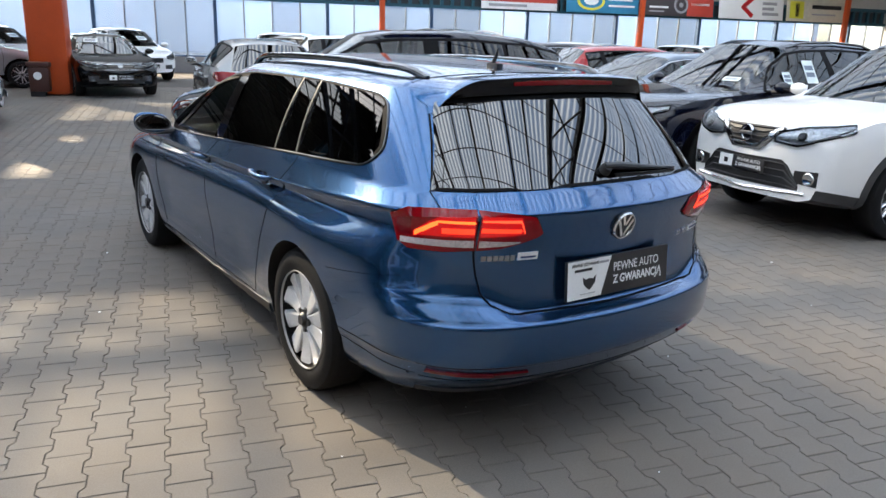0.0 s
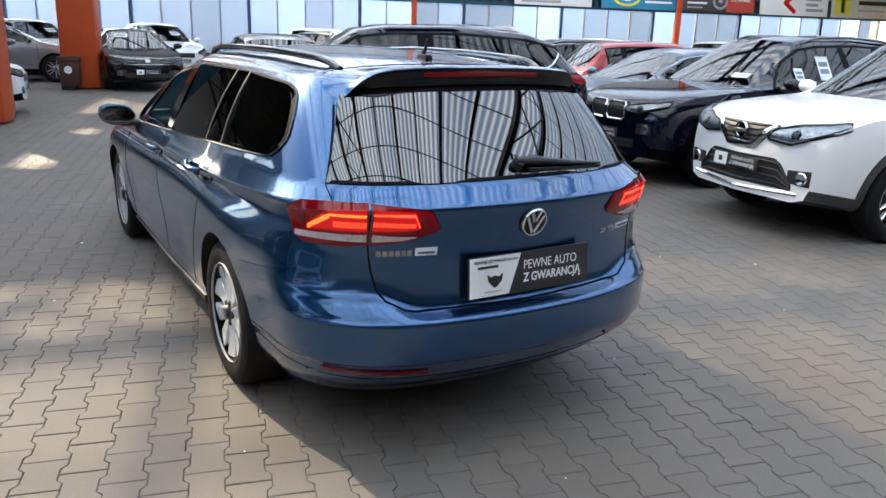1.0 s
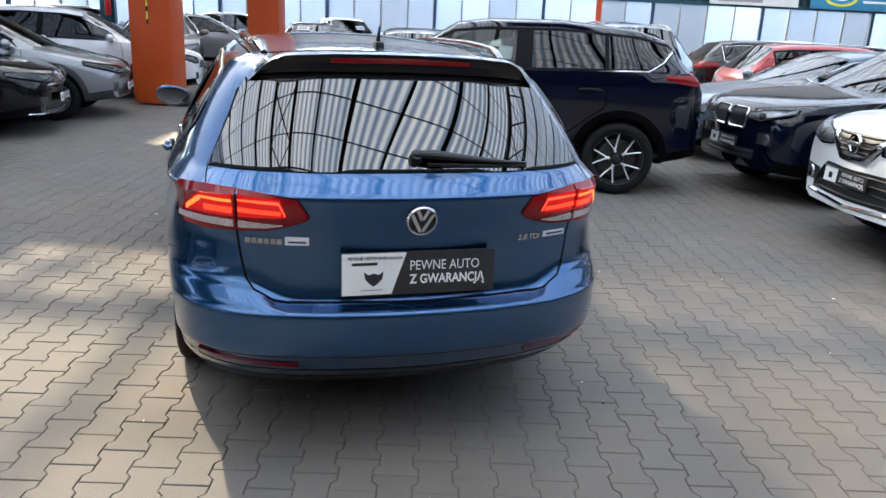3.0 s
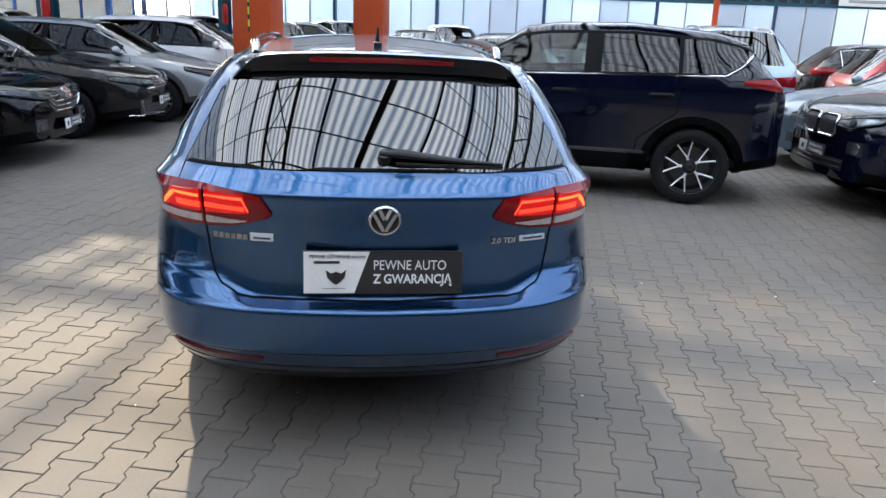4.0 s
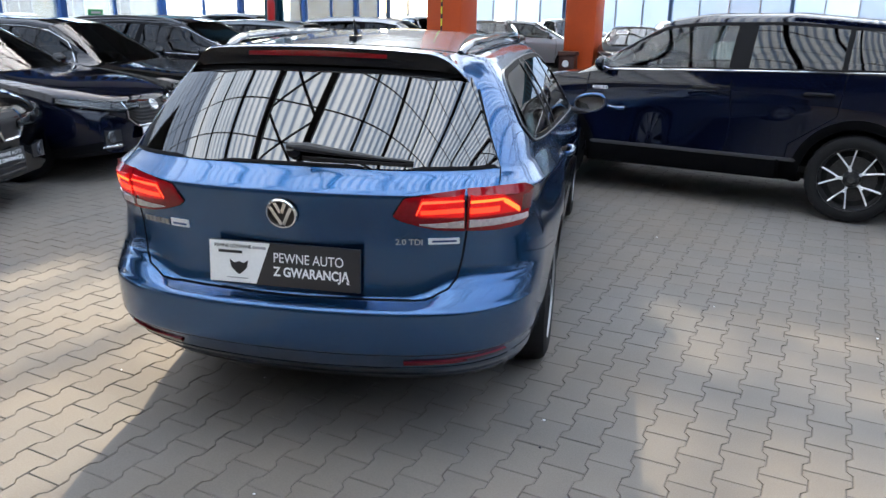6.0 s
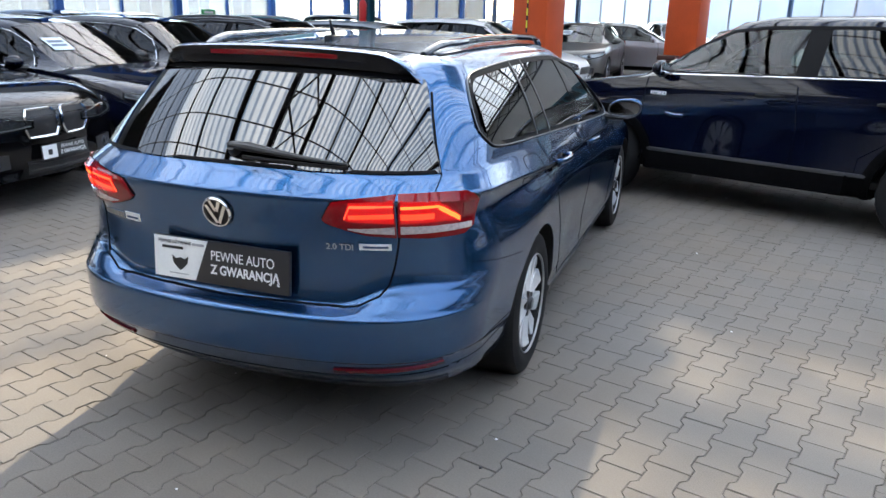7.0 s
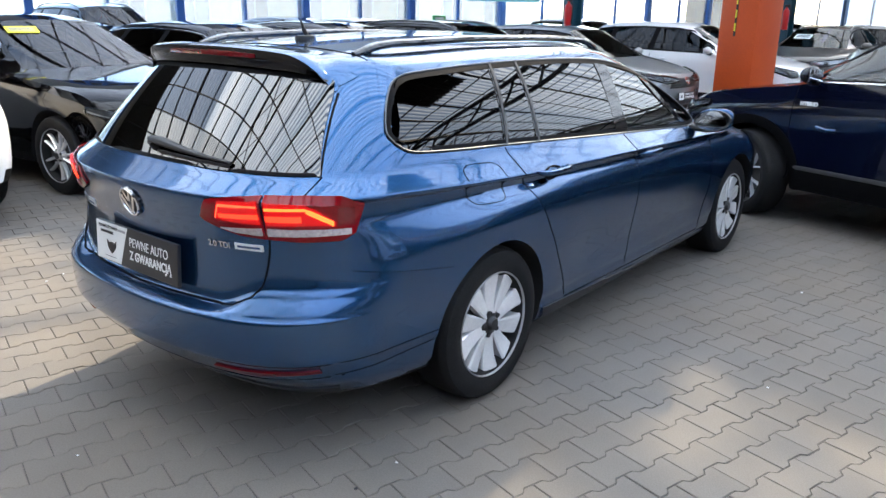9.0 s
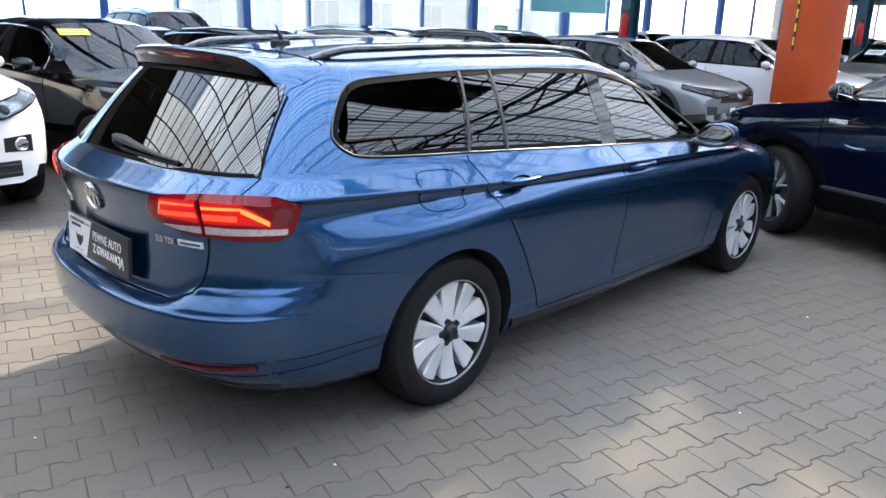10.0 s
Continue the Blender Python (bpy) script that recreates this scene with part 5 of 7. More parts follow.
        if sp.get("trim") is CHROME and not sp.get("chrome_up"):
            top = [(y, z + 0.004) for y, z in sp["topline"] if sp["sg0"] > y > sp["sg1"]]
            part("window_trim", mesh_of("window_trim", *strip(at, [(sp["sg0"] + 0.02, sp["belt0"])] + top + [(sp["sg1"] + 0.02, sp["belt1"])], 0.012, 0.004, 0.003), CHROME), None, car)
        if sp.get("cladding"):
            ya, yb_, zs = axles[0] - ar - 0.02, axles[1] + ar + 0.02, 0.335 + sp.get("lift", 0)
            part("sill_cladding", mesh_of("sill_cladding", *strip(at, [(ya, zs), (yb_, zs)], 0.17, 0.006, 0.004), sp["cladding"]), None, car)
            part("sill_line", mesh_of("sill_line", *strip(at, [(ya, zs + 0.085), (yb_, zs + 0.085)], 0.030, 0.010, 0.004), SILLG), None, car)
        if sp.get("marking") and s < 0:
            p, q = at(-1.42, 0.965)
            word(sp["marking"], 0.042, WHITE, car, facing(p + q * 0.004, q), "fender_lettering", 0.002, 0.001)
            part("fender_badge", mesh_of("fender_badge", *strip(at, [(-1.50, 0.80), (-1.58, 0.785), (-1.66, 0.79)], 0.030, 0.006, 0.004), CHROME), None, car)
        if sp.get("chrome_up"):
            part("window_trim", mesh_of("window_trim", *strip(at, [(sp["sg1"] + 0.24, sp["belt1"]), (sp["sg1"] + 0.10, sp["belt1"] + 0.08), (sp["sg1"] - 0.03, sp["belt1"] + 0.20)], 0.018, 0.004, 0.003), sp["trim"]), None, car)
        for hy in (y1 + 0.20, y2 + 0.18):
            p, q = at(hy, sp["belt0"] - 0.115)
            pts = [(-0.11, 0, 0.0), (-0.09, 0, 0.024), (0, 0, 0.036), (0.09, 0, 0.026), (0.11, 0, 0.0)]
            part("door_handle", mesh_of("door_handle", *tube(pts, [0.010, 0.013, 0.013, 0.014, 0.010], 8), sp.get("handle", sp["paint"])), None, car, m=facing(p, q))
        bm = bmesh.new()
        bmesh.ops.create_uvsphere(bm, u_segments=16, v_segments=10, radius=1)
        for v in bm.verts:
            x, y, z = v.co
            v.co = (0.105 * x, 0.075 * y if y > 0 else 0.03 * y, 0.066 * z)
        pm, _ = at(sp["sg0"] - 0.10, sp["belt0"])
        mir = part("door_mirror", bm, sp.get("mirror", sp["paint"]), car, m=pose(s * (abs(pm.x) + 0.115), sp["sg0"] - 0.08, sp["belt0"] + 0.055))
        part("mirror_glass", boxm((-0.080, -0.036, -0.045), (0.080, -0.030, 0.045), 0.002), MIRROR, mir)
        part("mirror_foot", mesh_of("mirror_foot", *tube([(-s * 0.15, 0.02, -0.06), (0, 0.01, -0.05)], [0.03, 0.025], 8), TRIM), None, mir)
        # head lamp wrapping the front corner, with a clear cover
        wrap = skin.around(s * (W - 0.45), -0.75, s, 1)
        a0, a1 = sp.get("lamp_a", (0.10, 0.95))
        zl, zh = sp.get("lamp_z", (sp["hood0"] - 0.16, sp["hood0"] - 0.02))
        up = sp.get("lamp_up", 0.05)
        lo = [(a0, zl + 0.02), (a0 + 0.3 * (a1 - a0), zl), (a1, zh + up - 0.05)]
        hi = [(a0, zl + 0.45 * (zh - zl) + 0.02), (a0 + 0.35 * (a1 - a0), zh - 0.01), (a1, zh + up)]
        lamp = part("headlamp", mesh_of("headlamp", *patch(wrap, lo, hi, 18, 6, 0.004, 0.02), sp.get("head", HEAD)), None, car, "clear glass headlamp")
        part("lamp_lens", mesh_of("lamp_lens", *joined(*[lathe([(0, 0.018), (0.03, 0.014), (0.042, 0.0)], 18, axis="z")]), TRIM), None, lamp, m=facing(*[(p + q * 0.006, q) for p, q in [wrap(a0 + 0.35 * (a1 - a0), zl + 0.5 * (zh - zl))]][0]))
        part("lamp_cover", mesh_of("lamp_cover", *outward(patch(wrap, lo, hi, 18, 6, 0.024, 0.02, 0.006), (0, -L / 2, 0.4)), HEADC), None, lamp)
        part("lamp_edge", mesh_of("lamp_edge", *strip(wrap, lo + hi[::-1], 0.012, 0.012, 0.004, closed=True), FRIT), None, lamp)
        part("day_light", mesh_of("day_light", *strip(wrap, [(u + 0.03 * (1 - 2 * i / 6), lin(u, *zip(*lo)) + 0.014) for i, u in enumerate(np.linspace(a0, a1, 7))], 0.006, 0.016, 0.003), SATIN), None, lamp, "white day light strip")
        # fog lamp
        fx, fz = sp.get("fog", (0.66 * W, 0.42 + sp.get("lift", 0)))
        p, q = skin.front(s * fx, fz)
        fog = part("fog_lamp", mesh_of("fog_lamp", *lathe([(0, 0.010), (0.035, 0.012), (0.045, 0.016), (0.055, 0.008), (0.056, -0.02)], 22, axis="z"), CHROME if sp.get("fogring") else HEAD), None, car, m=facing(p, q))
        part("fog_surround", mesh_of("fog_surround", *patch(lambda u, w: skin.front(s * u, w), [(fx - 0.13, fz - 0.05), (fx + 0.08, fz - 0.06)], [(fx - 0.13, fz + 0.055), (fx + 0.08, fz + 0.07)], 6, 4, 0.005, 0.02), TRIM), None, fog, m=fog.matrix_basis.inverted())
        # tail lamp
        wrapr = skin.around(s * (W - 0.45), -L + 0.75, s, -1)
        tz = sp.get("tl", (0.86, 1.02))
        part("tail_lamp", mesh_of("tail_lamp", *patch(wrapr, [(sp.get("tla", 0.05), tz[0] + 0.03), (0.5, tz[0]), (0.95, tz[0] + 0.06)], [(sp.get("tla", 0.05), tz[1] - 0.02), (0.5, tz[1]), (0.95, tz[1] - 0.02)], 14, 5, 0.008, 0.02, 0.008), LENS_RED), None, car, "red tail lamp")
        if sp.get("rails"):
            pts = []
            for t in np.linspace(0, 1, 15):
                y = -sp["wst"] - 0.1 + (-sp["rend"] + 0.25 + sp["wst"]) * t
                p, _ = skin.top(s * sp.get("rw", 0.66) * W * 0.88, y)
                pts.append((p.x, y, p.z + 0.035 * min(1, 6 * min(t, 1 - t))))
            part("roof_rail", mesh_of("roof_rail", *tube(pts, 0.015, 8), sp["rails"]), None, car)
    # grille
    for g in sp.get("grille", ()):
        gl = part("grille", mesh_of("grille", *patch(skin.front, g["lo"], g["hi"], 18, 6, 0.004, 0.02), TRIM), None, car)
        k = g.get("bars", 4)
        for i in range(k):
            t = (i + 0.5) / k
            pl = [(u, lin(u, *zip(*g["lo"])) * (1 - t) + lin(u, *zip(*g["hi"])) * t) for u in np.linspace(g["lo"][0][0] + 0.01, g["lo"][-1][0] - 0.01, 9)]
            part("grille_bar", mesh_of("grille_bar", *strip(skin.front, pl, g.get("bw", 0.012), 0.010, 0.006), g.get("bm", TRIM)), None, gl)
        if g.get("ring"):
            part("grille_surround", mesh_of("grille_surround", *strip(skin.front, g["lo"] + g["hi"][::-1], g.get("rw", 0.022), 0.010, 0.010, closed=True), g["ring"]), None, gl)
    for g in sp.get("chrome", ()):
        part("chrome_strip", mesh_of("chrome_strip", *strip(skin.front, g[0], g[1], 0.010, 0.008), CHROME), None, car)
    if sp.get("badge"):
        bx, bz, br = sp["badge"]
        p, q = skin.front(bx, bz)
        bd = part("badge", mesh_of("badge", *lathe([(0, 0.006), (br * 0.72, 0.006), (br * 0.74, 0.014), (br * 0.95, 0.014), (br, -0.01)], 28, axis="z"), CHROME), None, car, "chrome maker's badge", m=facing(p + q * 0.01, q))
        part("badge_bar", boxm((-br * 0.98, -br * 0.18, 0.010), (br * 0.98, br * 0.18, 0.018), 0.003), SATIN, bd)
    if sp.get("plate") is not None:
        px, pz = sp["plate"]
        p, q = skin.front(px, pz)
        pl = part("dealer_board", boxm((-0.26, -0.055, 0.0), (0.26, 0.055, 0.012), 0.003), BLACKB, car, "charcoal and white dealer board on the bumper", m=facing(p + q * 0.012, Vector((0, 1, 0.06))) @ pose(0, 0, 0))
        part("white_panel", boxm((-0.257, -0.052, 0.0125), (-0.10, 0.052, 0.0145)), WHITE, pl)
        part("board_emblem", boxm((-0.20, -0.025, 0.0146), (-0.155, 0.018, 0.0156)), INK, pl)
        word("PEWNE AUTO", 0.042, WHITE, pl, pose(0.085, 0.022, 0.013), "board_lettering", 0.0006)
        word("Z GWARANCJĄ", 0.042, WHITE, pl, pose(0.085, -0.022, 0.013), "board_lettering", 0.0006, 0.001)
    # rear board holder and wiper
    p, q = skin.rear(0, sp.get("rplate", 0.72))
    part("plate_holder", boxm((-0.26, -0.055, 0.0), (0.26, 0.055, 0.012), 0.003), BLACKB, car, m=facing(p + q * 0.004, q))
    # cabin
    part("cabin_floor", boxm((-W + 0.12, -sp["tail"] + 0.1, 0.36), (W - 0.12, -sp["cowl"] - 0.1, 0.42), 0.02), INTER, car)
    part("dashboard", boxm((-W + 0.16, -sp["cowl"] - 0.55, 0.62), (W - 0.16, -sp["cowl"] - 0.02, sp["belt0"] - 0.05), 0.05), INTER, car)
    for x in (-0.37, 0.37):
        seat(car, x, -sp["wst"] - 0.42, sp.get("seats", INTER))
    for x in (-0.42, 0.0, 0.42):
        seat(car, x, -sp["wst"] - 1.35, sp.get("seats", INTER), w=0.2)
    for what, x, z, sx, sz, *mt in sp.get("signs", ()):
        at = {"w": skin.front, "l": skin.left, "r": skin.right}[what]
        p, q = at(x, z)
        sheet = part("price_sheet", boxm((-sx, -sz, -0.004), (sx, sz, 0.0)), mt[0] if mt else PAPER, car, "printed price sheet behind the glass", m=facing(p + q * (0.012 if what == "w" else 0.008), q))
        for k in (0.35, -0.25):
            part("print_bar", boxm((-sx * 0.8, sz * (k - 0.2), 0.0), (sx * 0.75, sz * (k + 0.2), 0.001)), INKBLUE, sheet)
    car.matrix_basis = m
    return car


def spec(paint, L=4.6, W=0.91, H=1.46, cowl=1.25, wst=2.1, rend=3.85, tail=4.35, hood0=0.78, hood1=0.98, belt0=0.98, belt1=1.04, ztail=1.02, r=0.33, rim=0.225, fo=0.9, wb=2.7, **more):
    sp = dict(paint=paint, L=L, W=W, H=H, cowl=cowl, wst=wst, rend=rend, tail=tail, hood0=hood0, hood1=hood1, belt0=belt0, belt1=belt1, ztail=ztail, r=r, rim=rim, fo=fo, wb=wb)
    sp["sg0"], sp["sg1"] = -cowl - 0.28, -rend - 0.02
    sp["posts"] = (-wst - 0.62, -wst - 1.48)
    sp["pw"] = (0.10, 0.10)
    sp.update(more)
    return sp


CRIMSON = paint("red_paint", (0.30, 0.008, 0.012), 0.1, 0.4)
INKBLUE = M("blue_grey_print", (0.16, 0.20, 0.26), 0.6)
GREENP = M("green_paper", (0.25, 0.62, 0.50), 0.6, vary=0.05)
SILLG = M("pale_sill_edge", (0.035, 0.035, 0.038), 0.5, vary=0.1)
DOORGLASS = glass("clear_door_glass", (0.55, 0.64, 0.62), ior=1.55)
SIDE_GLASS = glass("side_window_glass", (0.09, 0.11, 0.11), ior=1.55)
NIGHT = paint("black_paint", (0.0025, 0.0025, 0.003), 0.0, 0.5, 0.0)
NIGHTBLUE = paint("dark_blue_paint", (0.0020, 0.0034, 0.0115), 0.0, 0.5, 0.0, ior=1.54)
GRAPH = paint("graphite_paint", (0.012, 0.011, 0.012), 0.3, 0.4, 0.0)
PEARL = paint("white_paint", (0.84, 0.85, 0.86), 0.0, 0.4)
SILVER = paint("silver_paint", (0.30, 0.315, 0.33), 0.55, 0.38)
WARMGREY = paint("warm_grey_paint", (0.15, 0.145, 0.14), 0.5, 0.36)
SLATE = paint("slate_blue_paint", (0.09, 0.13, 0.18), 0.5, 0.38)
ICE = paint("ice_blue_paint", (0.36, 0.47, 0.58), 0.4, 0.38)
CLAD = M("grey_plastic_cladding", (0.05, 0.05, 0.053), 0.6, vary=0.15, scale=15, bump=0.0006)

SPECS = {
    "suv_white": spec(PEARL, 4.64, 0.91, 1.70, cowl=1.32, wst=2.1, rend=4.0, tail=4.45, hood0=0.98, hood1=1.12, belt0=1.10, belt1=1.18, ztail=1.18, r=0.36, rim=0.24, fo=0.93, lift=0.06, cladding=CLAD, plate=(0.0, 0.585),
                   lamp_z=(0.79, 0.955), lamp_up=0.03, lamp_a=(-0.22, 0.70), head=HEAD_CLEAR, fog=(0.63, 0.53), fogring=True, badge=(0.0, 0.85, 0.075), rails=SATIN,
                   grille=[dict(lo=[(-0.36, 0.90), (-0.19, 0.74), (0.19, 0.74), (0.36, 0.90)], hi=[(-0.36, 0.925), (0.36, 0.925)], bars=5), dict(lo=[(-0.55, 0.42), (0.55, 0.42)], hi=[(-0.42, 0.64), (0.42, 0.64)][:0] or [(-0.55, 0.46), (-0.40, 0.66), (0.40, 0.66), (0.55, 0.46)], bars=4)],
                   chrome=[([(-0.33, 0.925), (-0.15, 0.745), (0.15, 0.745), (0.33, 0.925)], 0.060), ([(-0.62, 0.40), (0.0, 0.375), (0.62, 0.40)], 0.028)], signs=[("w", -0.30, 1.30, 0.16, 0.11)]),
    "suv_black": spec(NIGHTBLUE, 4.65, 0.93, 1.67, cowl=1.35, wst=2.15, rend=4.0, tail=4.45, hood0=0.95, hood1=1.10, belt0=1.08, belt1=1.15, ztail=1.15, r=0.365, rim=0.25, fo=0.87, wb=2.81, lift=0.05, plate=(0.0, 0.55),
                    lamp_z=(0.78, 0.90), lamp_up=0.03, lamp_a=(-0.22, 0.55), head=HEAD_CLEAR, fog=(0.60, 0.62), cladding=DCLAD, rails=RAIL,
                    grille=[dict(lo=[(-0.30, 0.74), (-0.26, 0.70), (-0.05, 0.70), (-0.02, 0.74)], hi=[(-0.30, 0.86), (-0.27, 0.885), (-0.05, 0.885), (-0.02, 0.86)], bars=0, ring=CHROME), dict(lo=[(0.02, 0.74), (0.05, 0.70), (0.26, 0.70), (0.30, 0.74)], hi=[(0.02, 0.86), (0.05, 0.885), (0.27, 0.885), (0.30, 0.86)], bars=0, ring=CHROME),
                            dict(lo=[(-0.45, 0.40), (0.45, 0.40)], hi=[(-0.45, 0.50), (0.45, 0.50)], bars=2)], signs=[("w", -0.42, 1.19, 0.11, 0.04), ("l", -2.42, 1.30, 0.09, 0.15), ("l", -2.02, 1.22, 0.06, 0.09)]),
    "hybrid": spec(NIGHTBLUE, 4.43, 0.925, 1.655, cowl=1.1, wst=1.9, rend=4.02, tail=4.30, hood0=0.93, hood1=1.10, belt0=1.13, belt1=1.21, ztail=1.19, r=0.358, rim=0.255, fo=0.92, wb=2.66, lift=0.05, cladding=DCLAD, style="vee", finish=ALLOY, trim=CHROME, chrome_up=True,
                   tl=(1.08, 1.195), tla=0.30, steer=-18, spin=4, lamp_z=(0.74, 0.86), lamp_up=0.05, handle=LINER, seats=INTER, marking="HYBRID", pw=(0.17, 0.05), clear_front=True, drop=0.15),
    "slate": spec(SLATE, 4.7, 0.90, 1.45, fo=0.88, wb=2.8, trim=CHROME, grille=[dict(lo=[(-0.35, 0.58), (0.35, 0.58)], hi=[(-0.42, 0.74), (0.42, 0.74)][:0] or [(-0.35, 0.74), (0.35, 0.74)], bars=4, bm=CHROME)], plate=(0, 0.50), signs=[("l", -2.35, 1.18, 0.10, 0.09, GREENP)]),
    "hatch_red": spec(CRIMSON, 4.35, 0.90, 1.50, rend=3.75, tail=4.2, cowl=1.15, wst=1.9, tl=(0.88, 1.25), tla=0.60, fo=0.88, wb=2.62),
    "hatch_black": spec(NIGHT, 4.95, 0.95, 1.54, cowl=1.55, wst=2.35, rend=4.0, tail=4.75, hood0=0.86, hood1=1.04, belt0=1.03, belt1=1.09, ztail=1.08, r=0.345, rim=0.235, fo=0.88, wb=3.0, trim=CHROME, plate=(0.0, 0.46), signs=[("w", 0.36, 1.37, 0.15, 0.06, YELLOW)],
                     lamp_z=(0.64, 0.76), lamp_up=0.04, lamp_a=(-0.30, 0.85),
                     grille=[dict(lo=[(-0.34, 0.66), (-0.30, 0.58), (-0.06, 0.58), (-0.03, 0.64)], hi=[(-0.34, 0.74), (-0.30, 0.79), (-0.06, 0.79), (-0.03, 0.76)], bars=0, ring=CHROME), dict(lo=[(0.03, 0.64), (0.06, 0.58), (0.30, 0.58), (0.34, 0.66)], hi=[(0.03, 0.76), (0.06, 0.79), (0.30, 0.79), (0.34, 0.74)], bars=0, ring=CHROME),
                             dict(lo=[(-0.35, 0.30), (0.35, 0.30)], hi=[(-0.4, 0.40), (0.4, 0.40)][:0] or [(-0.35, 0.40), (0.35, 0.40)], bars=2)]),
    "suv_pearl": spec(PEARL, 4.65, 0.94, 1.62, cowl=1.4, wst=2.2, rend=3.9, tail=4.5, hood0=0.95, hood1=1.08, belt0=1.07, belt1=1.14, ztail=1.12, r=0.365, rim=0.25, fo=0.87, wb=2.81, lift=0.04, plate=(0, 0.52),
                      lamp_z=(0.80, 0.93), lamp_a=(-0.30, 0.7), head=HEAD_CLEAR, fog=(0.62, 0.60), fogring=True,
                      grille=[dict(lo=[(-0.32, 0.74), (-0.28, 0.68), (-0.05, 0.68), (-0.02, 0.74)], hi=[(-0.32, 0.84), (-0.28, 0.87), (-0.05, 0.87), (-0.02, 0.84)], bars=0, ring=CHROME), dict(lo=[(0.02, 0.74), (0.05, 0.68), (0.28, 0.68), (0.32, 0.74)], hi=[(0.02, 0.84), (0.05, 0.87), (0.28, 0.87), (0.32, 0.84)], bars=0, ring=CHROME),
                              dict(lo=[(-0.60, 0.36), (0.60, 0.36)], hi=[(-0.60, 0.48), (0.60, 0.48)], bars=2)]),
    "saloon_navy": spec(NIGHTBLUE, 4.9, 0.93, 1.46, cowl=1.22, wst=2.0, fo=0.92, wb=2.83, tail=4.6, rend=4.0, trim=CHROME, plate=(0.0, 0.42), badge=(0.0, 0.66, 0.06), lamp_z=(0.64, 0.74), lamp_up=0.05, lamp_a=(-0.35, 0.9), signs=[("w", 0.38, 1.18, 0.12, 0.12)],
                 grille=[dict(lo=[(-0.40, 0.60), (-0.25, 0.50), (0.25, 0.50), (0.40, 0.60)], hi=[(-0.40, 0.70), (0.40, 0.70)], bars=6)], chrome=[([(-0.42, 0.72), (-0.38, 0.58), (-0.24, 0.48), (0.24, 0.48), (0.38, 0.58), (0.42, 0.72)], 0.022), ([(-0.72, 0.34), (-0.5, 0.33)], 0.025), ([(0.5, 0.33), (0.72, 0.34)], 0.025)]),
    "saloon_chrome": spec(NIGHT, 4.85, 0.93, 1.47, cowl=1.35, fo=0.95, wb=2.81, trim=CHROME, plate=(0.0, 0.40), badge=(0.0, 0.70, 0.07), lamp_z=(0.66, 0.76), lamp_up=0.04, lamp_a=(-0.35, 0.9),
                     grille=[dict(lo=[(-0.45, 0.62), (-0.32, 0.52), (0.32, 0.52), (0.45, 0.62)], hi=[(-0.45, 0.76), (0.45, 0.76)], bars=5, bm=CHROME, bw=0.010)]),
    "estate_dark": spec(GRAPH, 4.77, 0.92, 1.48, cowl=1.25, fo=0.93, wb=2.79, rend=4.2, tail=4.65, trim=CHROME, plate=(0.0, 0.45), badge=(0.0, 0.70, 0.065), lamp_z=(0.64, 0.76), lamp_up=0.02, lamp_a=(-0.25, 0.85), rails=SATIN,
                    grille=[dict(lo=[(-0.50, 0.60), (0.50, 0.60)], hi=[(-0.50, 0.74), (0.50, 0.74)], bars=4, bm=CHROME, bw=0.014), dict(lo=[(-0.55, 0.32), (0.55, 0.32)], hi=[(-0.50, 0.42), (0.50, 0.42)][:0] or [(-0.55, 0.42), (0.55, 0.42)], bars=2)], chrome=[([(-0.78, 0.30), (0.0, 0.27), (0.78, 0.30)], 0.014)]),
    "suv_silver": spec(SILVER, 4.2, 0.88, 1.44, cowl=1.0, wst=1.75, rend=3.6, tail=4.0, hood0=0.78, hood1=0.97, belt0=0.96, belt1=1.03, ztail=1.03, r=0.335, rim=0.22, fo=0.85, wb=2.55, lift=0.04, plate=(0.0, 0.45), badge=(0.0, 0.66, 0.06), lamp_a=(-0.25, 0.9), lamp_z=(0.64, 0.76),
                       grille=[dict(lo=[(-0.40, 0.57), (0.40, 0.57)], hi=[(-0.40, 0.71), (0.40, 0.71)], bars=3, bm=TRIM), dict(lo=[(-0.5, 0.32), (0.5, 0.32)], hi=[(-0.5, 0.42), (0.5, 0.42)], bars=3)], cladding=CLAD),
    "hatch_grey": spec(WARMGREY, 4.1, 0.90, 1.45, cowl=1.0, wst=1.75, rend=3.6, tail=3.95, hood0=0.84, hood1=1.0, belt0=1.0, belt1=1.05, ztail=1.05, r=0.335, rim=0.22, fo=0.85, wb=2.55, plate=(0.0, 0.48), badge=(0.0, 0.72, 0.05), lamp_a=(-0.25, 0.9), lamp_z=(0.66, 0.79), head=HEAD_CLEAR, rails=SATIN,
                       grille=[dict(lo=[(-0.40, 0.62), (0.40, 0.62)], hi=[(-0.40, 0.77), (0.40, 0.77)], bars=3, bm=CHROME), dict(lo=[(-0.5, 0.32), (0.5, 0.32)], hi=[(-0.5, 0.42), (0.5, 0.42)], bars=3)], signs=[("w", 0.30, 1.20, 0.18, 0.10)]),
    "hatch_white": spec(PEARL, 4.35, 0.90, 1.50, cowl=1.1, wst=1.9, rend=3.8, tail=4.2, hood0=0.80, plate=(0, 0.45), fo=0.88, wb=2.62, signs=[("w", -0.3, 1.2, 0.14, 0.1)], grille=[dict(lo=[(-0.4, 0.55), (0.4, 0.55)], hi=[(-0.4, 0.68), (0.4, 0.68)], bars=3)]),
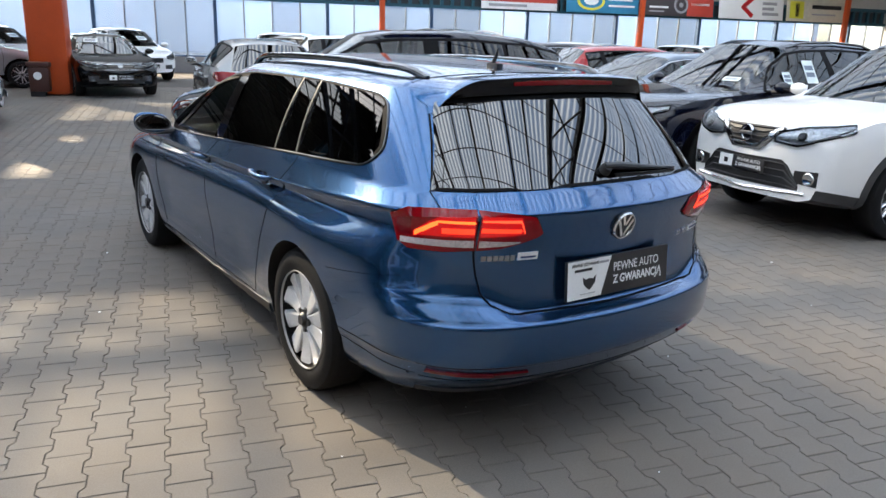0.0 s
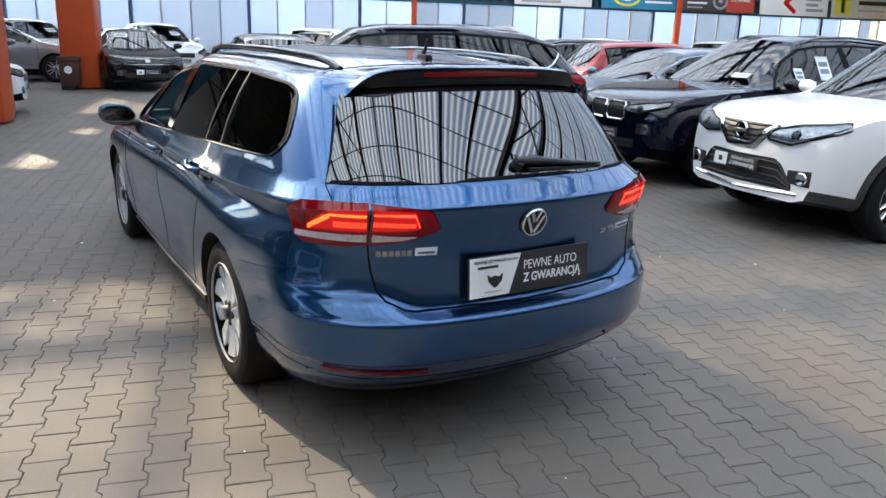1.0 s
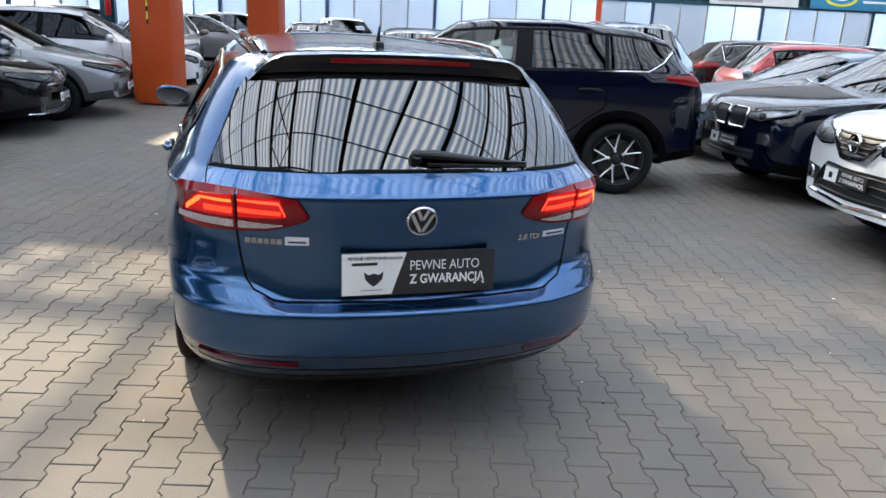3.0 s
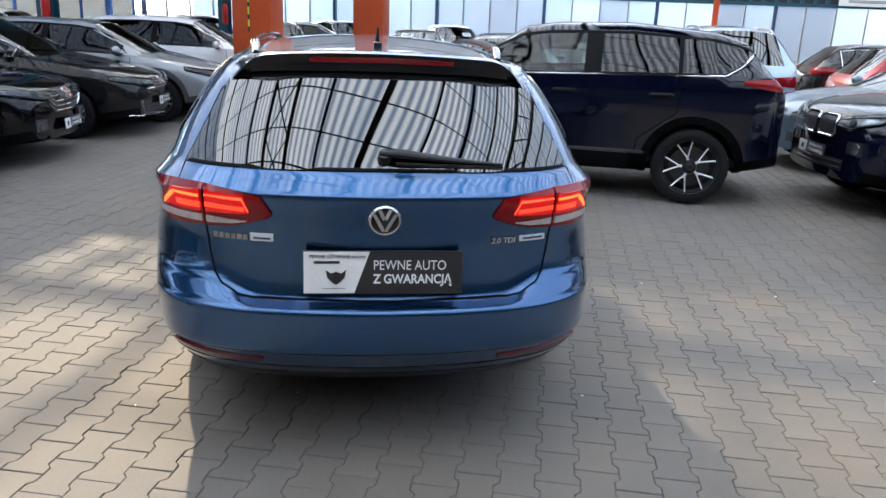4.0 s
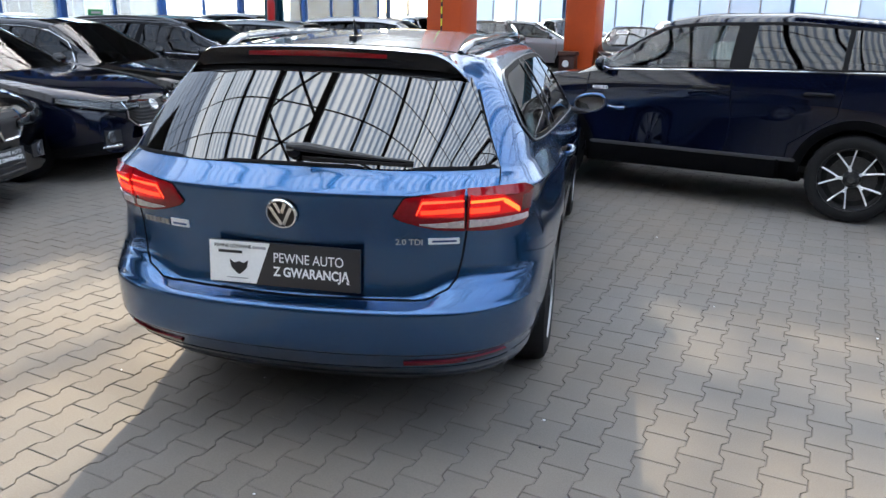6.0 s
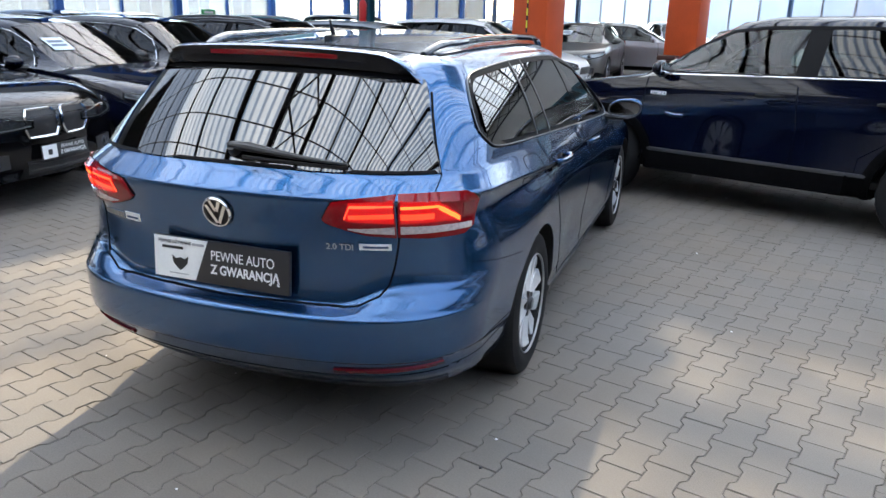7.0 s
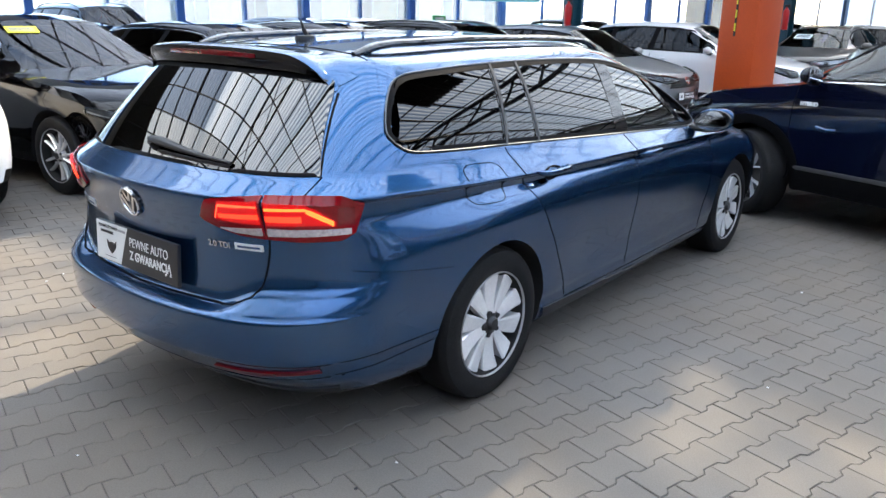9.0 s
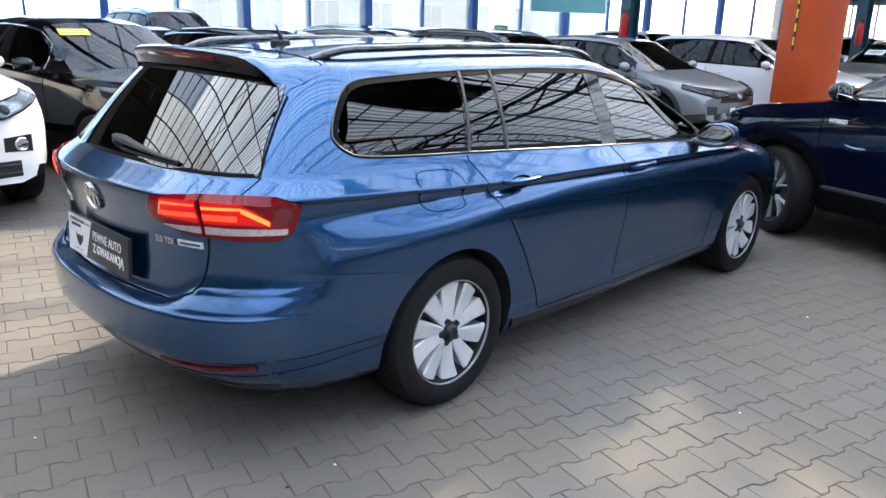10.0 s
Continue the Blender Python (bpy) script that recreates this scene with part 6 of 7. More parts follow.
    "hatch_silver": spec(SILVER, 4.25, 0.89, 1.45, cowl=1.05, wst=1.85, rend=3.75, tail=4.12, fo=0.86, wb=2.62, tl=(0.84, 0.99), ztail=1.0),
    "suv_pale": spec(ICE, 4.4, 0.90, 1.70, cowl=1.05, wst=1.8, rend=3.9, tail=4.25, hood0=0.95, hood1=1.10, belt0=1.10, belt1=1.16, ztail=1.16, r=0.35, rim=0.225, fo=0.85, wb=2.6, rails=SATIN, plate=(0, 0.5), grille=[dict(lo=[(-0.4, 0.7), (0.4, 0.7)], hi=[(-0.4, 0.85), (0.4, 0.85)], bars=3)]),
    "sedan_black": spec(NIGHT, 4.75, 0.89, 1.37, hood0=0.74, hood1=0.93, belt0=0.93, belt1=0.98, plate=(0, 0.45), badge=(0, 0.69, 0.06), lamp_a=(-0.25, 0.85), lamp_z=(0.64, 0.75), trim=CHROME, grille=[dict(lo=[(-0.50, 0.60), (0.50, 0.60)], hi=[(-0.50, 0.74), (0.50, 0.74)], bars=4, bm=CHROME, bw=0.014), dict(lo=[(-0.5, 0.32), (0.5, 0.32)], hi=[(-0.5, 0.42), (0.5, 0.42)], bars=2)], signs=[("w", 0.3, 1.2, 0.15, 0.1)]),
}
CARS = [
    ("suv", "suv_white", "white SUV with chrome V grille and a windscreen price sheet", (3.90, 2.08), 80),
    ("suv", "suv_black", "black-blue SUV with twin kidney grille on block paving", (4.42, 4.33), 83),
    ("suv", "hybrid", "dark blue hybrid SUV with star-spoke wheels standing across the aisle", (0.0, 6.2), 70.7),
    ("saloon_car", "slate", "slate blue saloon car parked beside the black SUV", (5.15, 6.55), 84),
    ("hatchback", "hatch_red", "red hatchback seen from its tail among the rows", (12.0, 8.05), -107),
    ("saloon_car", "hatch_black", "black large hatchback with twin kidney grille and yellow sheet", (-3.45, 2.58), -84),
    ("suv", "suv_pearl", "white SUV with twin kidney grille at the end of the row", (-3.35, 0.12), -88),
    ("saloon_car", "saloon_navy", "dark blue saloon car with chrome wing grille in the row", (-3.35, 4.55), -88),
    ("saloon_car", "saloon_chrome", "black saloon car with chrome bar grille in the row", (-3.10, 6.15), -90),
    ("estate_car", "estate_dark", "graphite estate car with chrome bar grille in the row", (-2.60, 8.25), -92),
    ("hatchback", "suv_silver", "silver hatchback with dark plastic sills at the row's end", (-1.98, 9.92), -93),
    ("hatchback", "hatch_white", "white hatchback behind the orange column", (-0.95, 12.75), -92),
    ("hatchback", "hatch_grey", "warm grey hatchback with a price sheet facing the aisle", (-1.95, 15.4), 180),
    ("hatchback", "hatch_silver", "silver hatchback seen from its tail", (3.1, 12.9), -12),
    ("saloon_car", "sedan_black", "black saloon car facing the aisle by the orange column", (1.7, 16.4), 178),
    ("suv", "suv_pale", "pale blue SUV with red tail lamps and roof rails", (6.75, 12.2), -17),
]


def all_cars():
    made = {}
    for name, key, label, (x, y), rz in CARS:
        made[key] = make_car(name, SPECS[key], label, pose(x, y, 0, 0, 0, rz))
    more = [("hatch_white", 0.6, 22.0, 200), ("hatch_white", 3.6, 21.5, 185), ("hatch_silver", 6.2, 20.8, 15), ("hatch_white", 8.9, 20.0, 190), ("suv_silver", 11.6, 19.0, 175), ("hatch_white", 14.2, 18.2, 5), ("sedan_black", 16.8, 17.3, 190),
            ("estate_dark", 13.8, 11.3, -107), ("hatch_white", 10.2, 16.2, -107), ("hatch_silver", 19.5, 16.0, 185), ("suv_silver", 12.2, 6.2, 80), ("hatch_white", 22.5, 14.6, 185), ("sedan_black", 9.6, 3.4, 84),
            ("hatch_white", -3.4, 21.5, 215), ("hatch_silver", 0.95, 20.55, -90), ("suv_pale", -10.5, 6.4, -92), ("hatch_white", -6.5, 18.4, -100), ("sedan_black", -8.8, 5.6, -85), ("hatch_silver", -9.6, 12.6, -100), ("hatch_white", -9.0, 2.6, -88), ("saloon_chrome", -8.9, 10.4, -92)]
    for key, x, y, rz in more:
        copy_thing(made[key], pose(x, y, 0, 0, 0, rz))


# ---- the hall: p runs along e1, q along e2, turned 17.3 degrees from the car ----
HALL = pose(0, 0, 0, 0, 0, -17.3)
ROOF_Z = 6.6
OPAQUE = ((-18.0, -9.8, -16.0, 0.5), (-18.0, -9.8, 9.6, 28.0), (-9.8, -8.6, 9.2, 11.6), (0.6, 2.5, 5.6, 8.9), (-9.8, 21.0, 26.4, 28.0), (-4.0, 21.0, -16.0, -8.0), (21.0, 30.0, -16.0, 28.0))     # unseen sheets added to shade floor and reflections: p from, to, q from, to
FROSTED = ((-9.8, -1.7, 11.6, 21.1), (-9.8, 21.0, -8.0, -4.2), (-9.8, -4.0, -16.0, -8.0))     # unseen sheets dimmed to keep direct sun off the floor


def setting(name, me, material, label="", category="", m=None):
    ob = part(name, me, material, None, m=HALL if m is None else HALL @ m)
    return tagged(ob, label, category or name.split("_")[0], kind="structure")


def hall():
    # ground sheet out to the horizon
    bm = bmesh.new()
    bmesh.ops.create_grid(bm, x_segments=8, y_segments=8, size=1500)
    tagged(part("ground", bm, GROUND, None, m=pose(0, 0, -0.055)), "grey paved ground", "ground", kind="structure")
    # roof sheets: corrugated, running along q; two openings added to cast sun patches
    sun_gaps = [(-9.44, -9.08, 15.75, 17.20), (-9.30, -9.10, 18.45, 18.98)]
    P0, P1, Q0, Q1, step = -18.0, 30.0, -16.0, 28.0, 0.0225
    n = int((P1 - P0) / step)
    bright, milky, dull, frost, vs = [], [], [], [], []
    for i in range(n):
        a, b = P0 + i * step, P0 + (i + 1) * step
        za, zb = (ROOF_Z + 0.026 * math.cos(2 * math.pi * v / 0.18) for v in (a, b))
        # dark and dimmed runs are added to shape floor light and reflections
        steel = sorted([(q0, q1, dull) for p0, p1, q0, q1 in OPAQUE if p0 <= a < p1] + [(q0, q1, frost) for p0, p1, q0, q1 in FROSTED if p0 <= a < p1], key=lambda r: r[:2])
        # beyond p = -6 milky sheets are put in to weaken the sun on the floor
        runs, at, clear = [], Q0, bright if a < -6.0 else milky
        for q0, q1, sort in steel:
            runs += ([(at, q0, clear)] if q0 > at else []) + [(q0, q1, sort)]
            at = q1
        if at < Q1:
            runs.append((at, Q1, clear))
        for g0, g1, h0, h1 in sun_gaps:
            if a >= g0 and b <= g1:
                runs = [r for q0, q1, l in runs for r in (((q0, h0, l), (h1, q1, l)) if q0 < h0 and h1 < q1 else ((q0, q1, l),))]
        for q0, q1, faces in runs:
            k = len(vs)
            vs += [(a, q0, za), (b, q0, zb), (b, q1, zb), (a, q1, za)]
            faces.append((k, k + 1, k + 2, k + 3))
    setting("ceiling", mesh_of("ceiling", vs, bright, SHEET, smooth=False), None, "translucent corrugated roof sheets over steel trusses", "ceiling")
    setting("ceiling", mesh_of("ceiling", vs, milky, MILKY, smooth=False), None, "milky corrugated roof sheets that pass less sun, over steel trusses", "ceiling")
    setting("ceiling", mesh_of("ceiling", vs, frost, FROST, smooth=False), None, "translucent corrugated roof sheets dimmed to hold back direct sun", "ceiling")
    setting("ceiling", mesh_of("ceiling", vs, dull, DULL, smooth=False), None, "dark corrugated roof sheets added to block sun and darken reflections", "ceiling")
    # rafters along q, purlins along p
    pairs = []
    bm = bmesh.new()
    for i in range(50):
        p = -17.67 + i * 0.95
        h = (0.030, 0.052, 0.038, 0.058)[i % 4]
        for q0, q1 in (((Q0, 15.3), (20.6, Q1)) if i == 9 else ((Q0, Q1),)):      # one rafter is cut so that sun passes the added openings
            box(bm, (p - h, q0, ROOF_Z - 0.055), (p + h, q1, ROOF_Z - 0.03))
    setting("roof_beam", bm, STEEL, "dark steel roof rafters", "beam")
    bm = bmesh.new()
    for i in range(46):
        q = -15.5 + i * 0.95
        box(bm, (P0, q - 0.016, ROOF_Z - 0.085), (P1, q + 0.016, ROOF_Z - 0.055))
    setting("roof_beam", bm, STEEL, "dark steel purlins", "beam")
    # lattice trusses along p at the column lines
    for q in (-11.0, 10.0, 24.0):
        bm = bmesh.new()
        box(bm, (P0, q - 0.06, ROOF_Z - 1.25), (P1, q + 0.06, ROOF_Z - 1.13))
        box(bm, (P0, q - 0.06, ROOF_Z - 0.42), (P1, q + 0.06, ROOF_Z - 0.30))
        p = P0
        while p < P1 - 1.4:
            for a, b in ((0, 1), (1, 0)):
                d = Vector((1.4, 0, 0.75 * (b - a)))
                mm = Matrix.Translation((p, q, ROOF_Z - 1.15 + 0.75 * a)) @ Vector((1, 0, 0)).rotation_difference(d).to_matrix().to_4x4()
                box(bm, (0, -0.025, -0.025), (d.length, 0.025, 0.025), 0, mm)
            p += 1.4
        setting("roof_truss", bm, STEEL, "dark steel lattice truss", "truss")
    # flat wind bracing in two bays, with heavier rafters on both sides of each
    for p0 in (-2.47, 4.18):
        bm = bmesh.new()
        for a in (p0, p0 + 0.95):
            box(bm, (a - 0.062, Q0, ROOF_Z - 0.16), (a + 0.062, Q1, ROOF_Z - 0.056))
        for k in range(30):
            for a, b in ((p0, p0 + 0.95), (p0 + 0.95, p0)):
                d = Vector((b - a, 1.4, 0))
                box(bm, (0, -0.024, -0.012), (d.length, 0.024, 0.012), 0, Matrix.Translation((a, Q0 + 0.5 + 1.4 * k, ROOF_Z - 0.10)) @ Vector((1, 0, 0)).rotation_difference(d).to_matrix().to_4x4())
        setting("roof_bracing", bm, STEEL, "dark steel cross bracing under the roof", "bracing")
    # walls: far glazing, left glazing; unseen right and back added, toned for fill
    glazed_wall("wall_far", pose(-17, 27.0, 0), 47.0, 1.0, 4, 2.55, TEAL)
    glazed_wall("wall_left", pose(-17, -15.0, 0, 0, 0, 90), 42.0, 1.65, 2, 4.4, BLUEST)
    setting("wall_right", boxm((29.0, -15.5, 0), (29.3, 27.5, ROOF_Z + 0.3)), PALEW, "unseen plain pale wall that closes the hall", "wall")
    setting("wall_back", boxm((-17.0, -15.5, 0), (29.0, -15.2, ROOF_Z + 0.3)), CONC, "unseen plain grey wall that closes the hall", "wall")


def glazed_wall(name, m, length, pitch, every, top, colour):
    """A row of panes between posts from a low wall up to a girder, and sheet cladding above."""
    wall = setting(name, boxm((0, -0.15, 0), (length, 0.15, 0.55)), CONC, "low wall under a long window front", "wall", m)
    hm = HALL @ m
    bm = bmesh.new()
    box(bm, (0, -0.12, top + 0.75), (length, 0.12, ROOF_Z + 0.3))
    part("upper_cladding", bm, PALEW, wall)
    # perforated girder
    g = bmesh.new()
    box(g, (0, -0.10, top), (length, 0.10, top + 0.12))
    box(g, (0, -0.10, top + 0.60), (length, 0.10, top + 0.75))
    k = 0.0
    while k < length:
        box(g, (k, -0.05, top + 0.12), (k + 0.12, 0.05, top + 0.60))
        k += 0.42
    part("girder", g, colour, wall, "perforated steel girder")
    part("girder_back", boxm((0, 0.06, top + 0.12), (length, 0.09, top + 0.60)), STEEL, wall)
    n = int(length / pitch)
    mull = boxm((-0.025, -0.05, 0.55), (0.025, 0.05, top), 0.006)
    thin = bpy.data.meshes.new("window_post")
    mull.to_mesh(thin), mull.free()
    thin.materials.append(SATIN if colour is TEAL else BLUEST)
    wide = 0.09 if colour is BLUEST else 0.06
    mull = boxm((-wide, -0.10, 0.0), (wide, 0.10, top), 0.012)
    thick = bpy.data.meshes.new("window_post")
    mull.to_mesh(thick), mull.free()
    thick.materials.append(BLUEST if colour is BLUEST else DIMBLUE)
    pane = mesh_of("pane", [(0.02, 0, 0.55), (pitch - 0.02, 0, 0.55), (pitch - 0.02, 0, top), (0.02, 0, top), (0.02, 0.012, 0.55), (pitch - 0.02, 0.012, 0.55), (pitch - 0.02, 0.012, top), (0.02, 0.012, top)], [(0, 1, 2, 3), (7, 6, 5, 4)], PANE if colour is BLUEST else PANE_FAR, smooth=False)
    for i in range(n + 1):
        part("window_post", thick if i % every == 0 else thin, None, wall, m=pose(i * pitch, 0, 0))
        if i < n:
            ob = part("pane", pane, None, wall, m=pose(i * pitch, 0.0, 0))
            ob.visible_shadow = False
    part("window_rail", boxm((0, -0.04, 0.52), (length, 0.06, 0.60)), BLUEST if colour is BLUEST else DIMBLUE, wall)


def columns():
    for p, q, wp, wq in ((-4.95, 10.40, 0.37, 0.34), (-4.80, 17.1, 0.42, 0.36)):
        c = new("column")
        c.matrix_basis = HALL @ pose(p, q, 0)
        tagged(c, "wide orange painted steel column", "column", "orange columns", "structure")
        part("shaft", boxm((-wp, -wq, 0.0), (wp, wq, ROOF_Z - 0.2), 0.16), ORANGE, c)
        if q < 12:
            part("black_strip", boxm((-0.036, -wq - 0.012, 1.30), (-0.004, -wq - 0.002, 3.4)), INK, c)
            for k in range(10):
                part("yellow_mark", boxm((-0.034, -wq - 0.016, 1.38 + k * 0.2), (-0.006, -wq - 0.0125, 1.50 + k * 0.2)), YELLOW, c)
    bin_ = new("waste_bin")
    bin_.matrix_basis = HALL @ pose(-4.98, 16.60, 0)
    tagged(bin_, "brown waste bin against the orange column", "bin")
    part("body", boxm((-0.21, -0.13, 0.10), (0.21, 0.13, 0.66), 0.05), BROWN, bin_)
    part("lid", boxm((-0.24, -0.16, 0.63), (0.24, 0.13, 0.75), 0.04), BROWN, bin_)
    part("foot", boxm((-0.20, -0.10, 0.0), (0.10, 0.10, 0.12)), TRIM, bin_)
    part("sticker", mesh_of("sticker", *lathe([(0, 0.003), (0.085, 0.003), (0.085, 0)], 24, axis="z"), WHITE), None, bin_, "round white sticker", m=pose(-0.02, -0.133, 0.45, 90))
    for p, q in ((-8.75, 10.1), (-8.9, 17.35)):
        c = new("column")
        c.matrix_basis = HALL @ pose(p, q, 0)
        tagged(c, "slim blue painted steel column", "column", "blue columns", "structure")
        bm = bmesh.new()
        box(bm, (-0.13, -0.13, 0), (0.13, -0.10, 5.3)), box(bm, (-0.13, 0.10, 0), (0.13, 0.13, 5.3)), box(bm, (-0.02, -0.10, 0), (0.02, 0.10, 5.3))
        part("shaft", bm, TEAL, c)
        e = new("fire_extinguisher")
        e.matrix_basis = HALL @ pose(p + 0.10, q - 0.20, 1.30)
        tagged(e, "red fire extinguisher hung on a blue column", "extinguisher", "fire extinguishers")
        part("cylinder", mesh_of("cylinder", *lathe([(0, 0), (0.07, 0.01), (0.075, 0.04), (0.075, 0.42), (0.06, 0.47), (0.025, 0.50), (0.025, 0.54), (0, 0.54)], 20, axis="z"), RED), None, e)
        part("valve", boxm((-0.05, -0.02, 0.53), (0.08, 0.02, 0.60), 0.008), TRIM, e)
        part("hose", mesh_of("hose", *tube([(0.06, 0, 0.56), (0.12, 0, 0.45), (0.11, 0, 0.2), (0.09, 0, 0.12)], 0.012, 8), TRIM), None, e)
        part("bracket", boxm((-0.03, 0.05, 0.2), (0.03, 0.10, 0.3)), STEEL, e)
    for p in (4.9, 15.7, 26.0):
        c = new("column")
        c.matrix_basis = HALL @ pose(p + 0.0, 26.2, 0)
        tagged(c, "slim orange painted steel column by the windows", "column", "slim orange columns", "structure")
        part("shaft", boxm((-0.095, -0.095, 0), (0.095, 0.095, ROOF_Z - 0.2), 0.02), ORANGE, c)
    # a cyan panel in the long window front and an exit sign on it
    pan = part("wall_panel", boxm((-0.03, -1.4, 1.95), (0.03, 1.4, 4.2), 0.01), CYANP, None, m=HALL @ pose(-16.74, 14.6, 0))
    tagged(pan, "plain cyan panel fixed to the window front", "panel")
    ex = part("exit_sign", boxm((-0.02, -0.22, -0.08), (0.02, 0.22, 0.08), 0.008), SIGNG, None, m=HALL @ pose(-16.74, 12.2, 1.44))
    tagged(ex, "small green exit sign on the window front", "sign")
    part("sign_mark", boxm((0.0205, -0.15, -0.03), (0.0225, 0.15, 0.03)), WHITE, ex)
    # banners above the far windows: plain coloured boards with bars of print
    boards(((10.55, 3.2), (14.2, 3.25), (17.8, 3.3), (21.4, 3.3), (24.9, 3.3)))


def boards(places):
    """Five advertising boards, each with its own layout of colour fields and bars of print."""
    made = []
    for (p, w), base in zip(places, (WHITE, BAN_BLUE, BAN_DARK, WHITE, BAN_CREAM)):
        b = part("banner", boxm((-w / 2, -0.02, 0), (w / 2, 0.02, 1.0), 0.004), base, None, m=HALL @ pose(p, 26.72, 2.62, -6))
        tagged(b, "", "banner", "advertising boards")
        made.append(b)

    def field(b, name, x0, x1, z0, z1, mat_):
        part(name, boxm((x0, -0.03, z0), (x1, -0.021, z1), 0.003), mat_, b)

    def disc(b, x, z, rx, rz, mat_, y=-0.034):
        v, f = lathe([(0, 0.006), (1.0, 0.006), (1.0, 0)], 32, axis="z")
        part("print_disc", mesh_of("print_disc", [(x + u * rx, y - h, z + k * rz) for u, k, h in v], f, mat_), None, b)
    a, c, d, e, g = made
    tagged(a, "white advertising board with a broad red field above the windows")
    field(a, "red_field", -1.6, 1.6, 0.28, 0.99, BAN_RED), field(a, "print_bar", -1.3, 0.3, 0.10, 0.20, GREYINK)
    tagged(c, "blue advertising board with a yellow and white oval above the windows")
    disc(c, -0.55, 0.45, 0.62, 0.36, YELLOW), disc(c, -0.55, 0.45, 0.50, 0.27, BAN_BLUE, -0.044), disc(c, -0.55, 0.45, 0.32, 0.16, WHITE, -0.054)
    field(c, "print_bar", 0.25, 1.35, 0.50, 0.62, WHITE), field(c, "print_bar", 0.25, 1.45, 0.25, 0.33, WHITE)
    tagged(d, "black and red advertising board with a wheel disc above the windows")
    field(d, "red_field", 0.35, 1.64, 0.02, 0.98, BAN_RED), field(d, "print_bar", 0.55, 1.45, 0.45, 0.55, WHITE)
    disc(d, 0.05, 0.45, 0.34, 0.34, GREYINK), disc(d, 0.05, 0.45, 0.25, 0.25, BAN_DARK, -0.044), disc(d, 0.05, 0.45, 0.10, 0.10, GREYINK, -0.054)
    field(d, "print_bar", -1.45, -0.55, 0.30, 0.38, WHITE), field(d, "print_bar", -1.45, -0.75, 0.14, 0.20, GREYINK)
    tagged(e, "white advertising board with a red chevron and grey print")
    for k in (1, -1):
        q = pose(-0.45, -0.03, 0.5) @ pose(0, 0, 0, 0, 38 * k, 0)
        part("red_chevron", boxm((-0.06, -0.004, -0.09), (0.62, 0.006, 0.09), 0, q), RED, e)
    for k, x1 in ((0.62, 1.30), (0.40, 1.15), (0.18, 1.40)):
        field(e, "print_bar", 0.55, x1, k, k + 0.12, GREYINK)
    tagged(g, "cream advertising board with a yellow mark and dark print")
    field(g, "yellow_field", -1.5, -0.75, 0.12, 0.85, YELLOW), field(g, "print_bar", -0.3, 1.3, 0.55, 0.72, INK), field(g, "print_bar", -0.3, 1.0, 0.28, 0.35, GREYINK), field(g, "print_bar", -1.2, -1.0, 0.2, 0.75, INK)


def outside_building(p, q, rz, length, height, wall_mat, label, storeys):
    """A plain building beyond the windows, with real window openings framed on its front."""
    b = new("building")
    b.matrix_basis = HALL @ pose(p, q, 0, 0, 0, rz)
    tagged(b, label, "building")
    part("wall", boxm((0, 0, -0.1), (length, 6, height), 0.02), wall_mat, b)
    part("roof", boxm((-0.3, -0.3, height), (length + 0.3, 6.3, height + 0.25), 0.04), CONC, b)
    n = int(length / 3.0)
    for i in range(n):
        for k in range(storeys):
            x, z = 0.9 + i * 3.0, 1.0 + 2.9 * k
            win = part("window", boxm((x, -0.05, z), (x + 1.5, 0.03, z + 1.5), 0.01), WHITE if wall_mat is CREAM else wall_mat, b)
            for j in (0, 1):
                part("pane", boxm((x + 0.07 + 0.71 * j, -0.07, z + 0.07), (x + 0.72 + 0.71 * j, -0.045, z + 1.43)), OUTGLASS, win)


# ---- block paving: dog-bone blocks in columns along q, half a block out of step ----
LEN, PITCH, NOTCH = 0.207, 0.145, 0.0105
PAVE = pose(0, 0, 0, 0, 0, -15.0) @ pose(-0.0433, -0.0136 + LEN / 2, 0)


def block_outline(shrink=0.0017):
    w1, w0, h = PITCH / 2 + NOTCH - shrink, PITCH / 2 - NOTCH - shrink, LEN / 2 - shrink
    return [(w1, -h), (w1, -0.063), (w0, -0.041), (w0, 0.041), (w1, 0.063), (w1, h), (-w1, h), (-w1, 0.063), (-w0, 0.041), (-w0, -0.041), (-w1, -0.063), (-w1, -h)]


def block_geometry():
    o = block_outline()
    k = len(o)
    inn = [(x * (1 - 0.003 / 0.075), y * (1 - 0.003 / 0.1)) for x, y in o]
    vs = [(x, y, 0.0) for x, y in inn] + [(x, y, -0.0028) for x, y in o] + [(x, y, -0.045) for x, y in o]
    fs = [tuple(range(k))] + [(i + k * r, i + k * (r + 1), (i + 1) % k + k * (r + 1), (i + 1) % k + k * r) for r in (0, 1) for i in range(k)]
    return vs, [f if n == 0 else f for n, f in enumerate(fs)]


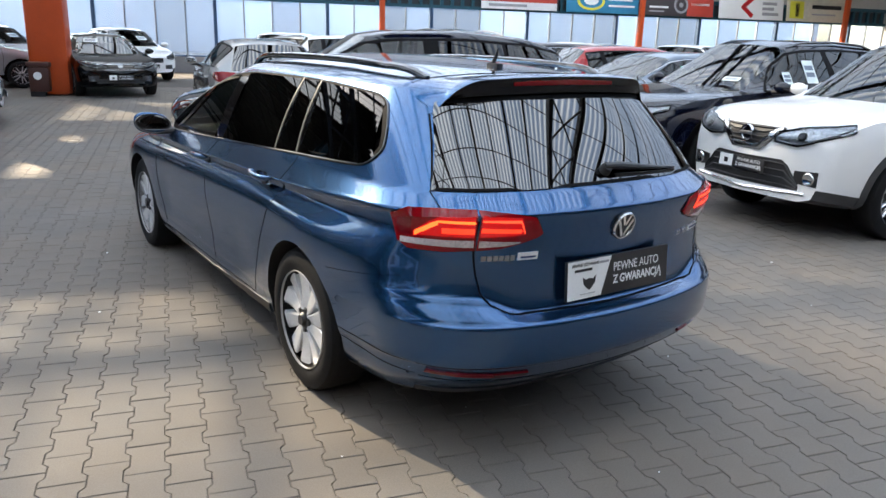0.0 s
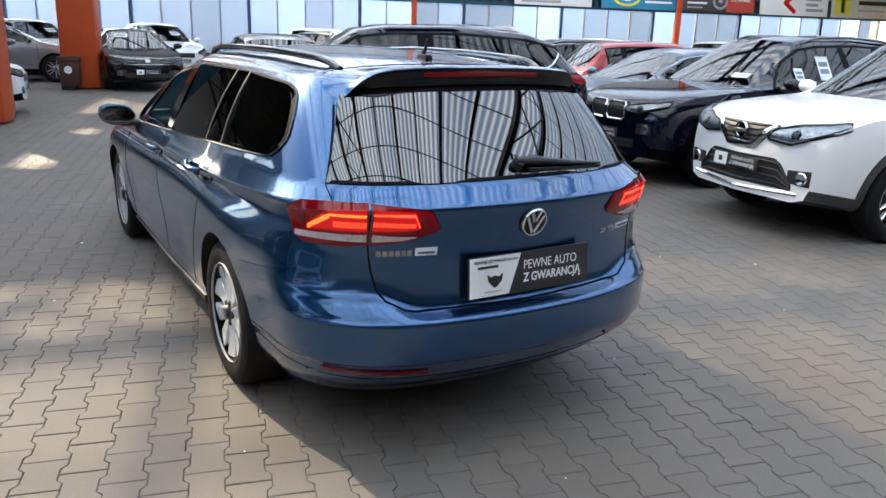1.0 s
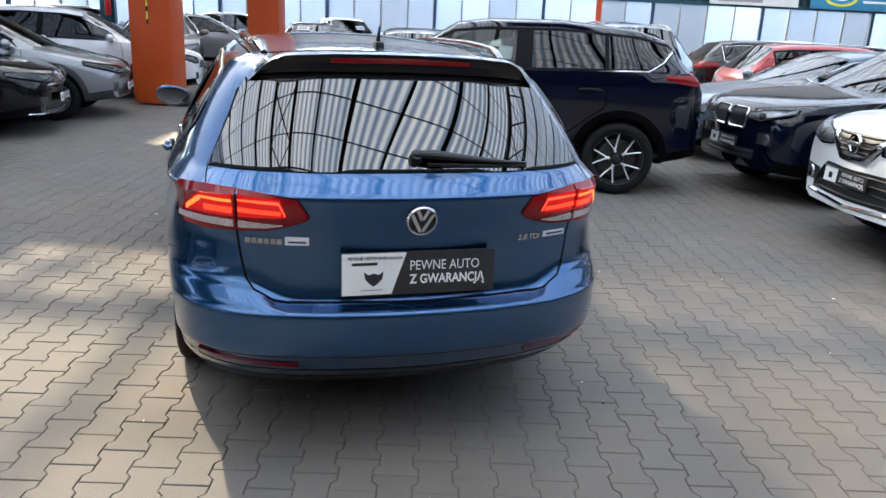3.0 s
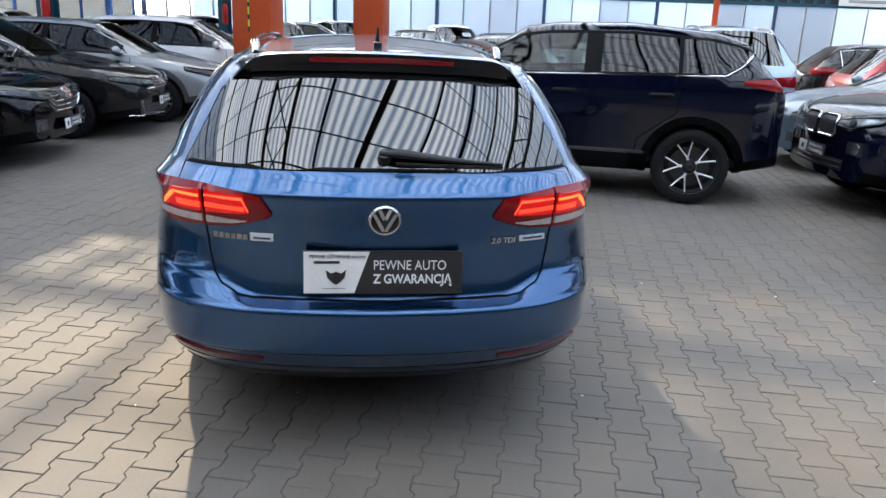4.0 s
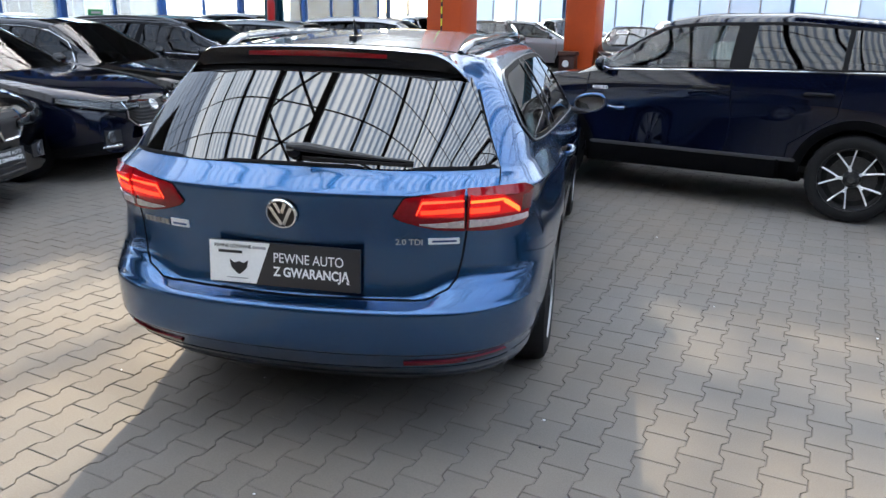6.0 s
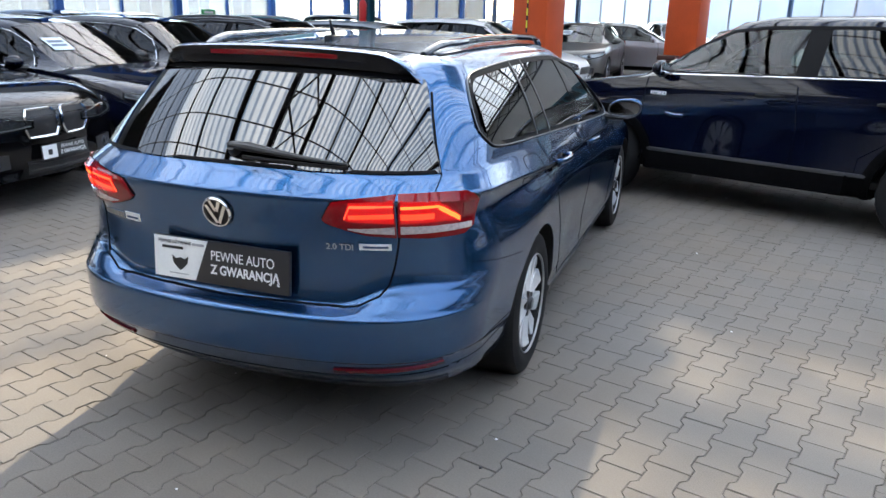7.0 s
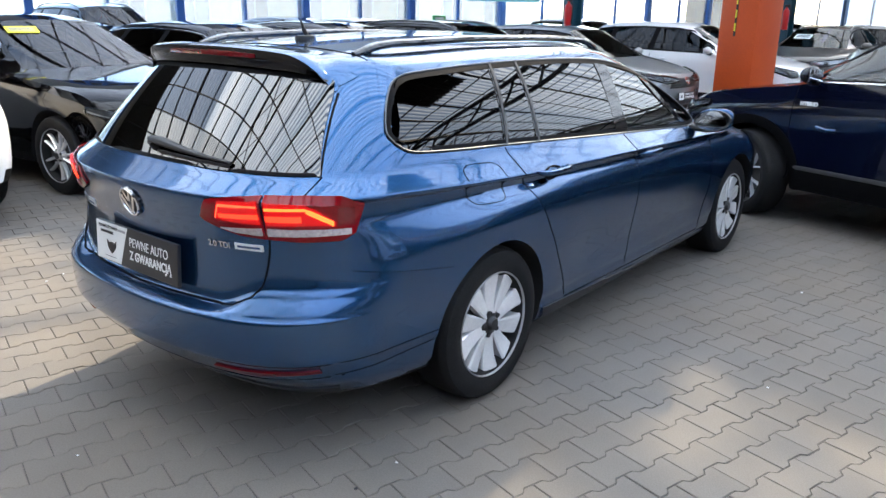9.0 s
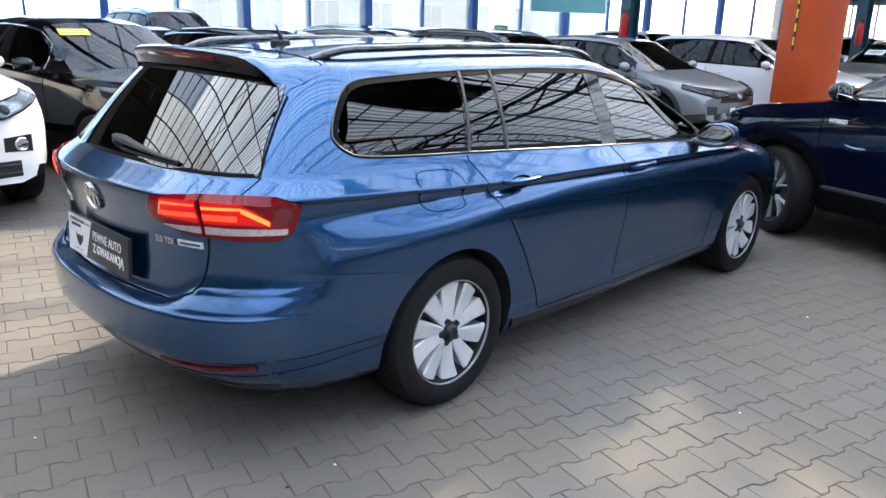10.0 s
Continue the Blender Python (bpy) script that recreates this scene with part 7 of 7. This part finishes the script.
def paving():
    rng = np.random.default_rng(4)
    vs0, fs0 = block_geometry()
    one = mesh_of("paving_block", vs0, fs0, PAVER, smooth=False)
    base = bmesh.new()
    floor = part("floor", boxm((-30, -20, -0.09), (34, 34, -0.0045)), SAND, None, m=PAVE)
    tagged(floor, "interlocking grey and sandy concrete block paving", "floor", kind="structure")
    V, F = [], []
    v0 = np.array(vs0)
    v1, fs1, k = v0[12:], [tuple(range(12))] + [(i, i + 12, (i + 1) % 12 + 12, (i + 1) % 12) for i in range(12)], 0
    near = []
    for i in range(-76, 102):
        for j in range(-42, 95):
            p, q = i * PITCH, (j + 0.5 * (i % 2)) * LEN
            far = not (-6.2 < p < 8.5 and -3.2 < q < 15.5) or (q > 8.5 and p > 3.0) or (p < -4.3 and q < 0.5)
            tilt, dz = rng.normal(0, 0.0035, 2), rng.normal(0, 0.0008)
            if (-2.6 < p < -0.75 and 0.55 < q < 3.3 and len(near) < 150) or (1.15 < p < 3.0 and 0.2 < q < 2.6 and len(near) < 300):
                near.append((p, q, dz, tilt))
                continue
            w = v1.copy() if far else v0.copy()
            w[:, 2] += dz + w[:, 0] * tilt[0] + w[:, 1] * tilt[1]
            w[:, 0] += p
            w[:, 1] += q
            V.append(w)
            F += [tuple(a + k for a in f) for f in (fs1 if far else fs0)]
            k += len(w)
    me = bpy.data.meshes.new("paving_blocks")
    me.from_pydata(np.concatenate(V).tolist(), [], F)
    me.materials.append(PAVER)
    ob = part("paving_blocks", me, None, floor, smooth=False)
    tagged(ob, kind="stuff")
    for p, q, dz, tilt in near:
        part("paving_block", one, None, floor, m=pose(p, q, dz, math.degrees(tilt[1]), -math.degrees(tilt[0]), 0))
    # small chips of stone and leaf scraps in the joints
    for k in range(40):
        p, q = rng.uniform(-3.5, 4.5), rng.uniform(-1.2, 6)
        r = rng.uniform(0.003, 0.008)
        v, f = lathe([(0, r * 0.8), (r * 0.8, r * 0.5), (r, 0)], 6, axis="z")
        ob = part("stone_chip", mesh_of("stone_chip", [(x * 1.4, y, z) for x, y, z in v], f, WHITE if k % 3 else INK), None, None, m=PAVE @ pose(p, q, 0.001, 0, 0, rng.uniform(0, 360)))
        tagged(ob, "small pale stone chip on the paving" if k % 3 else "small dark scrap on the paving", "debris", "chips on the paving")


def paver_material():
    """Cast concrete: grey and sandy blocks, worn and dusty in broad patches, a few of them browner than the rest."""
    m = M("concrete_paver", (0.147, 0.136, 0.123), 0.80, vary=0.15, scale=1.8, fine=160, bump=0.0008, island=0.045)
    n, l, p = m.node_tree.nodes, m.node_tree.links, m.node_tree.nodes["Principled BSDF"]
    base = p.inputs["Base Color"].links[0].from_socket
    tc, cloud, info, ob = n.new("ShaderNodeTexCoord"), n.new("ShaderNodeTexNoise"), n.new("ShaderNodeNewGeometry"), n.new("ShaderNodeObjectInfo")
    cloud.inputs["Scale"].default_value, cloud.inputs["Detail"].default_value = 0.9, 3
    l.new(info.outputs["Position"], cloud.inputs["Vector"])
    add, fr, up, tot, mr, mix = n.new("ShaderNodeMath"), n.new("ShaderNodeMath"), n.new("ShaderNodeMath"), n.new("ShaderNodeMath"), n.new("ShaderNodeMapRange"), n.new("ShaderNodeMix")
    add.operation, fr.operation, up.operation, tot.operation = "ADD", "FRACT", "MULTIPLY", "ADD"
    l.new(info.outputs["Random Per Island"], add.inputs[0]), l.new(ob.outputs["Random"], add.inputs[1]), l.new(add.outputs[0], fr.inputs[0])
    l.new(fr.outputs[0], up.inputs[0])
    up.inputs[1].default_value = 0.07
    l.new(cloud.outputs[0], tot.inputs[0]), l.new(up.outputs[0], tot.inputs[1])
    mr.inputs["From Min"].default_value, mr.inputs["From Max"].default_value = 0.40, 0.70
    l.new(tot.outputs[0], mr.inputs["Value"])
    mix.data_type, mix.blend_type = "RGBA", "MULTIPLY"
    l.new(mr.outputs[0], mix.inputs[0]), l.new(base, mix.inputs[6])
    mix.inputs[7].default_value = (1.06, 0.985, 0.90, 1)
    l.new(mix.outputs[2], p.inputs["Base Color"])
    return m


PAVER = paver_material()
SAND = M("joint_sand", (0.085, 0.074, 0.064), 0.95, vary=0.3, scale=6, fine=120, bump=0.002)
GROUND = M("pale_concrete_yard", (0.38, 0.37, 0.35), 0.9, vary=0.15, scale=0.3, fine=8)
# pane tints and milky bodies set the outside brightness and haze of each front
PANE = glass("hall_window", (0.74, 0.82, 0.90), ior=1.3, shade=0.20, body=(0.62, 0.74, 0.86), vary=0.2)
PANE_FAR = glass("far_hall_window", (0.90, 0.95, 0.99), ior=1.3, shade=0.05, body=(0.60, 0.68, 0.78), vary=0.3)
# for the added roof areas that block the sun
DULL = M("sun_blocking_sheet", (0.045, 0.048, 0.055), 0.55, 0.3, vary=0.2, scale=0.8)
DIMBLUE = M("dull_blue_painted_steel", (0.022, 0.06, 0.13), 0.5, vary=0.15, scale=3)
CYANP = M("cyan_panel_paint", (0.20, 0.62, 0.80), 0.4, vary=0.08, scale=2)
BAN_RED = M("red_banner", (0.50, 0.06, 0.04), 0.5)
BAN_BLUE = M("blue_banner", (0.03, 0.24, 0.42), 0.5)
BAN_CREAM = M("cream_banner", (0.62, 0.58, 0.47), 0.5)
OUTGLASS = M("dull_building_glass", (0.10, 0.12, 0.15), 0.08, spec=0.6)
CREAM = M("cream_render", (0.55, 0.47, 0.30), 0.9, vary=0.10, scale=0.6)
PALEBL = M("pale_blue_grey_cladding", (0.56, 0.62, 0.70), 0.7, vary=0.10, scale=0.5)
BAN_DARK = M("dark_banner", (0.05, 0.04, 0.045), 0.5)


def sheet_material(name, share, scatter=1.0):
    """Translucent roof sheet: mostly diffuse, some light straight through, with stains along the sheet."""
    m, n, l, p = nodes_of(name)
    n.remove(p)
    out = n["Material Output"]
    tl, tr, df, m1, m2 = n.new("ShaderNodeBsdfTranslucent"), n.new("ShaderNodeBsdfTransparent"), n.new("ShaderNodeBsdfDiffuse"), n.new("ShaderNodeMixShader"), n.new("ShaderNodeMixShader")
    tc, mp, nz, mr = n.new("ShaderNodeTexCoord"), n.new("ShaderNodeMapping"), n.new("ShaderNodeTexNoise"), n.new("ShaderNodeValToRGB")
    mp.inputs["Scale"].default_value = (1.3, 0.12, 1)
    nz.inputs["Scale"].default_value, nz.inputs["Detail"].default_value = 1.0, 5
    l.new(tc.outputs["Object"], mp.inputs[0]), l.new(mp.outputs[0], nz.inputs["Vector"]), l.new(nz.outputs[0], mr.inputs[0])
    mr.color_ramp.elements[0].color, mr.color_ramp.elements[1].color = (0.53 * scatter, 0.65 * scatter, 0.78 * scatter, 1), (0.80 * scatter, 0.90 * scatter, scatter, 1)
    mr.color_ramp.elements[0].position, mr.color_ramp.elements[1].position = 0.3, 0.62
    l.new(mr.outputs[0], tl.inputs[0])
    df.inputs[0].default_value, tr.inputs[0].default_value = (0.6, 0.63, 0.66, 1), (0.9, 0.93, 0.95, 1)
    m1.inputs[0].default_value, m2.inputs[0].default_value = 0.03, share
    l.new(tl.outputs[0], m1.inputs[1]), l.new(df.outputs[0], m1.inputs[2])
    l.new(m1.outputs[0], m2.inputs[1]), l.new(tr.outputs[0], m2.inputs[2])
    l.new(m2.outputs[0], out.inputs[0])
    return m


# low scatter darkens this sheet in reflections while sun still passes
SHEET = sheet_material("translucent_roof_sheet", 0.42, 0.30)
# scatters light only, added where the floor has to lie in shade
FROST = sheet_material("sunless_roof_sheet", 0.0, 0.52)
MILKY = sheet_material("milky_roof_sheet", 0.22)

hall()
columns()
outside_building(-28, 52, 0, 76, 4.4, PALEBL, "long low blue-grey building across the yard", 0)
outside_building(-36, 6.0, 90, 26, 6.2, CREAM, "cream rendered building with white windows across the yard", 2)
estate_car()
all_cars()
paving()
